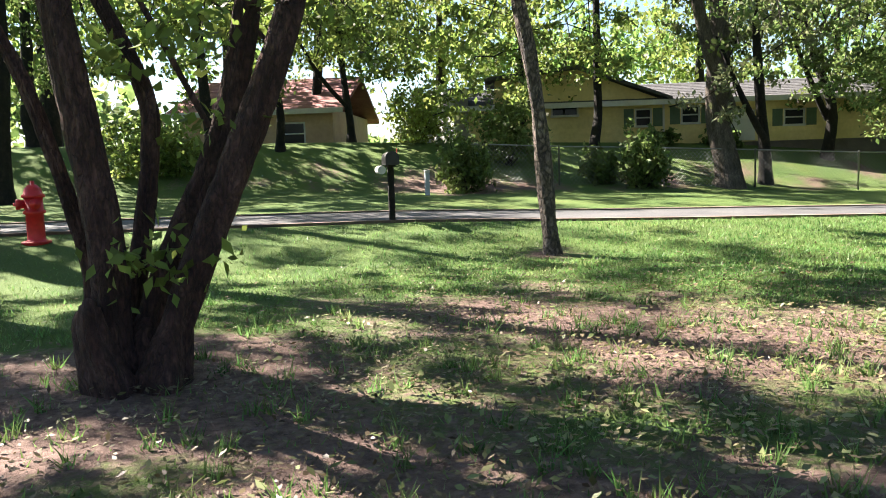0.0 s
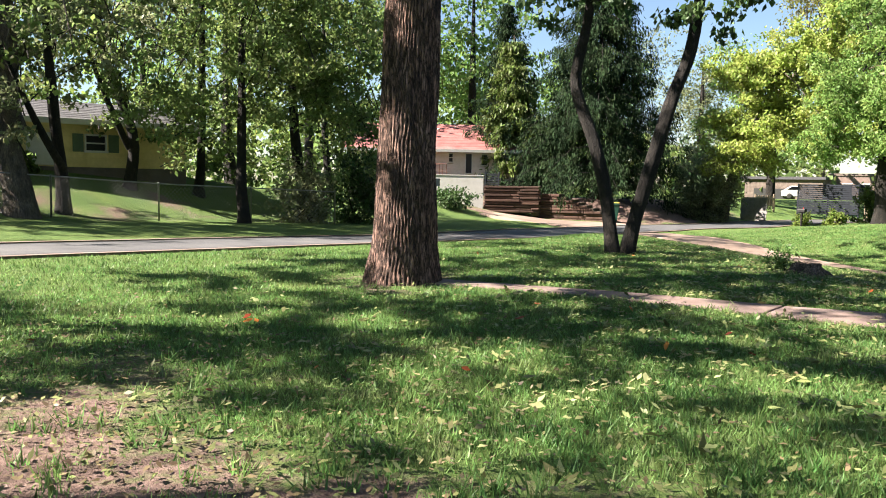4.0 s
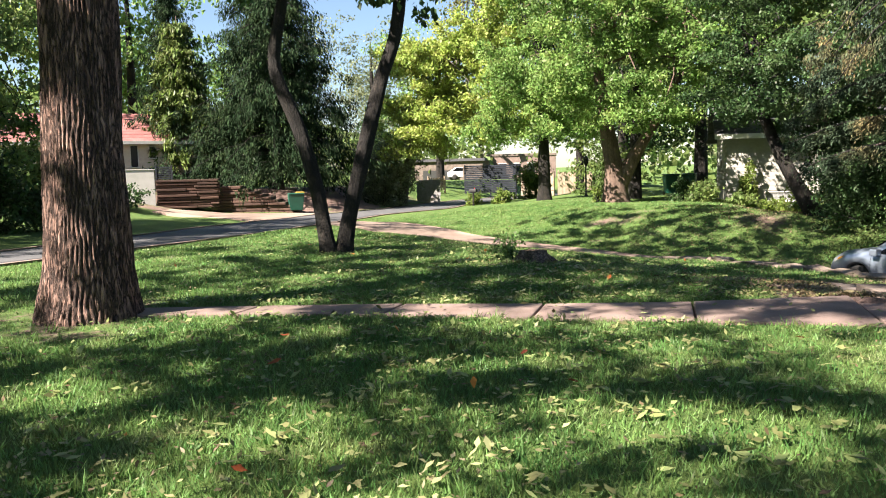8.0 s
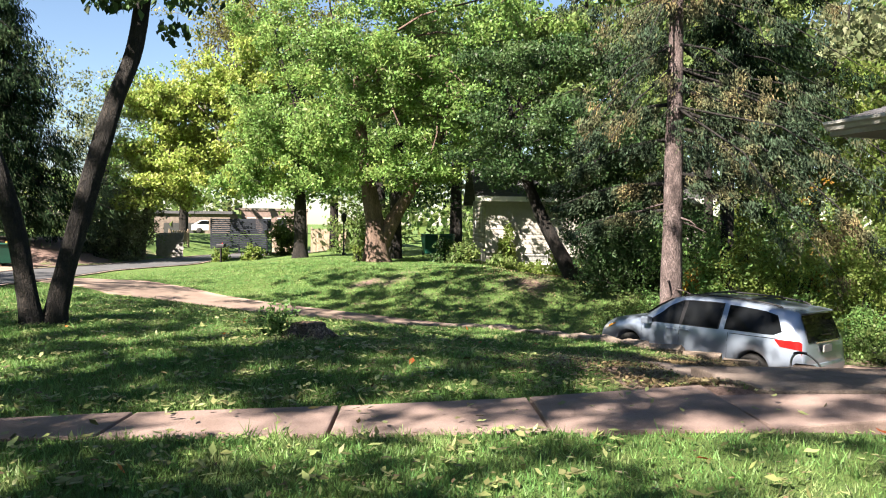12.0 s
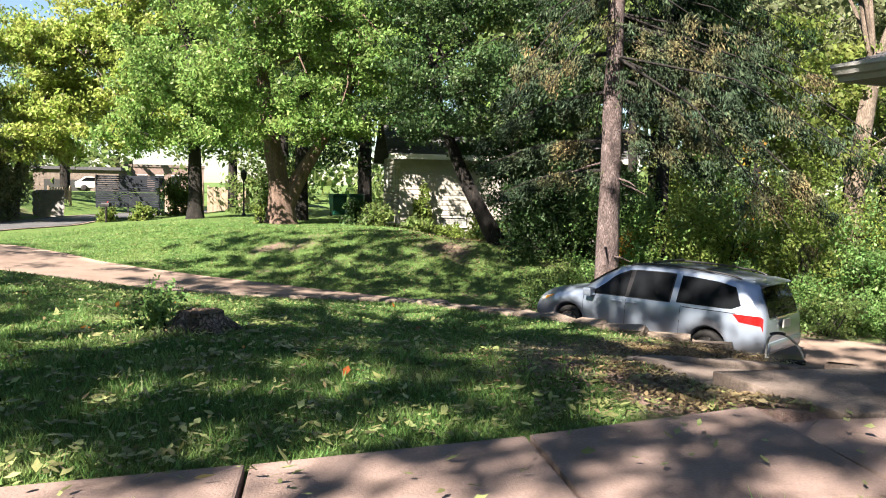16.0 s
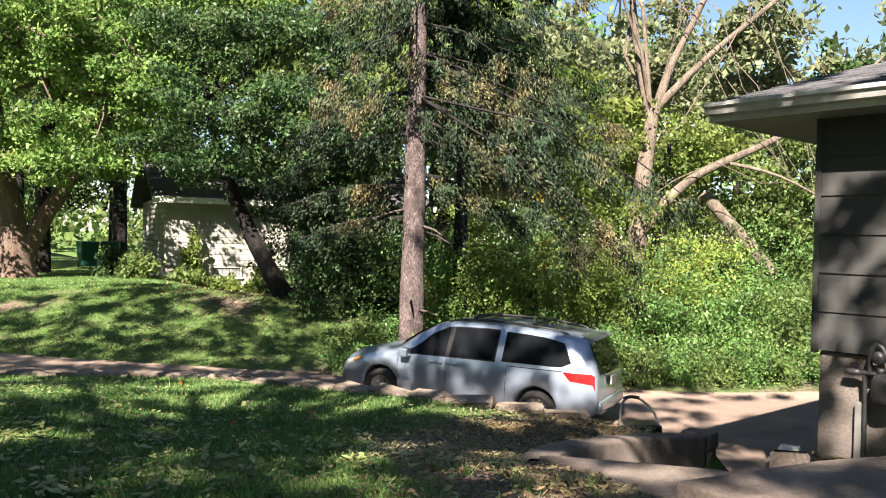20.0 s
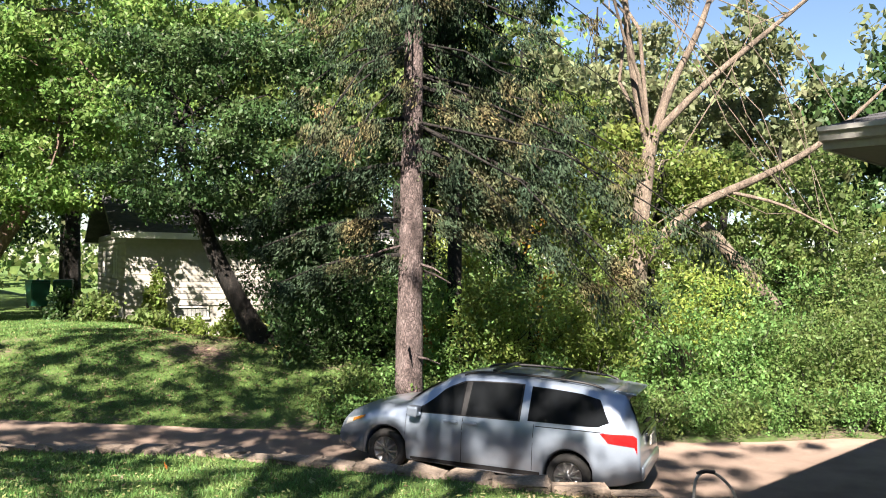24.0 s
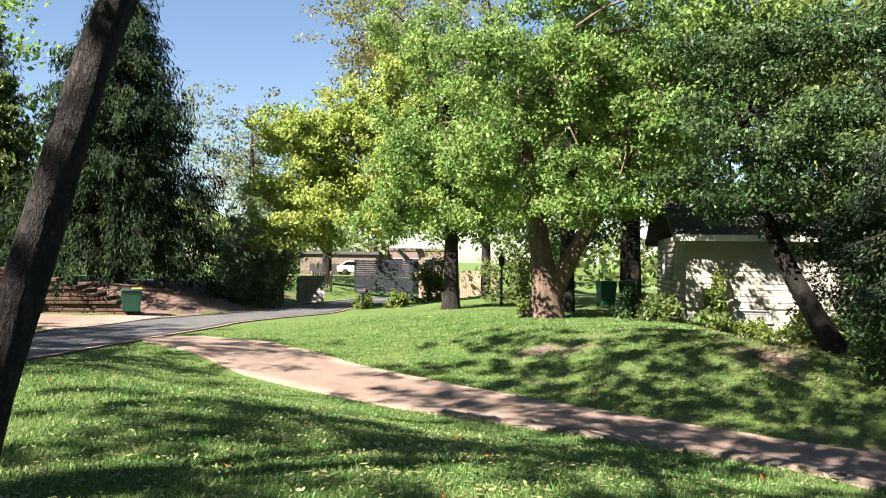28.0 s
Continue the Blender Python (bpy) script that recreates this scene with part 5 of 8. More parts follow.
shrub("garden_shrub", -4.2, 48.9, 0.6, 0.6, 1.0, LEAF_BRIGHT, "round flowering shrub beside the mailbox", 26, 26, 0.18, 521)
shrub("garden_shrub", -0.7, 55.0, 1.4, 1.1, 2.7, LEAF_BRIGHT, "tall light green shrub by the wooden fence", 110, 34, 0.2, 522)
shrub("garden_shrub", 4.2, 45.0, 2.3, 1.8, 3.2, LEAF_GREEN, "broad green shrub behind the lamp post", 90, 34, 0.22, 523)
shrub("garden_shrub", -10.3, 49.0, 2.5, 1.7, 4.6, LEAF_GREY, "broad grey-green shrub at the street's bend", 330, 44, 0.16, 524)
shrub("garden_shrub", -11.8, 52.5, 1.7, 1.5, 5.6, LEAF_DARK, "dark tall shrub at the street's bend", 90, 34, 0.26, 525)
shrub("garden_shrub", 3.6, 30.9, 0.3, 0.3, 0.9, LEAF_BRIGHT, "suckers at the foot of the maple", 10, 18, 0.15, 526)
shrub("stump_weed", 2.0, 8.34, 0.26, 0.22, 0.46, LEAF_FRESH, "weeds growing beside the stump", 40, 16, 0.055, 527, category="weed")

# spruces across the street
conifer("spruce", -15.9, 44.2, 16.8, 6.6, BARK_DARK, NEEDLE_DARK, "tall dark spruce with drooping boughs across the street", low=0.11, seed=111, tiers=36, per_tier=11, sprays=44, size=0.30, trunk_r=0.34, droop=0.42, power=0.82, tufts=10, tuft=0.40, slim=0.2)
conifer("spruce", -23.5, 45.5, 14.0, 4.2, BARK_DARK, NEEDLE_DARK, "dark spruce with drooping boughs across the street", low=0.12, seed=112, tiers=24, per_tier=8, sprays=48, size=0.27, trunk_r=0.28, droop=0.42, power=0.9, tufts=6, tuft=0.36, slim=0.2)
conifer("light_conifer", -22.3, 44.3, 11.0, 2.4, BARK_RED, NEEDLE_LIGHT, "light green bushy conifer by the red-roofed house", low=0.16, seed=113, tiers=22, per_tier=9, sprays=32, size=0.34, trunk_r=0.25, droop=0.1, power=0.5, tufts=6, tuft=0.34, slim=0.3)

# trees across the street
# some crowns are raised above the view, added height to shade the bank
across = (
    (-18.1, 7.2, 15.0, 4.4, 0.42, LEAF_GREEN, BARK_GREY, 0.34, 1.0), (-18.4, 8.7, 8.5, 2.8, 0.2, LEAF_GREY, BARK_DARK, 0.4, 1.0), (-21.0, 12.9, 9.0, 3.0, 0.2, LEAF_GREY, BARK_DARK, 0.46, 0.6),
    (-15.9, 13.6, 11.0, 3.6, 0.2, LEAF_GREEN, BARK_DARK, 0.26, 1.5), (-17.0, 17.5, 13.0, 4.4, 0.25, LEAF_GREEN, BARK_DARK, 0.20, 2.3), (-21.5, 4.0, 14.0, 4.0, 0.18, LEAF_BRIGHT, BARK_DARK, 0.24, 0.8), (-24.6, -4.2, 7.5, 3.0, 0.15, LEAF_BRIGHT, BARK_DARK, 0.34, 1.2), (-16.6, -15.5, 17.0, 4.6, 0.3, LEAF_GREEN, BARK_DARK, 0.4, 1.1),
    (-19.5, -9.0, 9.0, 3.2, 0.2, LEAF_BRIGHT, BARK_DARK, 0.32, 1.0), (-17.5, -14.0, 11.0, 3.6, 0.25, LEAF_GREEN, BARK_DARK, 0.3, 1.0), (-19.8, 22.0, 12.0, 3.9, 0.2, LEAF_GREEN, BARK_DARK, 0.18, 1.9), (-24.0, 20.5, 14.0, 4.2, 0.3, LEAF_GREEN, BARK_DARK, 0.3, 1.0),
    (-22.6, -6.8, 12.5, 3.6, 0.14, LEAF_BRIGHT, BARK_DARK, 0.28, 0.9), (-22.4, 1.6, 12.0, 3.8, 0.14, LEAF_BRIGHT, BARK_DARK, 0.17, 1.4), (-24.5, -15.0, 13.0, 4.8, 0.24, LEAF_GREEN, BARK_DARK, 0.2, 1.2), (-29.0, -5.2, 13.0, 4.4, 0.24, LEAF_BRIGHT, BARK_DARK, 0.24, 1.0), (-20.5, 15.6, 14.0, 3.9, 0.2, LEAF_GREEN, BARK_DARK, 0.16, 1.6))
for k, (x, y, h, r, tr, leaf, bark, low, dense) in enumerate(across):
    z = gz(x, y)
    local = np.random.default_rng(600 + k)
    low = low - 0.06
    mid = h * (low + 1) / 2
    blobs = [(x, y, z + mid, r, r, h * (1 - low) * 0.48)]
    for _ in range(9):
        a = local.uniform(0, 6.28)
        blobs.append((x + r * 0.75 * math.cos(a), y + r * 0.75 * math.sin(a), z + h * local.uniform(low, 0.85), r * 0.5, r * 0.5, h * 0.1))
    lean = local.normal(size=2) * 0.7
    kink = local.normal(size=2) * 0.28
    broadleaf("street_tree", (x, y, z), [[(x, y, z - 0.2, tr * 1.5), (x, y, z + 0.35, tr), (x + kink[0], y + kink[1], z + h * low * 0.55, tr * 0.9), (x + lean[0] * 0.5, y + lean[1] * 0.5, z + h * low * 1.1, tr * 0.75), (x + lean[0], y + lean[1], z + h * 0.9, 0.04)]] + ([[(x, y, z + h * 0.16, tr * 0.6), (x + 0.5, y - 1.1, z + h * 0.3, tr * 0.5), (x + 0.4, y - 2.0, z + h * 0.55, 0.04)]] if k < 3 or k == 6 else []),
              blobs, bark, leaf, "leafy tree beyond the street near the fence", int(dense * (38 + 3.5 * r * h * 0.5)), 60, 0.19, 0.42, limbs=10, seed=640 + k, twigs=50, sides=(90 if k == 0 else 14), furrow=(0.03 if k == 0 else 0.0), group="trees across the street", subdivide=(14 if k == 0 else 3))
for k, (x, y, r, h, leaf) in enumerate(((-17.6, -1.6, 0.8, 1.7, LEAF_GREEN), (-20.4, 0.6, 1.2, 2.5, LEAF_GREEN), (-17.9, 4.2, 0.7, 1.9, LEAF_GREEN), (-18.6, 3.0, 0.6, 1.1, LEAF_GREEN), (-16.4, 17.0, 1.2, 2.3, LEAF_GREY), (-15.9, 19.6, 1.5, 3.4, LEAF_DARK), (-15.4, 21.3, 1.2, 2.6, LEAF_DARK), (-23.6, -1.9, 1.4, 2.1, LEAF_YELLOW), (-22.4, 9.6, 0.7, 0.7, LEAF_GREEN), (-22.9, 7.2, 0.7, 0.6, LEAF_GREEN), (-20.5, -10.5, 1.6, 1.8, LEAF_BRIGHT), (-20.2, 33.2, 1.4, 1.1, LEAF_DARK))):
    shrub("hedge_shrub", x, y, r, r, h, leaf, "shrub along the fence across the street", int(36 + 20 * r * h), 30, 0.18, 700 + k, "shrubs across the street")

# tall trees far behind the houses close the view
far_trees = [(-36, -22, 15, 6), (-37, -9, 16, 6.5), (-38, 2, 11, 5.5), (-40, 11, 10, 5.5), (-43, 20, 14, 6.5), (-43, 30, 14, 6.5), (-38, 41, 22, 7), (-34, 48, 24, 7), (-29, 50, 21, 5.5), (-36, -32, 18, 7), (-31, -16, 15, 5.5), (-31, 58, 15, 6), (-25, 66, 15, 5), (-16, 68, 15, 4.8), (-9.5, 66, 14.5, 4.6),
             (2.6, 63, 13, 5.0), (6, 58, 17, 6), (11, 54, 18, 6.5), (18, 48, 19, 6.5), (26, 42, 18, 6.5), (34, 36, 17, 6), (41, 27, 16, 6), (45, 16, 16, 6), (47, 5, 15, 6), (5.4, 47.5, 14, 4.2), (9.5, 43.5, 15, 4.6)]
for k, (x, y, h, r) in enumerate(far_trees):
    z = gz(x, y)
    local = np.random.default_rng(800 + k)
    blobs = [(x, y, z + h * 0.55, r, r, h * 0.38)] + [(x + r * 0.8 * math.cos(a), y + r * 0.8 * math.sin(a), z + h * local.uniform(0.25, 0.9), r * 0.5, r * 0.5, h * 0.13) for a in local.uniform(0, 6.28, 5)]
    leaf = LEAF_DARK if k > 23 else (LEAF_MAPLE, LEAF_GREY, LEAF_MAPLE, LEAF_GREEN)[k % 4] if x > -30 else (LEAF_BRIGHT, LEAF_MAPLE)[k % 2]
    broadleaf("distant_tree", (x, y, z), [[(x, y, z - 0.3, 0.4), (x, y, z + h * 0.4, 0.28), (x, y, z + h * 0.85, 0.06)]], blobs, BARK_DARK, leaf, "tall leafy tree in the distance", int(150 + h * r), 44 if k > 23 or 11 < k < 15 else 19, 0.26 if k > 23 or 11 < k < 15 else 0.42, 0.8, limbs=4, seed=840 + k, twigs=0, sides=8, group="distant trees", subdivide=2)

# unseen tall trees added on the sunny side, to shade the lawn and the grey house
for k, (x, y, h, r, low, count) in enumerate(((-4.6, -12.0, 20.0, 5.2, 0.45, 48), (-8.0, -18.0, 17.0, 4.8, 0.42, 52), (1.2, -15.5, 18.0, 4.8, 0.42, 84), (8.0, -14.5, 15.0, 4.0, 0.42, 60), (13.5, -12.0, 14.0, 4.5, 0.42, 60), (19.0, -18.0, 16.0, 5.5, 0.42, 60), (-9.5, -13.5, 15.0, 3.6, 0.46, 34), (-5.0, -15.3, 14.0, 3.0, 0.5, 46))):
    z = gz(x, y)
    local = np.random.default_rng(1200 + k)
    blobs = [(x + r * 0.75 * math.cos(a), y + r * 0.75 * math.sin(a), z + h * b, r * 0.55, r * 0.55, h * 0.11) for a, b in zip(local.uniform(0, 6.28, 9), np.linspace(low, 0.94, 9))]
    broadleaf("unseen_shade_tree", (x, y, z), [[(x, y, z - 0.2, 0.5), (x, y, z + 0.4, 0.36), (x + 0.2, y, z + h * 0.4, 0.26), (x, y, z + h * 0.9, 0.06)]], blobs, BARK_GREY, LEAF_GREEN, "unseen tall tree added to shade the lawn from the sunny side", int(count * 2.9), 42, 0.18, 0.22, limbs=10, seed=1240 + k, twigs=0, sides=10, group="shade trees", subdivide=2)


def distant_woods():
    """A belt of woodland that closes the view all round."""
    local = np.random.default_rng(99)
    a = local.uniform(0, 2 * np.pi, 46000)
    r = 72 + 22 * local.uniform(0, 1, len(a)) + 6 * np.sin(5 * a) + 4 * np.sin(11 * a)
    top = 6.0 + 2.6 * np.sin(3 * a + 1) + 1.8 * np.sin(9 * a) + 1.2 * np.sin(23 * a) + 0.08 * (r - 72)
    x, y = r * np.cos(a) + 2, r * np.sin(a) + 12
    keep = ~((np.abs(np.degrees(np.arctan2(x - 2.4, y - 4.6)) + 1.5) < 5.0) & (r < 120))
    x, y, top = x[keep], y[keep], top[keep]
    z = ground_height(x, y) + local.uniform(0, 1, len(x)) ** 0.8 * top
    v, q = leaves(np.stack([x, y, z], 1), 0.98, local, 0.2, 0.7)
    tagged(part("distant_woods", mesh_of("distant_woods", v, q, LEAF_GREEN)), "belt of green woodland in the distance", "woods", kind="stuff")


distant_woods()

# ---- houses ----
def spans(x0, x1, z0, z1, holes):
    """The stretches from x0 to x1 left free by holes (x0, x1, z0, z1) that cross the heights z0 to z1."""
    out, at = [], x0
    for a, b, c, d in sorted(holes):
        if c < z1 - 0.01 and d > z0 + 0.01:
            if a > at:
                out.append((at, a))
            at = max(at, b)
    if at < x1:
        out.append((at, x1))
    return out


def board(x0, x1, z0, z1, proud=0.022):
    """One lapped siding board on the plane y = 0: thick at its lower edge."""
    return prism([(-proud, z0), (-0.004, z1), (0.03, z1), (0.03, z0)], 0, x0, x1)


def siding(parent, x0, x1, z0, z1, pitch, holes, mat, single=True, name="board"):
    z, pieces = z0, []
    while z < z1 - 0.02:
        top = min(z + pitch, z1)
        for a, b in spans(x0, x1, z, top, holes):
            if single:
                part(name, board(a + 0.001, b - 0.001, z, top), mat, parent)
            else:
                pieces.append((a, b, z, top))
        z = top
    if pieces:
        v, q = [], []
        for a, b, c, d in pieces:
            n = len(v)
            v += [(a, -0.022, c), (b, -0.022, c), (b, -0.004, d), (a, -0.004, d), (a, 0.03, c), (b, 0.03, c), (b, 0.03, d), (a, 0.03, d)]
            q += [(n, n + 1, n + 2, n + 3), (n + 4, n, n + 3, n + 7), (n + 1, n + 5, n + 6, n + 2), (n, n + 4, n + 5, n + 1), (n + 3, n + 2, n + 6, n + 7)]
        part("siding", mesh_of("siding", v, q, mat), parent=parent)


def window(parent, x0, x1, z0, z1, frame_mat, trim=0.08, bars=1, shutters=None, name="window"):
    w = part(name, prism([(x0 + trim, z0 + trim), (x1 - trim, z0 + trim), (x1 - trim, z1 - trim), (x0 + trim, z1 - trim)], 1, 0.035, 0.05), GLASS_HOUSE, parent, "dark reflecting window pane")
    for nm, a, b, c, d in (("frame", x0, x0 + trim, z0, z1), ("frame", x1 - trim, x1, z0, z1), ("frame", x0 + trim, x1 - trim, z1 - trim, z1)):
        part(nm, block(a, b, -0.035, 0.06, c, d, 0.008), frame_mat, w)
    part("sill", block(x0 - 0.03, x1 + 0.03, -0.06, 0.06, z0 - 0.02, z0 + trim, 0.008), frame_mat, w)
    for k in range(bars):
        z = z0 + (z1 - z0) * (k + 1) / (bars + 1)
        part("sash_bar", block(x0 + trim, x1 - trim, 0.005, 0.05, z - 0.025, z + 0.025, 0.006), frame_mat, w)
    if shutters:
        for a in (x0 - 0.42, x1 + 0.04):
            part("shutter", block(a, a + 0.38, -0.05, -0.023, z0, z1, 0.008), shutters, w, "green louvred shutter")
    return w


def gable_roof(parent, x0, x1, y0, y1, ze, rise, over, mat, courses=1, thick=0.14, trim=WHITE_PAINT):
    """A roof with its ridge along x, in lapped courses, with fascia boards."""
    ym, zr = (y0 + y1) / 2, ze + rise
    for side, ye in ((0, y0 - over), (1, y1 + over)):
        zl = ze - rise * over / ((y1 - y0) / 2)
        for k in range(courses):
            a, b = k / courses, (k + 1) / courses
            p = [(ye + (ym - ye) * a, zl + (zr - zl) * a + thick + (0.012 if courses > 1 else 0)), (ye + (ym - ye) * b, zl + (zr - zl) * b + thick), (ye + (ym - ye) * b, zl + (zr - zl) * b), (ye + (ym - ye) * a, zl + (zr - zl) * a)]
            part("roof_course" if courses > 1 else "roof", prism(p, 0, x0 - over, x1 + over), mat, parent)
        part("fascia", block(x0 - over, x1 + over, min(ye, ye + (0.03 if side else -0.03)), max(ye, ye + (0.03 if side else -0.03)), zl - 0.05, zl + thick + 0.01, 0.006), trim, parent)


def grey_house():
    """The near house: grey lapped boards over a rendered foundation, hip roof with gutter."""
    h = thing("grey_house", pose(10.12, 7.48, 0, 0, 0, -80.2), "grey-sided house with dark hip roof and pale gutter", "house")
    length, depth, zf, ze = 11.0, 8.5, 0.44, 2.75
    part("foundation", block(0.035, length, 0.035, depth, -2.1, zf - 0.01, 0.02), FOUNDATION, h, "stained rendered foundation")
    hole = (0.72, 1.78, 1.33, 2.66)
    hole2 = (5.2, 6.8, 1.2, 2.66)
    part("wall_core", block(0.03, length - 0.03, 0.12, depth, zf, ze, 0), DARK_ROOM, h)
    siding(h, 0.0, length, zf, ze, 0.385, (hole, hole2), SIDING_GREY)
    end = thing("end_wall", (0, 0, 0), "", "")
    for key in ("label", "category", "group", "kind"):
        if key in end:
            del end[key]
    end.parent = h
    end.matrix_basis = pose(0, depth, 0, 0, 0, -90)
    siding(end, 0.0, depth, zf, ze, 0.385, (), SIDING_GREY)
    part("corner_post", block(-0.03, 0.028, -0.028, 0.03, zf - 0.03, ze, 0.005), SIDING_GREY, h)
    for a, b, c, d in (hole, hole2):
        w = window(h, a, b, c, d, ALUMINIUM, 0.07, 1)
        part("storm_bar", block(a + 0.07, b - 0.07, 0.01, 0.045, c + (d - c) * 0.27, c + (d - c) * 0.27 + 0.018), ALUMINIUM, w)
        part("storm_bar", block(a + 0.07, b - 0.07, 0.01, 0.045, c + (d - c) * 0.77, c + (d - c) * 0.77 + 0.018), ALUMINIUM, w)
        part("curtain", block(a + 0.1, b - 0.1, 0.052, 0.07, c + 0.1, d - 0.1), CURTAIN, w)
    ox, oy = 0.90, 0.52
    part("soffit", block(-ox, length + ox, -oy, depth + oy, ze, ze + 0.03), SOFFIT, h)
    part("fascia", block(-ox - 0.02, length + ox, -oy - 0.025, -oy, ze - 0.01, ze + 0.17, 0.004), ALUMINIUM, h)
    part("fascia", block(-ox - 0.025, -ox, -oy, depth + oy, ze - 0.01, ze + 0.17, 0.004), ALUMINIUM, h)
    gutter = [(-oy - 0.03, ze + 0.05), (-oy - 0.10, ze + 0.06), (-oy - 0.125, ze + 0.12), (-oy - 0.15, ze + 0.135), (-oy - 0.15, ze + 0.175), (-oy - 0.135, ze + 0.175), (-oy - 0.11, ze + 0.14), (-oy - 0.03, ze + 0.12)]
    part("gutter", prism(gutter, 0, -ox - 0.02, length + ox, 0), ALUMINIUM, h, "pale metal gutter")
    slope, rows = 0.36, 30
    run = (depth + 2 * oy) / 2
    for k in range(rows):
        a, b = run * k / rows, run * (k + 1) / rows
        z0, z1 = ze + 0.17 + slope * a, ze + 0.17 + slope * b
        bm = bmesh.new()
        cut = lambda t: (-ox - 0.06 + t, length + ox - t)
        (xa, xb), (xc, xd) = cut(a), cut(b)
        v = [bm.verts.new(p) for p in ((xa, -oy - 0.07 + a, z0 + 0.016), (xb, -oy - 0.07 + a, z0 + 0.016), (xd, -oy - 0.07 + b, z1 + 0.004), (xc, -oy - 0.07 + b, z1 + 0.004), (xa, -oy - 0.07 + a, z0 - 0.01), (xb, -oy - 0.07 + a, z0 - 0.01))]
        for f in ((0, 1, 2, 3), (4, 5, 1, 0)):
            bm.faces.new([v[i] for i in f])
        part("shingle_course", bm, SHINGLE, h)
        bm = bmesh.new()
        v = [bm.verts.new(p) for p in ((xa, -oy - 0.07 + a, z0 + 0.016), (xc, -oy - 0.07 + b, z1 + 0.004), (xc, depth + oy + 0.07 - b, z1 + 0.004), (xa, depth + oy + 0.07 - a, z0 + 0.016), (xa, -oy - 0.07 + a, z0 - 0.01), (xa, depth + oy + 0.07 - a, z0 - 0.01))]
        for f in ((0, 1, 2, 3), (4, 0, 3, 5)):
            bm.faces.new([v[i] for i in f])
        part("shingle_course", bm, SHINGLE, h)
    bm = bmesh.new()
    zt = ze + 0.17 + slope * run
    v = [bm.verts.new(p) for p in ((-ox + run, depth / 2, zt + 0.01), (length + ox - run, depth / 2, zt + 0.01), (length + ox, depth + oy, ze + 0.17), (-ox, depth + oy, ze + 0.17), (length + ox, -oy, ze + 0.17))]
    for f in ((0, 1, 2, 3), (1, 4, 2)):
        bm.faces.new([v[i] for i in f])
    part("back_slope", bm, SHINGLE, h)


grey_house()


def gas_meter():
    g = thing("gas_meter", pose(10.12, 7.48, 0, 0, 0, -80.2), "grey gas meter with pipes on the foundation wall", "gas meter")

    def pipe(points, r, name, mat=GREY_METAL):
        v, q = tube(points, [r] * len(points), 8, 0, 1, 0, 3)
        part(name, mesh_of(name, v, q, mat, True), parent=g)

    pipe([(0.52, -0.06, -0.62), (0.52, -0.06, 0.1), (0.52, -0.1, 0.28)], 0.022, "riser", GREY_METAL)
    part("conduit", block(0.42, 0.50, -0.05, 0.034, -0.6, -0.02, 0.012), SOFFIT, g, "grey square conduit")
    pipe([(0.45, -0.1, 0.28), (0.70, -0.1, 0.28), (0.95, -0.1, 0.30)], 0.025, "manifold")
    pipe([(0.57, -0.1, 0.28), (0.57, -0.1, 0.50), (0.63, -0.1, 0.58), (0.70, -0.1, 0.52), (0.72, -0.1, 0.42)], 0.025, "loop")
    pipe([(1.05, -0.1, 0.30), (1.12, -0.1, 0.42), (1.3, -0.06, 0.46), (1.45, 0.03, 0.46)], 0.022, "outlet")
    part("meter_body", lathe([(0.0, 0.0), (0.08, 0.005), (0.125, 0.03), (0.142, 0.08), (0.145, 0.15), (0.142, 0.22), (0.125, 0.27), (0.08, 0.295), (0.0, 0.3)], 36), GREY_METAL, g, "rounded grey meter body", at=pose(0.75, -0.13, 0.0))
    bm = lathe([(0.015, -0.035), (0.055, -0.03), (0.065, 0.0), (0.055, 0.03), (0.015, 0.035)], 20)
    part("regulator", bm, GREY_METAL, g, at=pose(0.66, -0.14, 0.44, 90, 0, 0))
    part("regulator", lathe([(0.03, -0.06), (0.10, -0.035), (0.115, 0.0), (0.10, 0.035), (0.04, 0.05), (0.03, 0.10)], 24), GREY_METAL, g, "large round regulator housing", at=pose(0.92, -0.14, 0.42, 35, 0, 0))
    part("union_nut", lathe([(0.04, -0.025), (0.04, 0.025)], 6), GREY_METAL, g, at=pose(0.68, -0.12, 0.32))
    part("union_nut", lathe([(0.04, -0.025), (0.04, 0.025)], 6), GREY_METAL, g, at=pose(0.84, -0.12, 0.32))
    part("valve", lathe([(0.03, -0.07), (0.035, -0.02), (0.035, 0.02), (0.03, 0.07)], 12), GREY_METAL, g, at=pose(0.42, -0.1, 0.28, 0, 90, 0))


gas_meter()


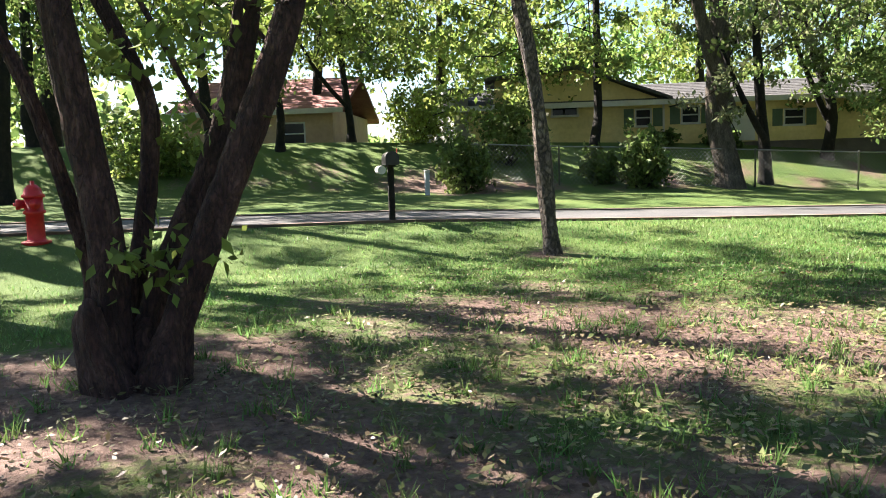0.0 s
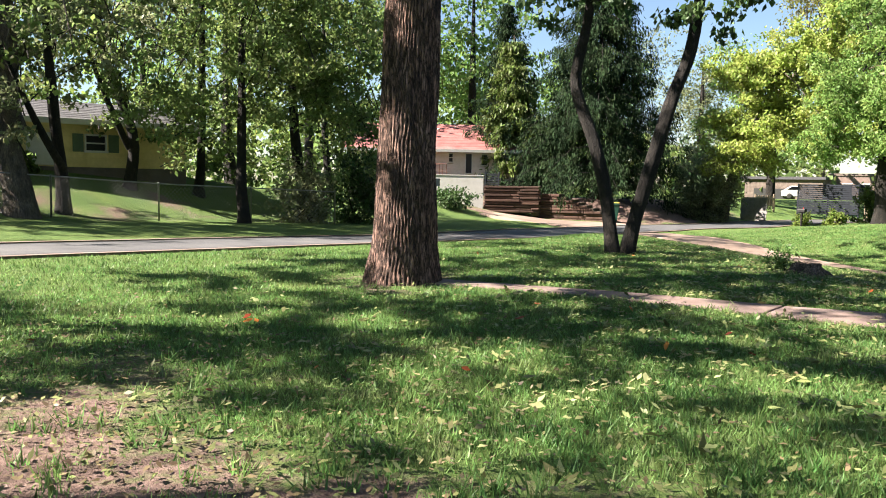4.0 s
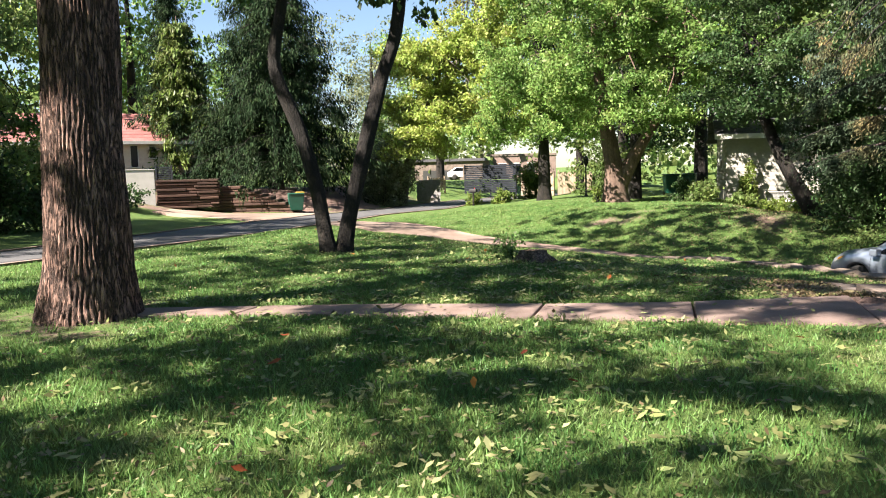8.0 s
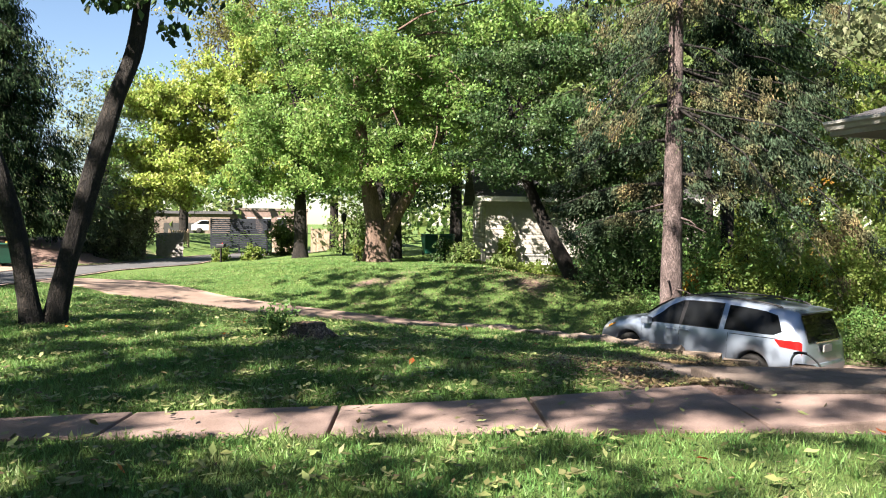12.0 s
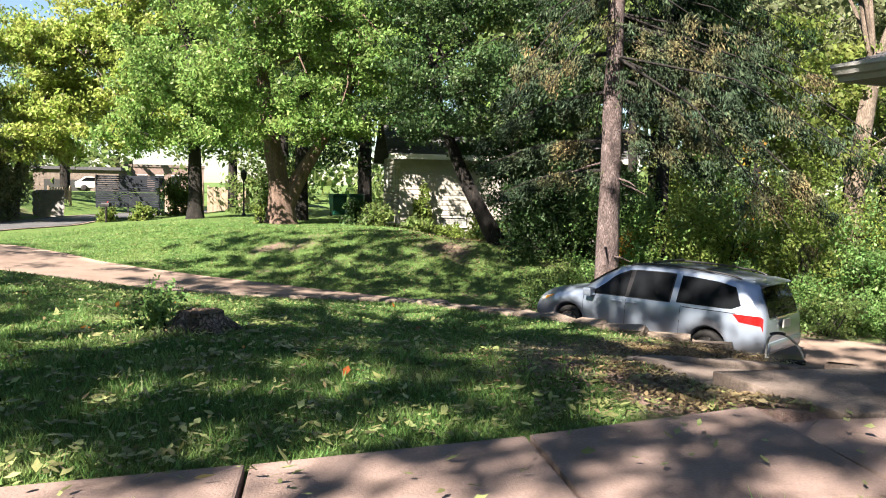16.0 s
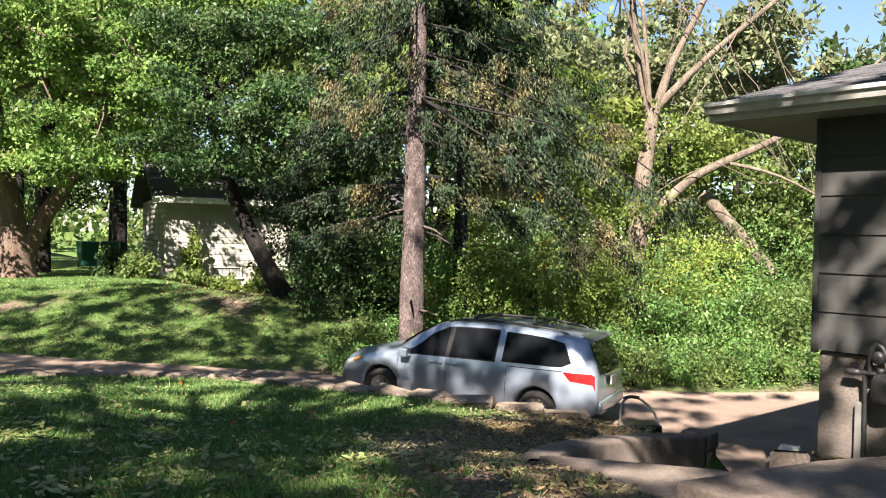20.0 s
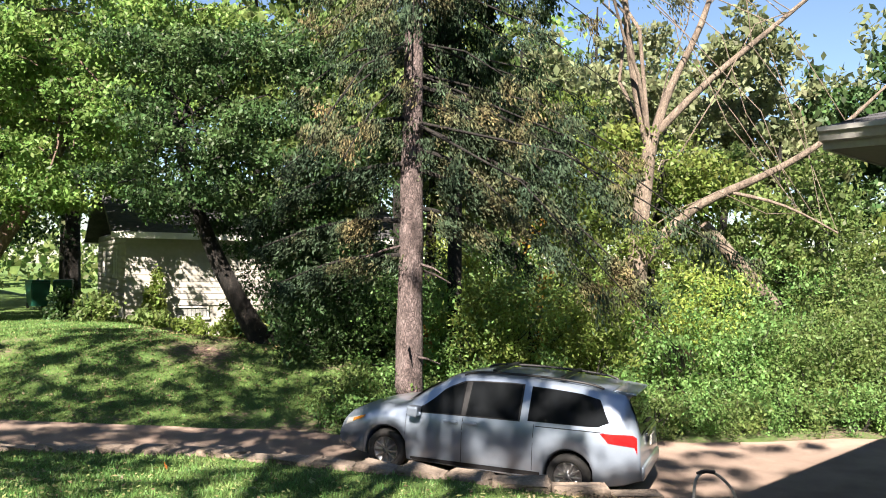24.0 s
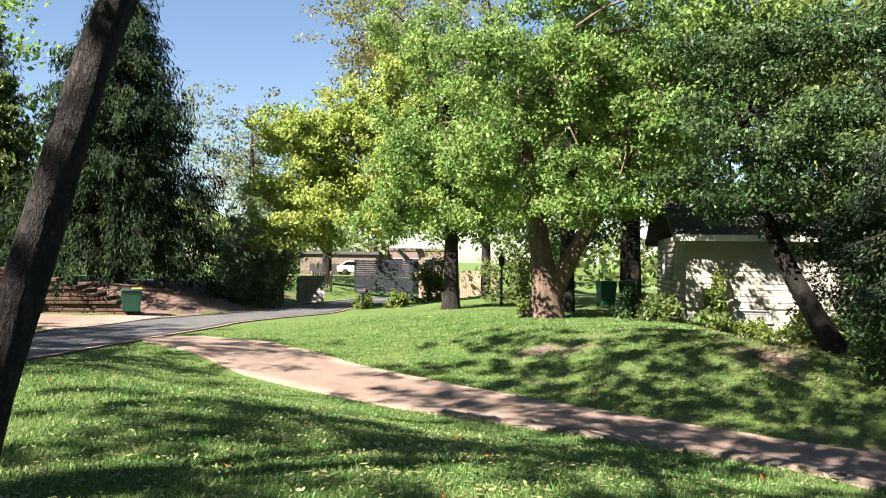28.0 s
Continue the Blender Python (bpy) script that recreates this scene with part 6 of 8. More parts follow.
def white_house():
    h = thing("white_house", pose(8.95, 31.24, 0, 0, 0, -6.0), "white-sided single-storey house behind the trees", "house")
    length, depth, zf, ze = 9.5, 8.5, 0.33, 2.75
    hole = (1.52, 2.62, -0.12, 0.30)
    for a, b in spans(0.02, length, -0.2, 0.2, (hole,)):
        part("foundation", block(a, b, 0.02, 0.3, -1.6, zf), WHITE_SIDING, h)
    part("foundation", block(hole[0], hole[1], 0.02, 0.3, -1.6, hole[2]), WHITE_SIDING, h)
    part("foundation", block(0.0, length, 0.3, depth, -1.6, zf - 0.01), WHITE_SIDING, h)
    w = window(h, *hole, WHITE_PAINT, 0.05, 0, name="basement_window")
    for k in range(8):
        for row in range(3):
            x, z = hole[0] + 0.06 + (hole[1] - hole[0] - 0.12) * k / 8, hole[2] + 0.055 + (hole[3] - hole[2] - 0.11) * row / 3
            part("glass_block", block(x + 0.004, x + 0.116, 0.012, 0.034, z + 0.004, z + 0.099, 0.006), GLASS_BLOCK, w)
    up = (5.6, 6.9, 1.1, 2.4)
    part("wall_core", block(0.03, length - 0.03, 0.12, depth - 0.03, zf, ze), WHITE_SIDING, h)
    siding(h, 0.0, length, zf, ze, 0.2, (up,), WHITE_SIDING)
    window(h, *up, WHITE_PAINT)
    end = new("end_wall")
    end.parent, end.matrix_basis = h, pose(0, depth, 0, 0, 0, -90)
    siding(end, 0.0, depth, zf, ze, 0.2, ((2.0, 3.0, 1.2, 2.3), (5.5, 6.4, 1.2, 2.3)), WHITE_SIDING, single=False)
    window(end, 2.0, 3.0, 1.2, 2.3, WHITE_PAINT)
    window(end, 5.5, 6.4, 1.2, 2.3, WHITE_PAINT)
    gable_roof(h, 0, length, 0, depth, ze, 1.9, 0.5, SHINGLE, 12)


white_house()


def yellow_house():
    h = thing("yellow_house", pose(-26.0, -1.0, 0, 0, 0, 74.8), "yellow-sided ranch house with green shutters across the street", "house")
    z0, zf, ze = 0.4, 1.75, 3.4
    holes = [(4.75, 5.8, 2.95, 3.4), (7.95, 8.6, 2.45, 3.15), (9.7, 10.42, 2.5, 3.2), (11.6, 12.5, 1.8, 2.95), (13.55, 14.35, 2.3, 2.95)]
    part("foundation", block(1.0, 17.4, 0.03, 7.5, z0, zf), FOUNDATION, h)
    part("wall_core", block(1.03, 17.37, 0.12, 7.5, zf, ze), BEIGE_SIDING, h)
    siding(h, 1.0, 17.4, zf, ze, 0.18, holes, BEIGE_SIDING)
    for k, (a, b, c, d) in enumerate(holes):
        if k == 3:
            part("door", block(a, b, 0.0, 0.06, c, d, 0.01), WHITE_PAINT, h, "pale front door")
        else:
            window(h, a, b, c, d, WHITE_PAINT, 0.06, 0 if k == 0 else 1, SHUTTER if k in (1, 2, 4) else None)
    part("downspout", block(9.0, 9.07, -0.09, -0.024, zf, ze - 0.02, 0.01), WHITE_PAINT, h)
    end = new("end_wall")
    end.parent, end.matrix_basis = h, pose(1.0, 7.5, 0, 0, 0, -90)
    siding(end, 0, 7.5, zf, ze, 0.18, (), WHITE_SIDING, single=False)
    gable_roof(h, 1.0, 17.4, 0, 7.5, ze, 0.85, 0.45, SHINGLE, 10)
    gable = [(2.5, ze - 0.02), (9.0, ze - 0.02), (8.9, ze + 0.1), (5.75, 4.72), (2.6, 4.4)]
    part("gable", prism(gable, 1, -0.06, -0.03), BEIGE_SIDING, h)
    part("gable_roof", prism([(2.2, 4.38), (5.75, 4.72), (9.3, 3.42), (9.3, 3.54), (5.75, 4.85), (2.2, 4.5)], 1, -0.5, 3.5), SHINGLE, h)


yellow_house()


def white_wing():
    """A white-sided wing whose end wall faces the sun, beside the yellow house."""
    h = thing("white_wing", pose(-30.0, -0.62, 0, 0, 0, 5.7), "white-sided garage wing in full sun beside the yellow house", "garage")
    siding(h, 0.0, 4.7, 1.3, 4.0, 0.2, (), WHITE_PAINT)
    part("wall_core", block(0.02, 4.68, 0.03, 0.6, 0.6, 4.0), WHITE_SIDING, h)
    part("roof", block(-0.25, 4.95, -0.3, 0.9, 4.0, 4.14, 0.02), SHINGLE, h)
    part("fascia", block(-0.25, 4.95, -0.33, -0.3, 3.96, 4.14), WHITE_PAINT, h)


white_wing()


def peach_house():
    h = thing("peach_house", pose(-28.2, -10.5, 0, 0, 0, 74.8), "peach-sided gabled house across the street", "house")
    ze = 3.6
    part("foundation", block(0, 6.0, 0.03, 9, 0.4, 1.7), FOUNDATION, h)
    part("wall_core", block(0.03, 5.97, 0.12, 9, 1.7, ze), PEACH_SIDING, h)
    holes = ((1.0, 2.1, 2.2, 3.1), (3.8, 4.9, 2.2, 3.1))
    siding(h, 0, 6.0, 1.7, ze, 0.18, holes, PEACH_SIDING)
    for hole in holes:
        window(h, *hole, WHITE_PAINT, 0.06, 1)
    gable_roof(h, 0, 6.0, 0, 9, ze, 1.5, 0.5, SHINGLE_RED, 8)


peach_house()


def red_roofed_house():
    h = thing("red_roofed_house", pose(-28.4, 38.8, 0, 0, 0, 35.9), "pink-sided house with a red roof across the street", "house")
    zf, ze = 1.9, 3.75
    part("foundation", block(-3, 9.5, 0.03, 8, -0.2, zf), WHITE_SIDING, h)
    part("wall_core", block(-2.97, 9.47, 0.12, 8, zf, ze), PINK_SIDING, h)
    holes = [(0.5, 1.05, 1.95, 3.5), (2.3, 2.85, 2.65, 3.5), (3.75, 4.1, 2.8, 3.45), (4.9, 5.4, 2.05, 3.45), (6.0, 6.45, 2.6, 3.4), (7.1, 7.5, 2.5, 2.95)]
    siding(h, -3, 9.5, zf, ze, 0.2, holes, PINK_SIDING)
    for k, (a, b, c, d) in enumerate(holes):
        window(h, a, b, c, d, WHITE_PAINT, 0.05, 0 if k in (0, 3) else 1, None, "glass_door" if k in (0, 3) else "window")
    gable_roof(h, -3, 9.5, 0, 8, ze, 1.75, 0.5, SHINGLE_RED, 9)
    for x, y, z in ((3.2, 2.6, 4.9), (4.4, 3.2, 5.1), (2.2, 1.8, 4.6)):
        part("vent_pipe", lathe([(0.07, 0.0), (0.07, 0.45), (0.11, 0.46), (0.11, 0.55)], 10), WHITE_PAINT, h, at=Matrix.Translation((x, y, z - 0.2)))
    deck = part("deck", block(-0.5, 3.6, -1.6, -0.03, 1.7, 1.85, 0.01), PORCH_RED, h, "reddish wooden deck")
    for k in range(18):
        x = -0.45 + 4.0 * k / 17
        part("baluster", block(x - 0.02, x + 0.02, -1.58, -1.54, 1.85, 2.62), PORCH_RED, deck)
    part("handrail", block(-0.5, 3.6, -1.62, -1.52, 2.62, 2.68, 0.01), PORCH_RED, deck)
    for x in (-0.4, 1.6, 3.5):
        part("deck_post", block(x - 0.06, x + 0.06, -1.6, -1.48, -0.2, 1.7), PORCH_RED, deck)


red_roofed_house()


def terraces():
    """Timber terraces and a white wall below the red-roofed house."""
    w = thing("white_wall", (0, 0, 0), "plain white-painted retaining wall below the house", "wall")
    d = Vector((1.84, 1.11, 0)).normalized()
    turn = math.degrees(math.atan2(d.y, d.x))
    w.matrix_basis = pose(-21.76, 35.36, 0, 0, 0, turn)
    part("wall_slab", block(-1.2, 2.15, 0, 0.25, -0.9, 1.85, 0.02), WHITE_PAINT, w)
    part("coping", block(-1.22, 2.17, -0.03, 0.28, 1.85, 1.90, 0.01), WHITE_PAINT, w)
    local = np.random.default_rng(5)

    def stack(name, x, y, turn, length, z0, rows, fall, label, full=0, fill=1.2):
        """Courses of split timbers before an earth fill; above the first full courses each is shorter."""
        s = thing(name, pose(x, y, 0, 0, 0, turn), label, "retaining wall", "timber terraces")
        for r in range(rows):
            k, b = 0.0, length - fall * max(0, r - full)
            z = z0 + 0.16 * r
            part("earth_fill", block(0.05, b - 0.06, 0.17, fill, z - 0.01, z + 0.15), SOIL, s)
            while k < b - 0.3:
                e = min(b, k + float(local.uniform(1.1, 2.4)))
                out = 0.04 * local.normal()
                part("timber", block(k + 0.012, e - 0.012, out, 0.24 + out, z + 0.012 * local.uniform(), z + 0.132 + 0.016 * local.uniform(), 0.03), TIMBER, s)
                k = e
        return s

    stack("timber_wall", -19.9, 36.5, 28.2, 3.3, -0.3, 10, 0.0, "stacked old timber wall, red-brown and weathered")
    stack("timber_wall", -16.98, 38.1, 112.0, 2.2, -0.45, 11, 0.1, "short return of the stacked timber wall", fill=0.5)
    stack("timber_wall", -17.6, 38.4, 9.0, 4.6, -0.9, 11, 0.42, "stepped timber wall falling towards the street", full=3, fill=1.6)
    lattice = thing("lattice_panel", pose(-20.1, 36.95, 0, 0, 0, 28), "small louvred wooden panel above the timber wall", "panel")
    for k in range(7):
        part("slat", block(0, 0.85, 0, 0.03, 1.35 + 0.1 * k, 1.41 + 0.1 * k, 0.005), FENCE_BLUE, lattice)
    for x in (0.0, 0.82):
        part("post", block(x - 0.03, x + 0.05, -0.02, 0.05, 1.2, 2.08, 0.006), FENCE_BLUE, lattice)


terraces()

# ---- the parked minivan ----
def car_top(x):
    return np.interp(x, (-2.54, -2.50, -2.40, -2.26, -2.0, -1.2, -0.5, 0.2, 0.55, 0.9, 1.3, 1.45, 1.8, 2.15, 2.38, 2.50, 2.54), (0.62, 0.98, 1.27, 1.555, 1.62, 1.67, 1.685, 1.65, 1.585, 1.39, 1.11, 1.065, 1.02, 0.95, 0.84, 0.70, 0.58))


def car_bottom(x):
    x = np.asarray(x, float)
    z = np.interp(x, (-2.54, -2.3, -1.9, 1.9, 2.35, 2.54), (0.40, 0.30, 0.22, 0.22, 0.24, 0.32))
    for c in (1.55, -1.48):
        d = np.abs(x - c)
        z = np.where(d < 0.385, np.maximum(z, 0.32 + np.sqrt(np.maximum(0.385 ** 2 - d ** 2, 0))), z)
    return z


def car_width(x):
    return 0.985 * (1 - 0.30 * smooth((np.asarray(x, float) - 1.75) / 0.85) ** 1.4) * (1 - 0.10 * smooth((-1.9 - np.asarray(x, float)) / 0.64))


def car_belt(x):
    return np.minimum(np.interp(x, (-2.54, -2.0, 1.0, 1.4, 2.54), (1.06, 1.08, 0.99, 0.97, 0.7)), car_top(x) - 0.07)


def car_section(x):
    """Half of a cross section, from the sill up to the roof's middle: (y, z)."""
    w, zb, zt, belt = float(car_width(x)), float(car_bottom(x)), float(car_top(x)), float(car_belt(x))
    roof = w * float(np.interp(zt - belt, (0.07, 0.2, 0.7), (0.86, 0.80, 0.70)))
    edge = zt - min(0.085, (zt - belt) * 0.5)
    mid = max(zb + 0.05, min(0.62, belt - 0.08))
    return [(0, zb), (w * 0.88, zb), (w * 0.972, zb + 0.04), (w * 0.995, mid), (w, (mid + belt) / 2), (w * 0.962, belt), (roof, edge), (roof * 0.86, zt - 0.018), (0, zt)]


def car_point(x, v, out=0.006):
    """A point of the side above the belt (v from 0 to 1) or below it (v from -1 to 0)."""
    s = car_section(x)
    if v >= 0:
        a, b = s[5], s[6]
        y, z = a[0] + (b[0] - a[0]) * v, a[1] + (b[1] - a[1]) * v
        n = Vector((0, b[1] - a[1], a[0] - b[0])).normalized()
    else:
        z = s[5][1] + v * 0.85
        ys, zs = [p[0] for p in s[1:6]], [p[1] for p in s[1:6]]
        y, n = float(np.interp(z, zs, ys)), Vector((0, 1, 0))
    return Vector((x, y, z)) + n * out


def minivan():
    cx, cy = drive_point(-2.15, 1.0)
    z = float(drive_height(-2.15)) + 0.03
    car = thing("minivan", pose(cx, cy, z, 0, -2.2, 123.3) @ Matrix.Translation((0.06, 0, 0)) @ Matrix.Diagonal((0.975, 1, 1, 1)), "silver-blue minivan parked on the sloping driveway", "car")
    xs = np.unique(np.concatenate([np.linspace(-2.54, 2.54, 96), (1.55 - 0.385, 1.55 + 0.385, -1.48 - 0.385, -1.48 + 0.385)]))
    rings = []
    for x in xs:
        half = car_section(x)
        rings.append([(x, y, zz) for y, zz in half] + [(x, -y, zz) for y, zz in half[-2:0:-1]])
    v = np.array(rings)
    k = v.shape[1]
    m, i = np.meshgrid(np.arange(len(xs) - 1), np.arange(k), indexing="ij")
    j = (i + 1) % k
    quads = np.stack([m * k + i, (m + 1) * k + i, (m + 1) * k + j, m * k + j], -1).reshape(-1, 4)
    me = mesh_of("body", v, quads, CAR_PAINT, True)
    bm = bmesh.new()
    bm.from_mesh(me)
    bm.verts.ensure_lookup_table()
    for ring in (range(k), range(len(v) * k - k, len(v) * k)):
        bm.faces.new([bm.verts[n] for n in ring])
    bmesh.ops.recalc_face_normals(bm, faces=bm.faces[:])
    bm.to_mesh(me)
    bm.free()
    body = part("body", me, parent=car)

    def patch(name, corners, mat, parent, out=0.006, label="", sides=(1, -1), steps=10):
        """A pane laid on the side of the body: corners (x, v) low and high edges from the front to the back."""
        for side in sides:
            low, high = corners
            t = np.linspace(0, 1, steps)
            a = [(np.interp(t, np.linspace(0, 1, len(c)), [p[0] for p in c]), np.interp(t, np.linspace(0, 1, len(c)), [p[1] for p in c])) for c in (low, high)]
            pts = []
            for row in range(5):
                f = row / 4
                for q in range(steps):
                    p = car_point(float(a[0][0][q] * (1 - f) + a[1][0][q] * f), float(a[0][1][q] * (1 - f) + a[1][1][q] * f), out)
                    pts.append((p.x, side * p.y, p.z))
            mm, ii = np.meshgrid(np.arange(4), np.arange(steps - 1), indexing="ij")
            quads = np.stack([mm * steps + ii, mm * steps + ii + 1, (mm + 1) * steps + ii + 1, (mm + 1) * steps + ii], -1).reshape(-1, 4)
            if side > 0:
                quads = quads[:, ::-1]
            ob = part(name, mesh_of(name, pts, quads, mat, True), parent=parent, label=label)
        return ob

    patch("window_surround", (((1.22, 0.02), (-0.70, 0.02)), ((0.62, 0.80), (0.3, 0.97), (-0.3, 0.97), (-0.70, 0.97))), CAR_TRIM, car, 0.004)
    patch("side_window", (((1.16, 0.06), (0.26, 0.05)), ((0.66, 0.74), (0.26, 0.94))), GLASS_TINT, car, 0.008, "dark side glass")
    patch("side_window", (((0.18, 0.05), (-0.67, 0.05)), ((0.16, 0.94), (-0.67, 0.94))), GLASS_TINT, car, 0.008, "dark tinted side glass")
    patch("side_window", (((-0.82, 0.05), (-1.88, 0.05), (-2.06, 0.22)), ((-0.82, 0.94), (-1.60, 0.94), (-1.88, 0.86))), GLASS_TINT, car, 0.008, "dark tinted quarter glass")
    patch("tail_lamp", (((-2.06, -0.20), (-2.48, -0.22)), ((-1.93, -0.055), (-2.46, -0.02))), LAMP_RED, car, 0.012, "red wrap-round tail lamp")
    patch("head_lamp", (((2.40, -0.14), (1.98, -0.02)), ((2.36, -0.02), (1.90, 0.02))), LAMP_CLEAR, car, 0.010, "clear head lamp")
    patch("turn_signal", (((2.22, -0.08), (1.98, -0.03)), ((2.20, -0.02), (1.92, 0.02))), LAMP_AMBER, car, 0.014, "amber turn signal")
    for x in (1.20, 0.23, -0.92):
        patch("door_seam", (((x, -0.80), (x - 0.008, -0.80)), ((x, -0.01), (x - 0.008, -0.01))), CAR_TRIM, car, 0.003, steps=2)
    patch("slide_rail", (((-0.95, -0.045), (-2.0, -0.05)), ((-0.95, -0.03), (-2.0, -0.035))), CAR_TRIM, car, 0.004)
    patch("fuel_door", (((-1.22, -0.24), (-1.40, -0.24)), ((-1.22, -0.08), (-1.40, -0.08))), CAR_PAINT, car, 0.006, sides=(1,), steps=3)
    patch("sill_trim", (((1.10, -0.88), (-1.05, -0.90)), ((1.10, -0.80), (-1.05, -0.82))), CAR_TRIM, car, 0.004)
    for side in (1, -1):
        for x in (0.42, 0.10):
            p = car_point(x, -0.10, 0.0)
            part("door_handle", block(x - 0.12, x + 0.12, side * p.y - 0.005 if side > 0 else side * p.y - 0.04, side * p.y + 0.04 if side > 0 else side * p.y + 0.005, p.z - 0.018, p.z + 0.022, 0.012), CAR_PAINT, car, "body-coloured door handle")
        p = car_point(1.02, 0.12, 0.0)
        bm = block(0.93, 1.12, p.y + 0.03, p.y + 0.22, p.z - 0.06, p.z + 0.10, 0.035) if side > 0 else block(0.93, 1.12, -p.y - 0.22, -p.y - 0.03, p.z - 0.06, p.z + 0.10, 0.035)
        part("door_mirror", bm, CAR_PAINT, car, "body-coloured door mirror")
        roof_y = side * 0.60
        v, q = tube([(0.35, roof_y, 1.60), (0.25, roof_y, 1.67), (-0.6, roof_y, 1.715), (-1.75, roof_y, 1.68), (-1.9, roof_y, 1.61)], [0.02] * 5, 8, 0, 1, 0, 3)
        part("roof_rail", mesh_of("roof_rail", v, q, BLACK_METAL, True), parent=car)
    for x in (-0.15, -1.25):
        part("crossbar", block(x - 0.04, x + 0.04, -0.6, 0.6, 1.705, 1.735, 0.01), BLACK_METAL, car)
    # windscreen, rear glass, spoiler, bumpers
    def across(name, x0, x1, width, mat, out, label="", steps=8):
        pts = []
        for r in range(steps):
            x = x0 + (x1 - x0) * r / (steps - 1)
            s = car_section(x)
            for c in range(7):
                y = (c / 3 - 1) * s[7][0] * width
                zz = float(np.interp(abs(y), (0, s[7][0]), (s[8][1], s[7][1])))
                pts.append((x + out * (1 if x > 0 else -1), y, zz + out))
        mm, ii = np.meshgrid(np.arange(steps - 1), np.arange(6), indexing="ij")
        quads = np.stack([mm * 7 + ii, mm * 7 + ii + 1, (mm + 1) * 7 + ii + 1, (mm + 1) * 7 + ii], -1).reshape(-1, 4)
        part(name, mesh_of(name, pts, quads, mat, True), parent=car, label=label)

    across("windscreen", 1.24, 0.62, 1.10, GLASS_TINT, 0.008, "dark windscreen")
    across("rear_window", -2.485, -2.28, 1.05, GLASS_TINT, 0.010, "dark rear window")
    part("spoiler", prism([(-1.98, 1.585), (-2.06, 1.615), (-2.36, 1.585), (-2.38, 1.56), (-2.2, 1.53)], 1, -0.56, 0.56, 0.012), CAR_PAINT, car)
    part("rear_bumper", block(-2.58, -2.38, -0.80, 0.80, 0.38, 0.60, 0.06), CAR_PAINT, car)
    part("front_bumper", block(2.30, 2.56, -0.66, 0.66, 0.28, 0.56, 0.07), CAR_PAINT, car)
    part("number_plate", block(-2.575, -2.545, -0.17, 0.17, 0.80, 0.95, 0.006), WHITE_PAINT, car)
    part("tail_trim", block(-2.56, -2.52, -0.5, 0.5, 0.99, 1.03, 0.01), CHROME, car)
    part("wiper", block(-2.50, -2.46, -0.25, 0.15, 1.12, 1.14), CAR_TRIM, car)
    # wheels
    tyre_profile = [(0.0, -0.02), (0.225, -0.02), (0.225, -0.10), (0.30, -0.108), (0.325, -0.085), (0.333, 0.0), (0.325, 0.085), (0.30, 0.108), (0.225, 0.10), (0.225, 0.02), (0.0, 0.02)]
    for x in (1.55, -1.48):
        for side in (1, -1):
            wheel = part("wheel", lathe(tyre_profile, 36), RUBBER, car, "black tyre", at=pose(x, side * 0.86, 0.333, 90, 0, 0))
            rim = lathe([(0.225, -0.07), (0.222, 0.06), (0.20, 0.075), (0.19, 0.04), (0.05, 0.03), (0.04, 0.055), (0.0, 0.056)], 30)
            part("rim", rim, ALLOY, wheel, "silver alloy rim", at=pose(0, 0, 0, 180 if side > 0 else 0, 0, 0))
            for a in range(10):
                bm = block(0.05, 0.205, -0.014, 0.014, 0.03, 0.085, 0.006)
                part("spoke", bm, ALLOY, wheel, at=pose(0, 0, 0, 180 if side > 0 else 0, 0, 0) @ pose(0, 0, 0, 0, 0, 36 * a))
        well = prism([(x + 0.40 * math.cos(a), 0.32 + 0.40 * math.sin(a)) for a in np.linspace(0, math.pi, 18)], 1, -0.72, 0.72)
        part("wheel_well", well, CAR_TRIM, car)


minivan()

# ---- smaller things ----
def pipe_part(name, points, r, mat, parent, label="", sides=10, subdivide=4):
    v, q = tube(points, [r] * len(points) if not hasattr(r, "__len__") else r, sides, 0, 1, 0, subdivide)
    return part(name, mesh_of(name, v, q, mat, True), parent=parent, label=label)


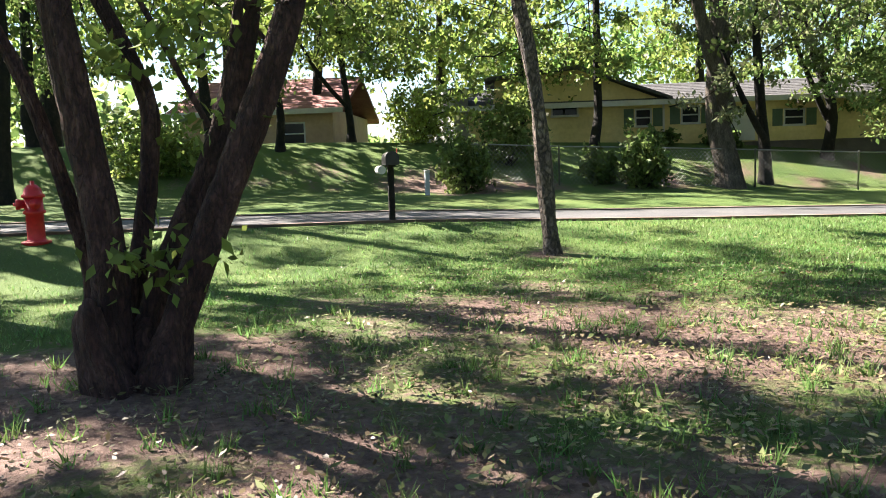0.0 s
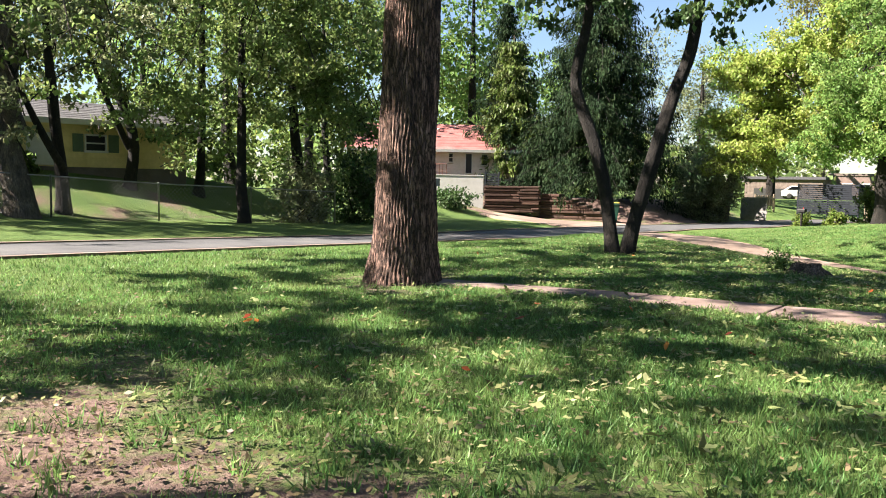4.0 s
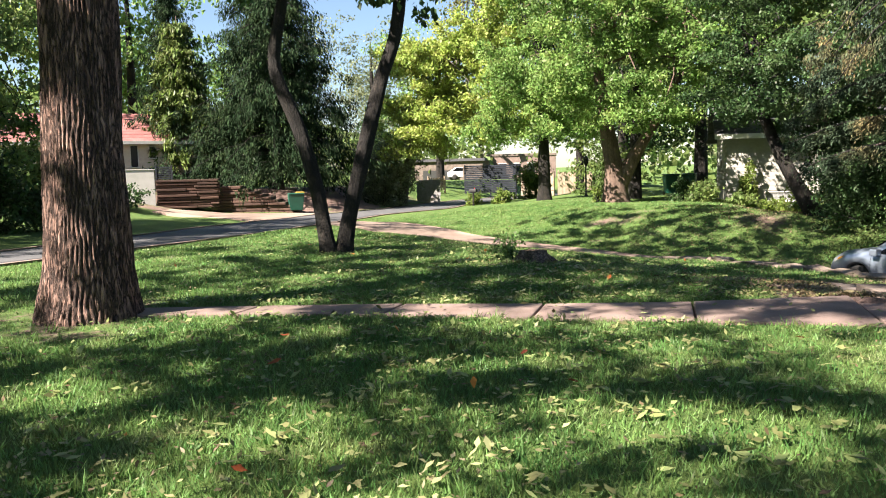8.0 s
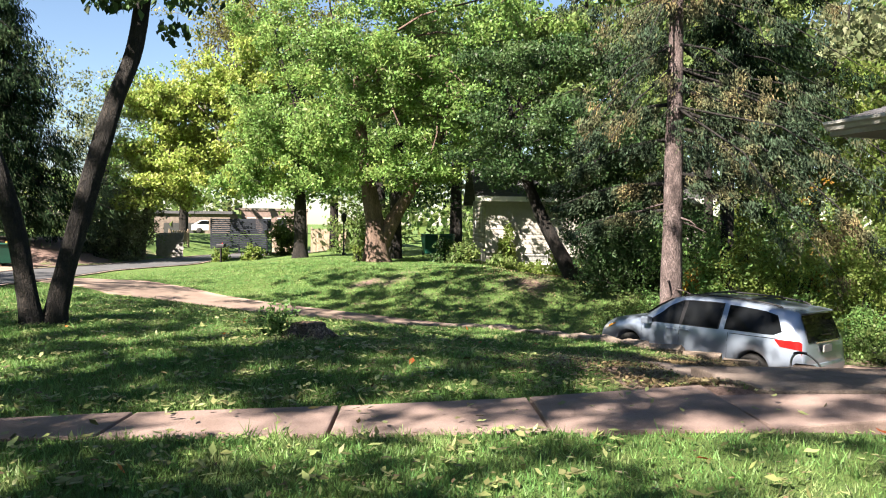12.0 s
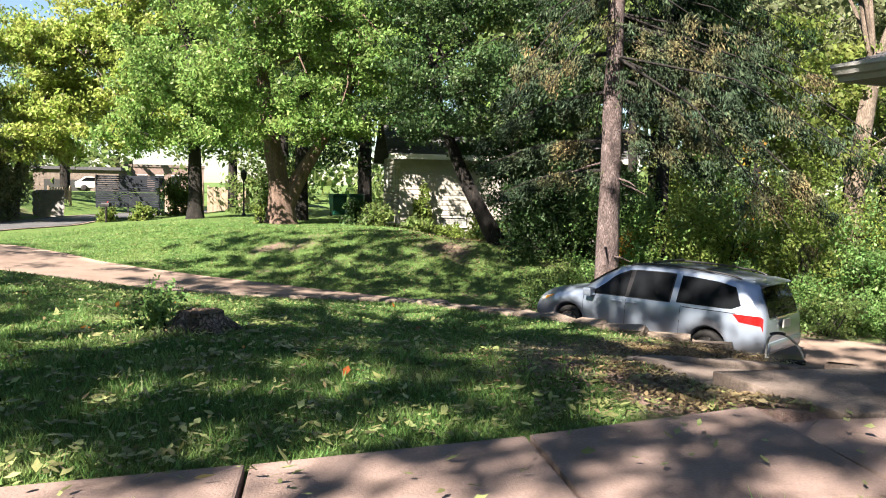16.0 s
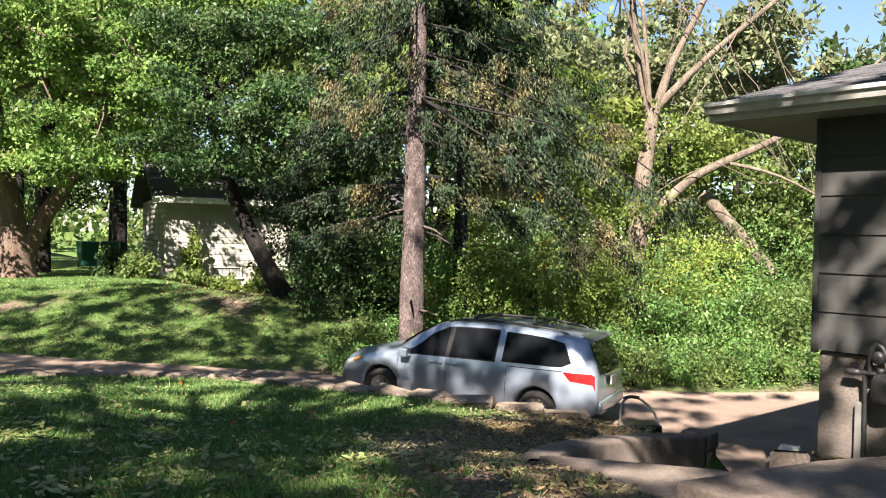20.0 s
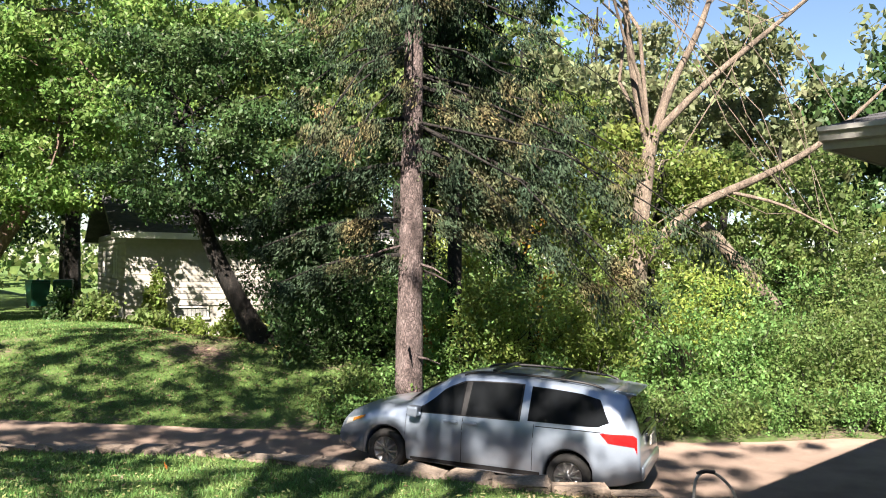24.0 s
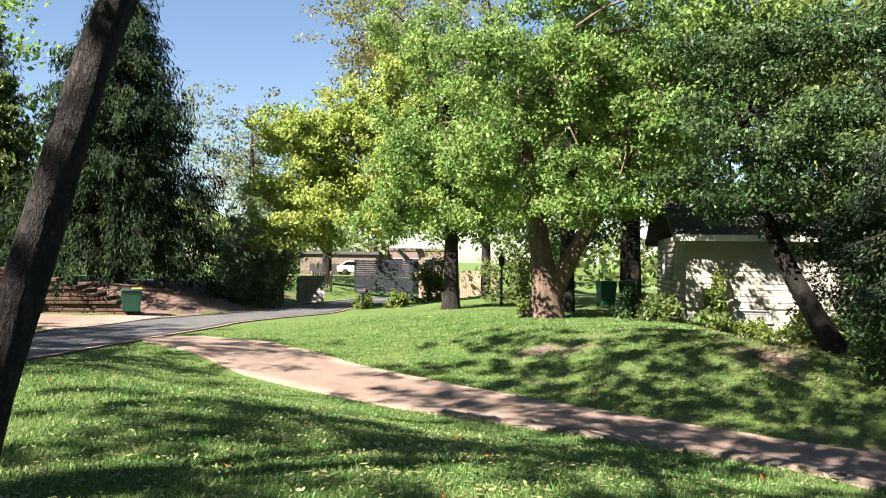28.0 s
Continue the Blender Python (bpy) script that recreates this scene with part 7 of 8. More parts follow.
def stump():
    x, y = 2.42, 8.3
    z = gz(x, y)
    s = thing("tree_stump", Matrix.Translation((x, y, z)) @ Matrix.Scale(0.74, 4), "low weathered tree stump with a cracked top", "stump")
    local = np.random.default_rng(3)
    pts, r = [(0, 0, -0.12), (0, 0, 0.0), (0.01, 0, 0.10), (0.02, 0.01, 0.22), (0.02, 0.01, 0.27)], (0.50, 0.40, 0.31, 0.275, 0.262)
    v, q = tube(pts, r, 40, 0.16, 4, 0.02, 4)
    part("trunk", mesh_of("trunk", v, q, BARK_BIRCH, True), parent=s)
    bm = bmesh.new()
    rings = []
    for f in (1.0, 0.75, 0.5, 0.25):
        rings.append([bm.verts.new((0.02 + 0.268 * f * math.cos(a) * (1 + 0.05 * math.sin(3 * a)), 0.01 + 0.268 * f * math.sin(a), 0.262 + 0.007 * local.normal() - 0.02 * (1 - f))) for a in np.linspace(0, 2 * math.pi, 28, endpoint=False)])
    for a, b in zip(rings, rings[1:]):
        for i in range(28):
            bm.faces.new((a[i], a[(i + 1) % 28], b[(i + 1) % 28], b[i]))
    bm.faces.new(rings[-1])
    part("cut_top", bm, WOOD_END, s, "cracked brown cut face")
    for k, a in enumerate((0.2, 1.5, 2.6, 3.9, 5.2)):
        d = np.array((math.cos(a), math.sin(a), 0))
        v, q = tube([d * 0.24 + (0, 0, 0.1), d * 0.42 + (0, 0, 0.03), d * (0.6 + 0.1 * (k % 2)) + (0, 0, -0.05)], (0.12, 0.08, 0.03), 8, 0.15, k, 0, 3)
        part("root", mesh_of("root", v, q, BARK_BIRCH, True), parent=s)


stump()


def mailbox(x, y, turn, height, label, scale=1.0):
    m = thing("mailbox", pose(x, y, gz(x, y), 0, 0, turn), label, "mailbox")
    part("post", block(-0.05, 0.05, -0.05, 0.05, -0.1, height - 0.22, 0.008), BARK_DARK, m, "dark wooden post")
    arch = [(-0.11, 0.0), (0.11, 0.0), (0.11, 0.11)] + [(0.11 * math.cos(a), 0.11 + 0.11 * math.sin(a)) for a in np.linspace(0.3, 2.84, 8)] + [(-0.11, 0.11)]
    body = prism([(p, h + height - 0.22) for p, h in arch], 1, -0.26, 0.26)
    part("box", body, BLACK_METAL, m, "black arched metal box")
    part("door", prism([(p * 1.04, h * 1.03 + height - 0.222) for p, h in arch], 1, -0.275, -0.262), BLACK_METAL, m)
    part("flag", block(0.112, 0.12, -0.05, 0.02, height - 0.14, height + 0.05), SIGN_RED, m)
    part("bracket", block(-0.06, 0.06, -0.2, 0.2, height - 0.25, height - 0.222), BARK_DARK, m)
    return m


mailbox(-7.9, -5.12, 90, 1.18, "black mailbox on a wooden post by the street")
part("newspaper_tube", prism([(0.07 * math.cos(a) - 0.17, 0.88 + 0.07 * math.sin(a)) for a in np.linspace(0, 6.28, 12, endpoint=False)], 1, -0.2, 0.2), WHITE_PAINT, bpy.data.objects["mailbox"], "white newspaper tube")
mailbox(-4.1, 48.1, 60, 1.1, "dark mailbox on a post at the street's bend")


def hydrant():
    x, y = -7.0, -10.42
    h = thing("fire_hydrant", (x, y, gz(x, y)), "bright red fire hydrant beside the street", "hydrant")
    part("barrel", lathe([(0.17, -0.05), (0.17, 0.03), (0.13, 0.05), (0.12, 0.08), (0.12, 0.42), (0.15, 0.43), (0.15, 0.47), (0.125, 0.48), (0.125, 0.66)], 24), HYDRANT_RED, h)
    part("bonnet", lathe([(0.155, 0.66), (0.155, 0.70), (0.13, 0.71), (0.11, 0.79), (0.06, 0.84), (0.03, 0.85), (0.03, 0.90), (0.0, 0.90)], 24), HYDRANT_RED, h)
    for a in (20, 200, 290):
        cap = part("outlet", lathe([(0.06, 0.08), (0.06, 0.17), (0.075, 0.175), (0.075, 0.23), (0.025, 0.235), (0.025, 0.26), (0.0, 0.26)], 16), HYDRANT_RED, h, at=pose(0, 0, 0.57, 0, 90, a))
    part("base_flange", lathe([(0.2, 0.0), (0.2, 0.03), (0.17, 0.035)], 20), HYDRANT_RED, h)


hydrant()


def marker():
    x, y = -16.6, -2.9
    m = thing("utility_marker", (x, y, gz(x, y)), "pale blue plastic utility marker post", "marker post")
    part("post", block(-0.09, 0.09, -0.06, 0.06, -0.05, 0.62, 0.02), BLUE_WALL, m)
    part("cap", block(-0.10, 0.10, -0.07, 0.07, 0.62, 0.70, 0.02), WHITE_PAINT, m)


marker()


def green_bin(x, y, turn, label, lid, scale=1.0, wide=1.0):
    b = thing("wheeled_bin", pose(x, y, gz(x, y) + 0.04, 0, 0, turn) @ Matrix.Diagonal((scale * wide, scale * wide, scale, 1)), label, "bin")
    bm = bmesh.new()
    rings = []
    for w, d, z in ((0.26, 0.27, 0.10), (0.30, 0.31, 0.5), (0.34, 0.37, 0.98)):
        rings.append([bm.verts.new((sx * w, sy * d, z)) for sx, sy in ((-1, -1), (1, -1), (1, 1), (-1, 1))])
    for a, c in zip(rings, rings[1:]):
        for i in range(4):
            bm.faces.new((a[i], a[(i + 1) % 4], c[(i + 1) % 4], c[i]))
    bm.faces.new(rings[0][::-1]), bm.faces.new(rings[-1])
    bmesh.ops.bevel(bm, geom=bm.edges[:], offset=0.025, segments=2, affect="EDGES")
    part("body", bm, BIN_GREEN, b)
    part("lid", block(-0.33, 0.33, -0.40, 0.40, 0.985, 1.06, 0.03), lid, b)
    part("handle", block(-0.28, 0.28, 0.40, 0.45, 0.94, 0.98, 0.012), BIN_GREEN, b)
    if wide > 1:
        part("orange_bag", block(0.0, 0.36, -0.34, 0.1, 1.06, 1.13, 0.03), YELLOW_PLASTIC, b, "crumpled orange bag")
    for sx in (-0.25, 0.25):
        part("wheel", lathe([(0.04, -0.03), (0.10, -0.03), (0.12, 0.0), (0.10, 0.03), (0.04, 0.03)], 16), RUBBER, b, at=pose(sx, 0.27, 0.12, 0, 90, 0))


green_bin(-13.0, 39.4, 25, "wide dark green bin with an orange bag on its lid", BIN_GREEN, 1.0, 1.3)
green_bin(7.3, 37.4, 10, "dark green wheeled bin beside the white house", BIN_GREEN)
green_bin(8.2, 37.6, -15, "dark green wheeled bin beside the white house", BIN_GREEN)


def lamp_post():
    x, y = 3.15, 39.05
    p = thing("lamp_post", (x, y, gz(x, y)), "slim black lamp post on the neighbouring lawn", "lamp post")
    part("pole", lathe([(0.10, -0.1), (0.10, 0.08), (0.045, 0.14), (0.035, 1.6), (0.06, 1.62), (0.06, 1.66)], 14), BLACK_METAL, p)
    part("lantern", lathe([(0.07, 1.66), (0.12, 1.72), (0.14, 1.95), (0.13, 1.97)], 8), GLASS_HOUSE, p, "clear lantern glass")
    part("cap", lathe([(0.17, 1.97), (0.10, 2.06), (0.02, 2.14), (0.0, 2.15)], 8), BLACK_METAL, p)


lamp_post()


def street_sign(x, y, turn, height, kind):
    p = thing("stop_sign" if kind == "stop" else "sign_post", pose(x, y, gz(x, y), 0, 0, turn), "red octagonal stop sign on a metal post" if kind == "stop" else "small street sign plate on a thin metal post", "sign")
    part("post", block(-0.03, 0.03, -0.02, 0.02, -0.2, height, 0.004), GALVANISED, p)
    if kind == "stop":
        for r, mat, y0, y1, nm in ((0.40, WHITE_PAINT, -0.035, -0.022, "border"), (0.37, SIGN_RED, -0.04, -0.034, "plate")):
            part(nm, prism([(r * math.cos(a), height - 0.1 + r * math.sin(a)) for a in np.linspace(math.pi / 8, 2 * math.pi + math.pi / 8, 8, endpoint=False)], 1, y0, y1), mat, p)
        words = bpy.data.curves.new("word", "FONT")
        words.body, words.size, words.align_x, words.align_y, words.extrude = "STOP", 0.27, "CENTER", "CENTER", 0.002
        words.materials.append(WHITE_PAINT)
        word = new("word", words)
        word.parent, word.matrix_basis = p, pose(0, -0.044, height - 0.1, 90, 0, 0)
    else:
        part("plate", block(-0.16, 0.16, -0.03, -0.022, height - 0.28, height, 0.004), GALVANISED, p)


street_sign(2.5, 64.5, 0, 2.0, "stop")
street_sign(-11.9, 19.2, 60, 1.95, "post")


def chain_link_fence():
    f = thing("chain_link_fence", (0, 0, 0), "grey chain-link fence along the neighbours' yard", "fence")
    line = [(-18.9, -1.5), (-18.4, 1.6), (-18.2, 4.8), (-17.9, 8.0), (-17.2, 11.2), (-16.2, 14.2), (-15.0, 17.2)]
    tops = []
    for x, y in line:
        z = gz(x, y)
        part("post", lathe([(0.03, -0.2), (0.03, 1.22), (0.04, 1.225), (0.0, 1.26)], 10), GALVANISED, f, at=Matrix.Translation((x, y, z)))
        tops.append((x, y, z + 1.2))
    for a, b in zip(tops, tops[1:]):
        pipe_part("top_rail", [a, b], 0.02, GALVANISED, f, sides=8, subdivide=1)
    pieces = []
    for a, b in zip(tops, tops[1:]):
        a, b = np.array(a), np.array(b)
        n = 24
        for k in range(-8, n):
            for s in (1, -1):
                t0, t1 = k / n, (k + 8) / n
                z0, z1 = 0.0, 1.15
                if t0 < 0:
                    z0, t0 = 1.15 * (-k) / 8, 0.0
                if t1 > 1:
                    z1, t1 = 1.15 * (n - k) / 8, 1.0
                p, q = a + (b - a) * t0, a + (b - a) * t1
                lo, hi = (z0, z1) if s > 0 else (1.15 - z0, 1.15 - z1)
                pieces.append(tube([p - (0, 0, 1.18 - lo), q - (0, 0, 1.18 - hi)], (0.004, 0.004), 3))
    v, q = joined(pieces)
    tagged(part("wire_mesh", mesh_of("wire_mesh", v, q, GALVANISED), parent=f), kind="stuff")


chain_link_fence()


def board_fence(name, x0, y0, x1, y1, height, mat, label, horizontal=False, gap=0.012, wide=0.14):
    length = math.hypot(x1 - x0, y1 - y0)
    f = thing(name, pose(x0, y0, gz(x0, y0), 0, 0, math.degrees(math.atan2(y1 - y0, x1 - x0))), label, "fence", "fences at the end of the street")
    n = max(2, int(length / 2.2) + 1)
    for k in range(n):
        x = length * k / (n - 1)
        part("post", block(x - 0.06, x + 0.06, -0.05, 0.07, -0.3, height + 0.12, 0.01), mat, f)
    if horizontal:
        z = 0.05
        while z < height:
            part("slat", block(0, length, -0.085, -0.055, z, z + wide - gap, 0.004), mat, f)
            z += wide
    else:
        x = 0.0
        while x < length - 0.05:
            part("board", block(x, x + wide - gap, -0.085, -0.055, 0.02, height + 0.02 * rng.normal(), 0.004), mat, f)
            x += wide
        for z in (0.35, height - 0.3):
            part("rail", block(0, length, -0.054, -0.01, z, z + 0.09), mat, f)
    return f


board_fence("slat_fence", -7.3, 65.8, -2.9, 66.3, 2.35, FENCE_BLUE, "tall blue-grey slatted fence at the street's end", True, 0.03, 0.16)
board_fence("board_fence", -2.4, 66.3, 0.4, 64.8, 2.1, FENCE_WOOD, "tall weathered board fence at the street's end")
board_fence("board_fence", 0.8, 64.5, 3.8, 64.4, 2.0, FENCE_WOOD, "tall weathered board fence at the street's end")
board_fence("picket_fence", -9.9, 62.5, -8.7, 63.6, 1.1, FENCE_WOOD, "low reddish picket fence beyond the street", wide=0.2, gap=0.08)


def end_buildings():
    b = thing("beige_building", pose(-9.5, 92, 0, 0, 0, 2), "low beige building with dark windows beyond the fences", "building")
    part("wall", block(0, 9.0, 0, 8, -1.4, 2.9), CONCRETE, b)
    part("parapet", block(-0.1, 9.1, -0.1, 8.1, 2.9, 3.15), CONCRETE_OLD, b)
    for k in range(5):
        w = part("window", block(0.6 + 1.7 * k, 1.5 + 1.7 * k, -0.03, 0.02, 0.6, 2.0), GLASS_HOUSE, b)
        part("frame", block(0.55 + 1.7 * k, 1.55 + 1.7 * k, -0.05, -0.02, 2.0, 2.1), WHITE_PAINT, w)
    c = thing("garage", pose(-16.5, 88, 0, 0, 0, -4), "tan flat-roofed garage beyond the fences", "building")
    part("wall", block(0, 8, 0, 7, -1.4, 2.4), CONCRETE_OLD, c)
    part("roof", block(-0.3, 8.3, -0.3, 7.3, 2.4, 2.7), SHINGLE, c)
    part("garage_door", block(1.0, 4.6, -0.05, 0.0, -1.2, 1.4), GREY_METAL, c)
    k = thing("concrete_block_wall", pose(-9.55, 56.0, 0, 0, 0, 8), "short pale grey concrete-block wall by the street", "wall")
    z0 = gz(-9.0, 56.0) + 0.35
    part("core", block(0.03, 1.78, 0.03, 0.20, z0 - 0.6, z0 + 1.28), CINDER, k)
    for row in range(6):
        for col in range(4):
            part("block", block(col * 0.41 + 0.2 * (row % 2), col * 0.41 + 0.2 * (row % 2) + 0.402, 0, 0.23, z0 - 0.1 + row * 0.24, z0 + 0.132 + row * 0.24, 0.006), CINDER, k)



end_buildings()


def hand_cart():
    x, y = 10.22, 9.98
    c = thing("hand_cart", pose(x, y, float(drive_height(-5.8)) + 0.04, 0, 0, -28), "small wheeled cart with a curved grey handle", "cart")
    pipe_part("handle", [(-0.24, 0, 0.12), (-0.25, 0, 0.9), (-0.23, 0.0, 1.17), (-0.12, 0.02, 1.235), (0.02, 0.02, 1.21), (0.2, 0.02, 1.05), (0.27, 0, 0.85), (0.30, 0, 0.12)], 0.017, GALVANISED, c, "curved grey tube handle", 8, 5)
    pipe_part("grip", [(-0.2, 0.01, 1.205), (-0.12, 0.02, 1.237), (0.0, 0.02, 1.218)], 0.023, RUBBER, c, "black foam grip", 8, 3)
    pipe_part("brace", [(-0.25, 0, 0.88), (0.27, 0, 0.84)], 0.014, GALVANISED, c, "", 8, 1)
    part("tray", block(-0.22, 0.26, -0.16, 0.2, 0.72, 0.9, 0.03), CAR_TRIM, c, "black fabric tray")
    part("base", block(-0.27, 0.31, -0.2, 0.2, 0.1, 0.14, 0.01), CAR_TRIM, c)
    for sx in (-0.24, 0.30):
        for sy in (-0.2, 0.2):
            part("wheel", lathe([(0.03, -0.02), (0.09, -0.02), (0.10, 0.0), (0.09, 0.02), (0.03, 0.02)], 16), RUBBER, c, at=pose(sx, sy, 0.10, 0, 90, 0))


hand_cart()
paver = thing("white_paver", pose(10.36, 7.92, -0.775, 0, 0, 28), "single white-painted concrete block on the bed kerb", "block")
part("paver_body", block(-0.2, 0.2, -0.1, 0.1, 0.0, 0.075, 0.012), WHITE_PAINT, paver)


def parked_car(x, y, turn):
    """A small white car far down the street."""
    c = thing("distant_car", pose(x, y, gz(x, y) + 0.02, 0, 0, turn), "small white car parked far down the street", "car")
    side = [(-2.1, 0.3), (2.1, 0.3), (2.15, 0.65), (1.9, 0.85), (1.1, 0.95), (0.5, 1.4), (-1.2, 1.42), (-1.9, 0.98), (-2.15, 0.85)]
    part("body", prism(side, 1, -0.85, 0.85, 0.06), WHITE_PAINT, c)
    part("side_glass", prism([(0.9, 0.97), (0.45, 1.33), (-1.1, 1.34), (-1.6, 0.99)], 1, -0.862, 0.862), GLASS_TINT, c)
    for wx in (1.3, -1.3):
        for wy in (-0.82, 0.82):
            part("wheel", lathe([(0.12, -0.09), (0.30, -0.09), (0.31, 0.09), (0.12, 0.09)], 20), RUBBER, c, at=pose(wx, wy, 0.31, 90, 0, 0))


parked_car(-10.6, 88.5, 10)

# ---- grass, fallen leaves, litter ----
def on_paving(x, y):
    s, n = along_drive(x, y)
    drive = (n > drive_near(s) - 0.1) & (n < drive_far(s) + 0.05) & (s > -14)
    walk_strip = (x > -2.0) & (x < 5.95) & (y > walk_near(x) - 0.02) & (y < walk_far(x) + 0.02)
    paved = (x > 5.9) & (x < 10.2) & (y > 3.36 + 0.14 * (x - 5.9)) & (y < 4.62) | (x > 6.38) & (x < 10.2) & (y > 4.5) & (y < 5.75) | (x > 6.25) & (y > 5.7) & (y < 7.4 + 0.55 * (x - 6.5)) & (y > 5.7 + 0.7 * (x - 7.6)) & (x < 11)
    return drive | walk_strip | paved | (x < road_near(y) + 0.3)


def scatter(count, local, focus, reach):
    """Random places on the land, denser near the given line."""
    a = local.uniform(0, 1, count)
    k = np.linspace(0, 1, len(focus))
    c = np.stack([np.interp(a, k, f) for f in np.asarray(focus).T], 1)
    d = local.normal(size=(count, 2)) * reach
    p = c + d
    return p[~on_paving(p[:, 0], p[:, 1])]


def blades(p, height, local, width=0.007):
    n = len(p)
    z = ground_height(p[:, 0], p[:, 1])
    base = np.column_stack([p, z - 0.005])
    a = local.uniform(0, 2 * np.pi, n)
    side = np.stack([np.cos(a), np.sin(a), 0 * a], 1) * (width * local.uniform(0.7, 1.4, n))[:, None]
    lean = local.normal(size=(n, 2)) * 0.45
    h = height * local.uniform(0.5, 1.4, n)
    tip = base + np.stack([lean[:, 0] * h, lean[:, 1] * h, h], 1)
    return np.stack([base - side, base + side, tip], 1).reshape(-1, 3), np.arange(3 * n).reshape(-1, 3)


grass_rng = np.random.default_rng(77)
near_line = ((2.4, -8.0), (2.6, -5.5), (3.0, -3.5), (1.5, -1.5), (1.5, 2.0), (3.0, 6.5), (3.5, 8.0), (2.0, 9.0), (0.5, 11.0))
spots = scatter(500000, grass_rng, near_line, (2.9, 2.6))
spots = spots[grass_rng.uniform(0, 1, len(spots)) > smooth((bareness(spots[:, 0], spots[:, 1]) - 0.12) * 3.0) * 0.96]
grass_mesh = mesh_of("grass", *blades(spots, 0.045, grass_rng, 0.0055), GRASS)
tagged(part("grass", grass_mesh), "short mown lawn grass with thin patches", "grass", kind="stuff")
roots = scatter(1900, grass_rng, near_line, (2.6, 2.4))
tufts = np.repeat(roots, 16, axis=0) + grass_rng.normal(size=(len(roots) * 16, 2)) * 0.03
tagged(part("grass", mesh_of("grass", *blades(tufts, 0.095, grass_rng, 0.006), GRASS)), "taller tufts of coarse grass in the lawn", "grass", kind="stuff")
wide = scatter(160000, grass_rng, ((-4, -4), (-3, 6), (-1, 14), (2, 17), (5, 12)), (3.2, 4.0))
wide = wide[grass_rng.uniform(0, 1, len(wide)) > smooth((bareness(wide[:, 0], wide[:, 1]) - 0.12) * 3.0) * 0.96]
tagged(part("grass", mesh_of("grass", *blades(wide, 0.05, grass_rng, 0.009), GRASS)), "rougher lawn grass towards the street", "grass", kind="stuff")
far_spots = scatter(110000, grass_rng, ((-4, 25), (1, 27), (5, 26), (9, 22)), (3.5, 4.0))
far_spots = far_spots[grass_rng.uniform(0, 1, len(far_spots)) > smooth((bareness(far_spots[:, 0], far_spots[:, 1]) - 0.12) * 3.0) * 0.96]
tagged(part("grass", mesh_of("grass", *blades(far_spots, 0.045, grass_rng, 0.014), GRASS)), "lawn grass beyond the driveway", "grass", kind="stuff")


def fallen(name, count, mat, size, line, reach, seed, label, lift=0.03, paving=False, leaflets=1):
    local = np.random.default_rng(seed)
    a = local.uniform(0, 1, count)
    k = np.linspace(0, 1, len(line))
    p = np.stack([np.interp(a, k, f) for f in np.asarray(line).T], 1) + local.normal(size=(count, 2)) * reach
    if leaflets > 1:
        p = np.repeat(p, leaflets, axis=0)
        p = p + local.normal(size=p.shape) * size * 0.5
    hard = on_paving(p[:, 0], p[:, 1])
    if not paving:
        p, hard = p[~hard], hard[~hard]
    z = ground_height(p[:, 0], p[:, 1]) + np.where(hard, 0.05, lift) + local.uniform(0, 0.03, len(p))
    c = np.column_stack([p, z])
    way = local.normal(size=(len(c), 3)) * (1, 1, 0.28)
    way /= np.linalg.norm(way, axis=1, keepdims=True)
    side = np.cross(way, np.array((0, 0, 1.0)) + local.normal(size=(len(c), 3)) * 0.3)
    side /= np.linalg.norm(side, axis=1, keepdims=True)
    s = (size * local.uniform(0.5, 1.4, len(c)))[:, None]
    curl = np.array((0, 0, 1.0)) * s * local.uniform(0.02, 0.22, len(c))[:, None]
    outline = ((-0.5, 0.0, 0.0), (-0.12, 0.22, 0.6), (0.18, 0.13, 0.3), (0.5, 0.0, 0.9), (0.18, -0.13, 0.3), (-0.12, -0.22, 0.6))
    v = np.stack([c + way * s * u + side * s * w + curl * e for u, w, e in outline], 1).reshape(-1, 3)
    q = (np.arange(len(c))[:, None, None] * 6 + np.array(((0, 1, 2, 5), (5, 2, 3, 4)))[None]).reshape(-1, 4)
    tagged(part(name, mesh_of(name, v, q, mat)), label, "leaves", kind="stuff")


lawn_line = ((4.0, -6.0), (2.0, -2.0), (1.5, 2.0), (2.5, 6.5), (4.0, 8.5), (2.0, 12.0), (0.0, 15.0))
fallen("fallen_leaves", 11500, LEAF_FALLEN, 0.055, lawn_line, (3.0, 2.8), 1, "pale green fallen leaves scattered on the lawn")
fallen("fallen_leaves", 700, LEAF_FALLEN, 0.065, ((-2.0, 4.05), (1.5, 4.5), (5.8, 5.1)), (0.6, 0.16), 2, "pale leaves drifted along the edge of the walk")
fallen("dry_leaves", 2600, LEAF_DRY, 0.05, lawn_line, (3.0, 2.8), 3, "dry brown leaves scattered on the lawn")
fallen("dry_leaves", 8500, LEAF_DRY, 0.045, ((5.7, 5.3), (6.0, 6.4), (7.4, 8.6), (9.4, 9.9)), (0.7, 0.75), 4, "deep drift of dry brown leaf litter by the steps")
fallen("dry_leaves", 12000, LEAF_DRY, 0.05, ((6.4, 7.9), (7.4, 9.0), (8.4, 9.3), (9.4, 9.4)), (0.5, 0.42), 15, "deep dry leaf litter behind the low wall")
fallen("dry_leaves", 2600, LEAF_DRY, 0.055, ((5.9, 4.75), (6.2, 5.3), (6.2, 6.0)), (0.3, 0.3), 16, "leaf litter beside the raised slab")
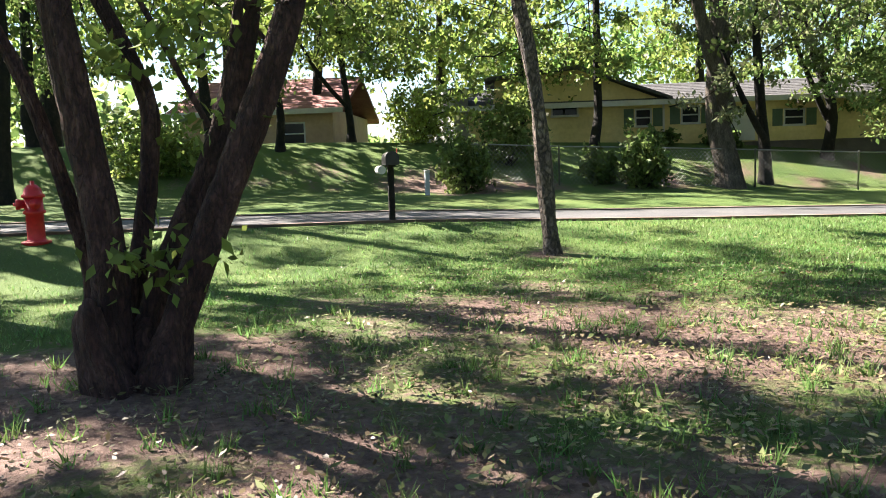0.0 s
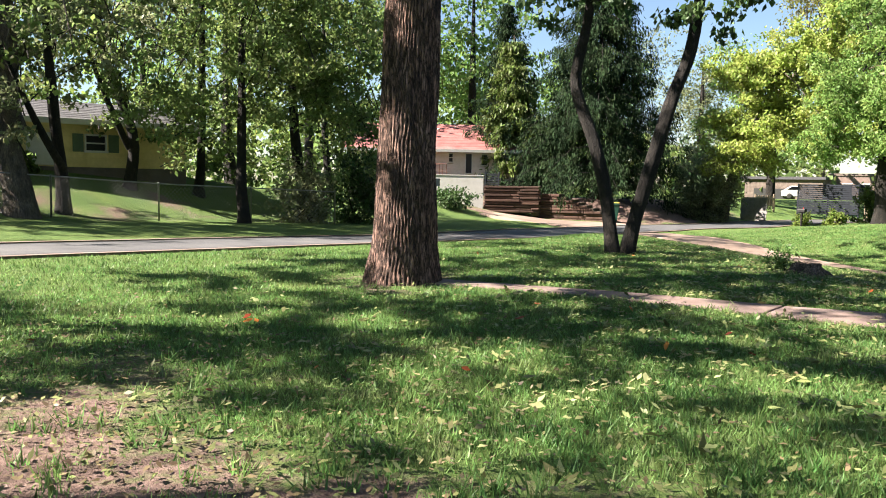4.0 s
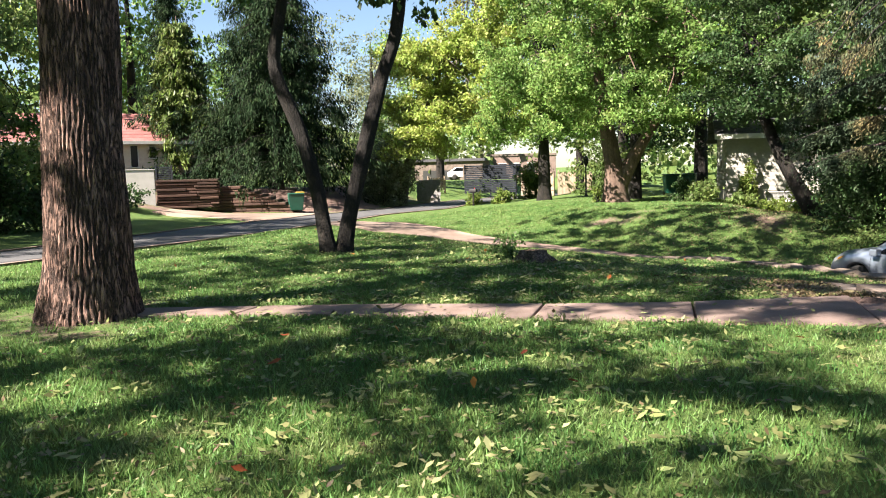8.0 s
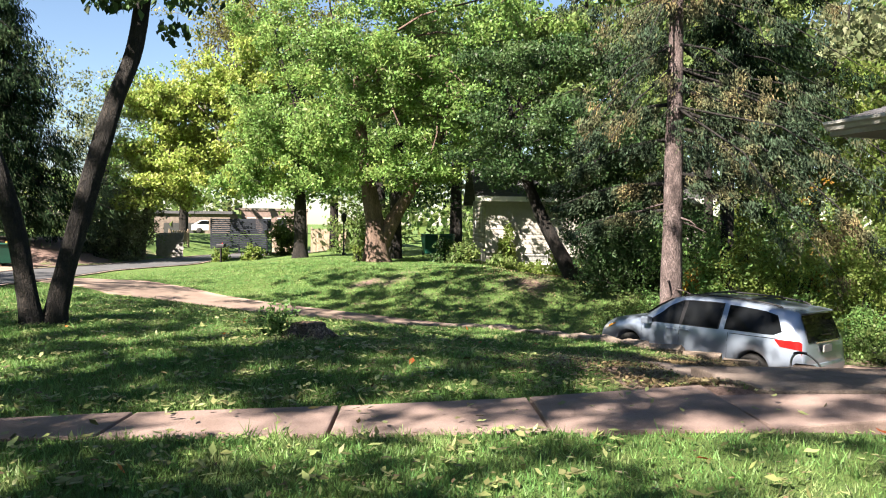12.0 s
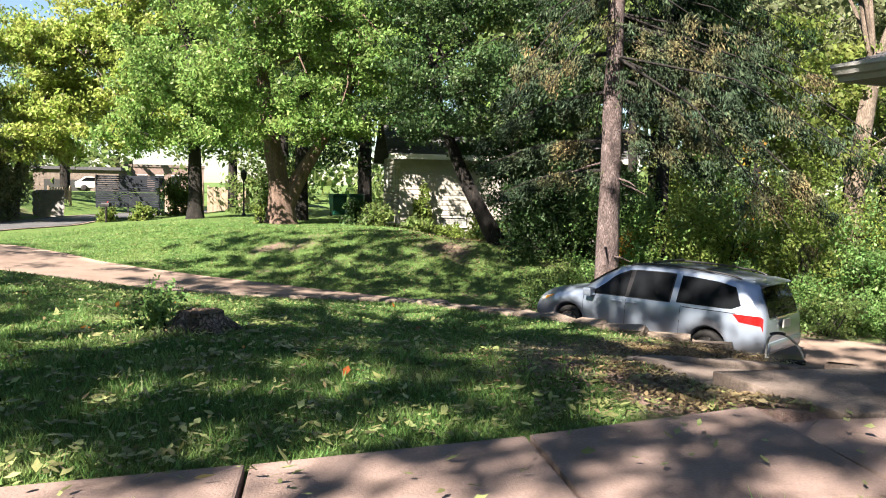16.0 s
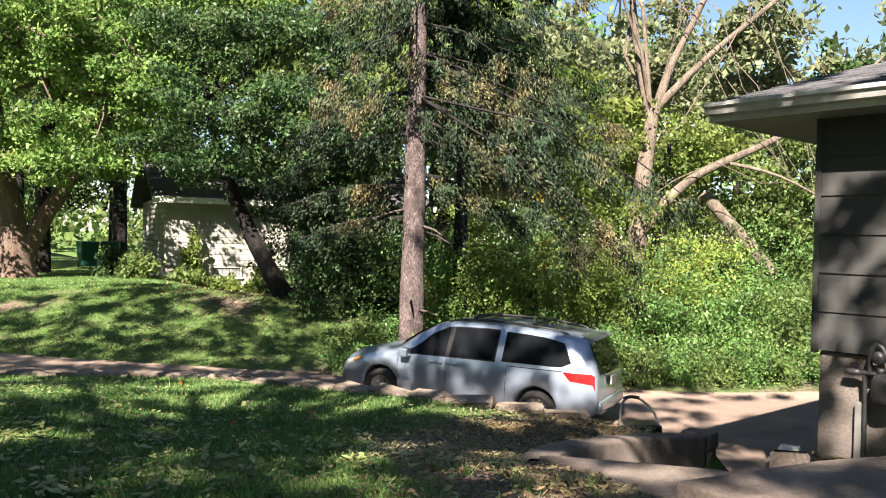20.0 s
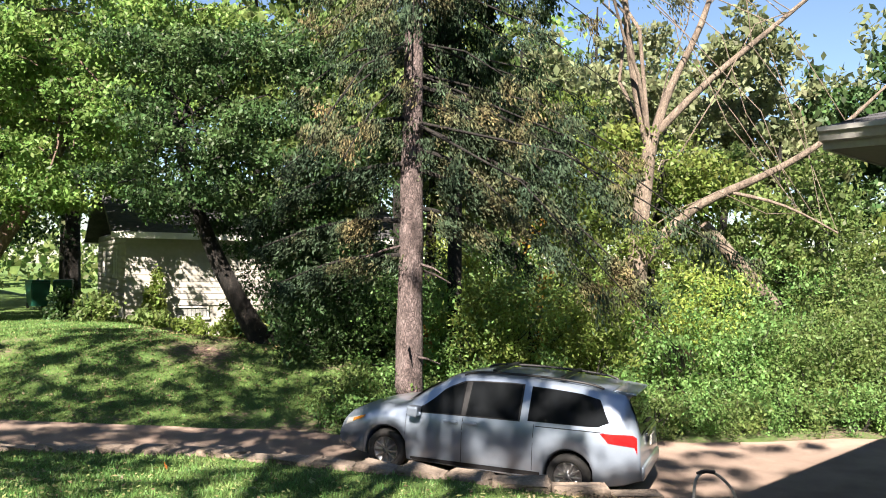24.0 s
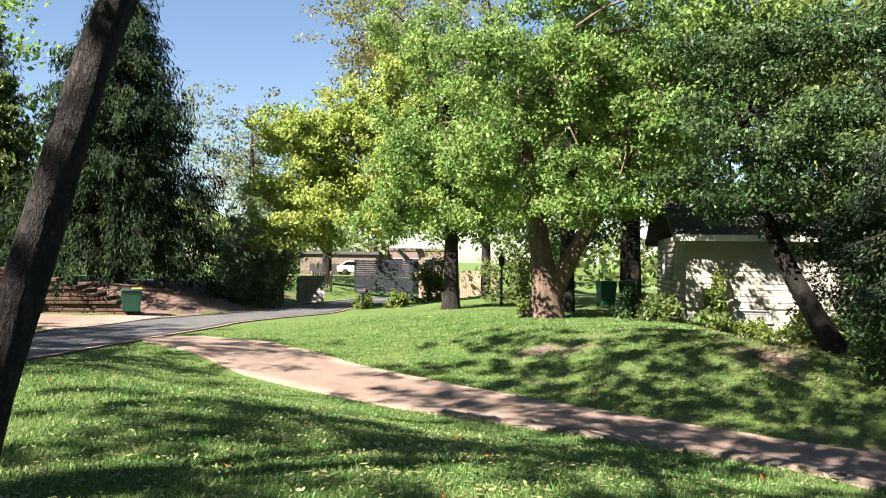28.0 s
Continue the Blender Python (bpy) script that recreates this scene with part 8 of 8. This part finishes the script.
fallen("dry_leaves", 2200, LEAF_DRY, 0.06, ((8.7, 6.3), (9.4, 6.9), (10.6, 7.7)), (0.3, 0.25), 17, "leaf litter in the bed by the house")
fallen("dry_leaves", 11000, LEAF_DRY, 0.04, ((4.0, -6.5), (1.5, -5.0), (-1.5, -3.0)), (2.0, 1.9), 5, "dry leaves on the bare earth")
fallen("fallen_leaves", 1500, LEAF_FALLEN, 0.06, ((4.0, -6.5), (2.0, -5.0), (-0.5, -3.0)), (1.9, 1.6), 18, "pale leaves scattered over the bare earth")
fallen("dry_leaves", 900, LEAF_DRY, 0.07, ((8.6, 6.2), (9.8, 7.2)), (0.5, 0.6), 6, "dry leaves in the bed beside the house")
fallen("fallen_leaves", 2600, LEAF_FALLEN, 0.075, ((-4, 24), (1, 26), (5, 25), (9, 22)), (3.2, 3.4), 9, "pale leaves scattered on the neighbouring lawn")
fallen("dry_leaves", 5200, LEAF_DRY, 0.075, ((4, 21), (7.5, 23), (10.5, 22.5), (9.5, 25.5)), (2.0, 1.8), 10, "dry leaves under the leaning tree")
fallen("fallen_leaves", 900, LEAF_FALLEN, 0.088, ((3.0, -1.0), (2.5, 2.5), (2.5, 6.0), (3.5, 8.0), (1.5, 10.0)), (1.8, 1.3), 11, "larger pale leaf sprays blown onto the lawn")
fallen("dry_leaves", 2600, LEAF_DRY, 0.045, ((2.6, -8.5), (1.0, -6.5), (0.5, -4.5)), (1.6, 1.4), 12, "dry leaves round the many-stemmed tree")
fallen("dry_leaves", 15000, LEAF_DRY, 0.11, ((-17.5, 39.5), (-15.5, 42), (-14.8, 46), (-13.5, 52)), (2.4, 2.0), 13, "dry leaves on the slope below the spruces")
fallen("fallen_leaves", 3400, LEAF_FALLEN, 0.05, ((-2.5, 8.5), (-0.5, 12.0), (2.5, 11.5), (5.0, 9.5)), (1.8, 1.8), 14, "pale leaves thick on the lawn by the driveway")
fallen("leaf_sprays", 420, LEAF_FALLEN, 0.085, ((3.0, -1.0), (2.5, 2.5), (2.5, 6.0), (3.5, 8.0), (1.5, 10.0)), (2.0, 1.4), 19, "pale green sprays of several leaves fallen on the lawn", 0.035, leaflets=5)
fallen("red_leaves", 75, LEAF_RED, 0.095, lawn_line, (2.6, 2.4), 7, "few red and orange fallen leaves")
fallen("path_leaves", 150, LEAF_FALLEN, 0.08, ((-1.0, 3.8), (3.0, 4.2), (7.5, 4.2)), (0.8, 0.3), 8, "loose green leaves on the concrete walk", paving=True)
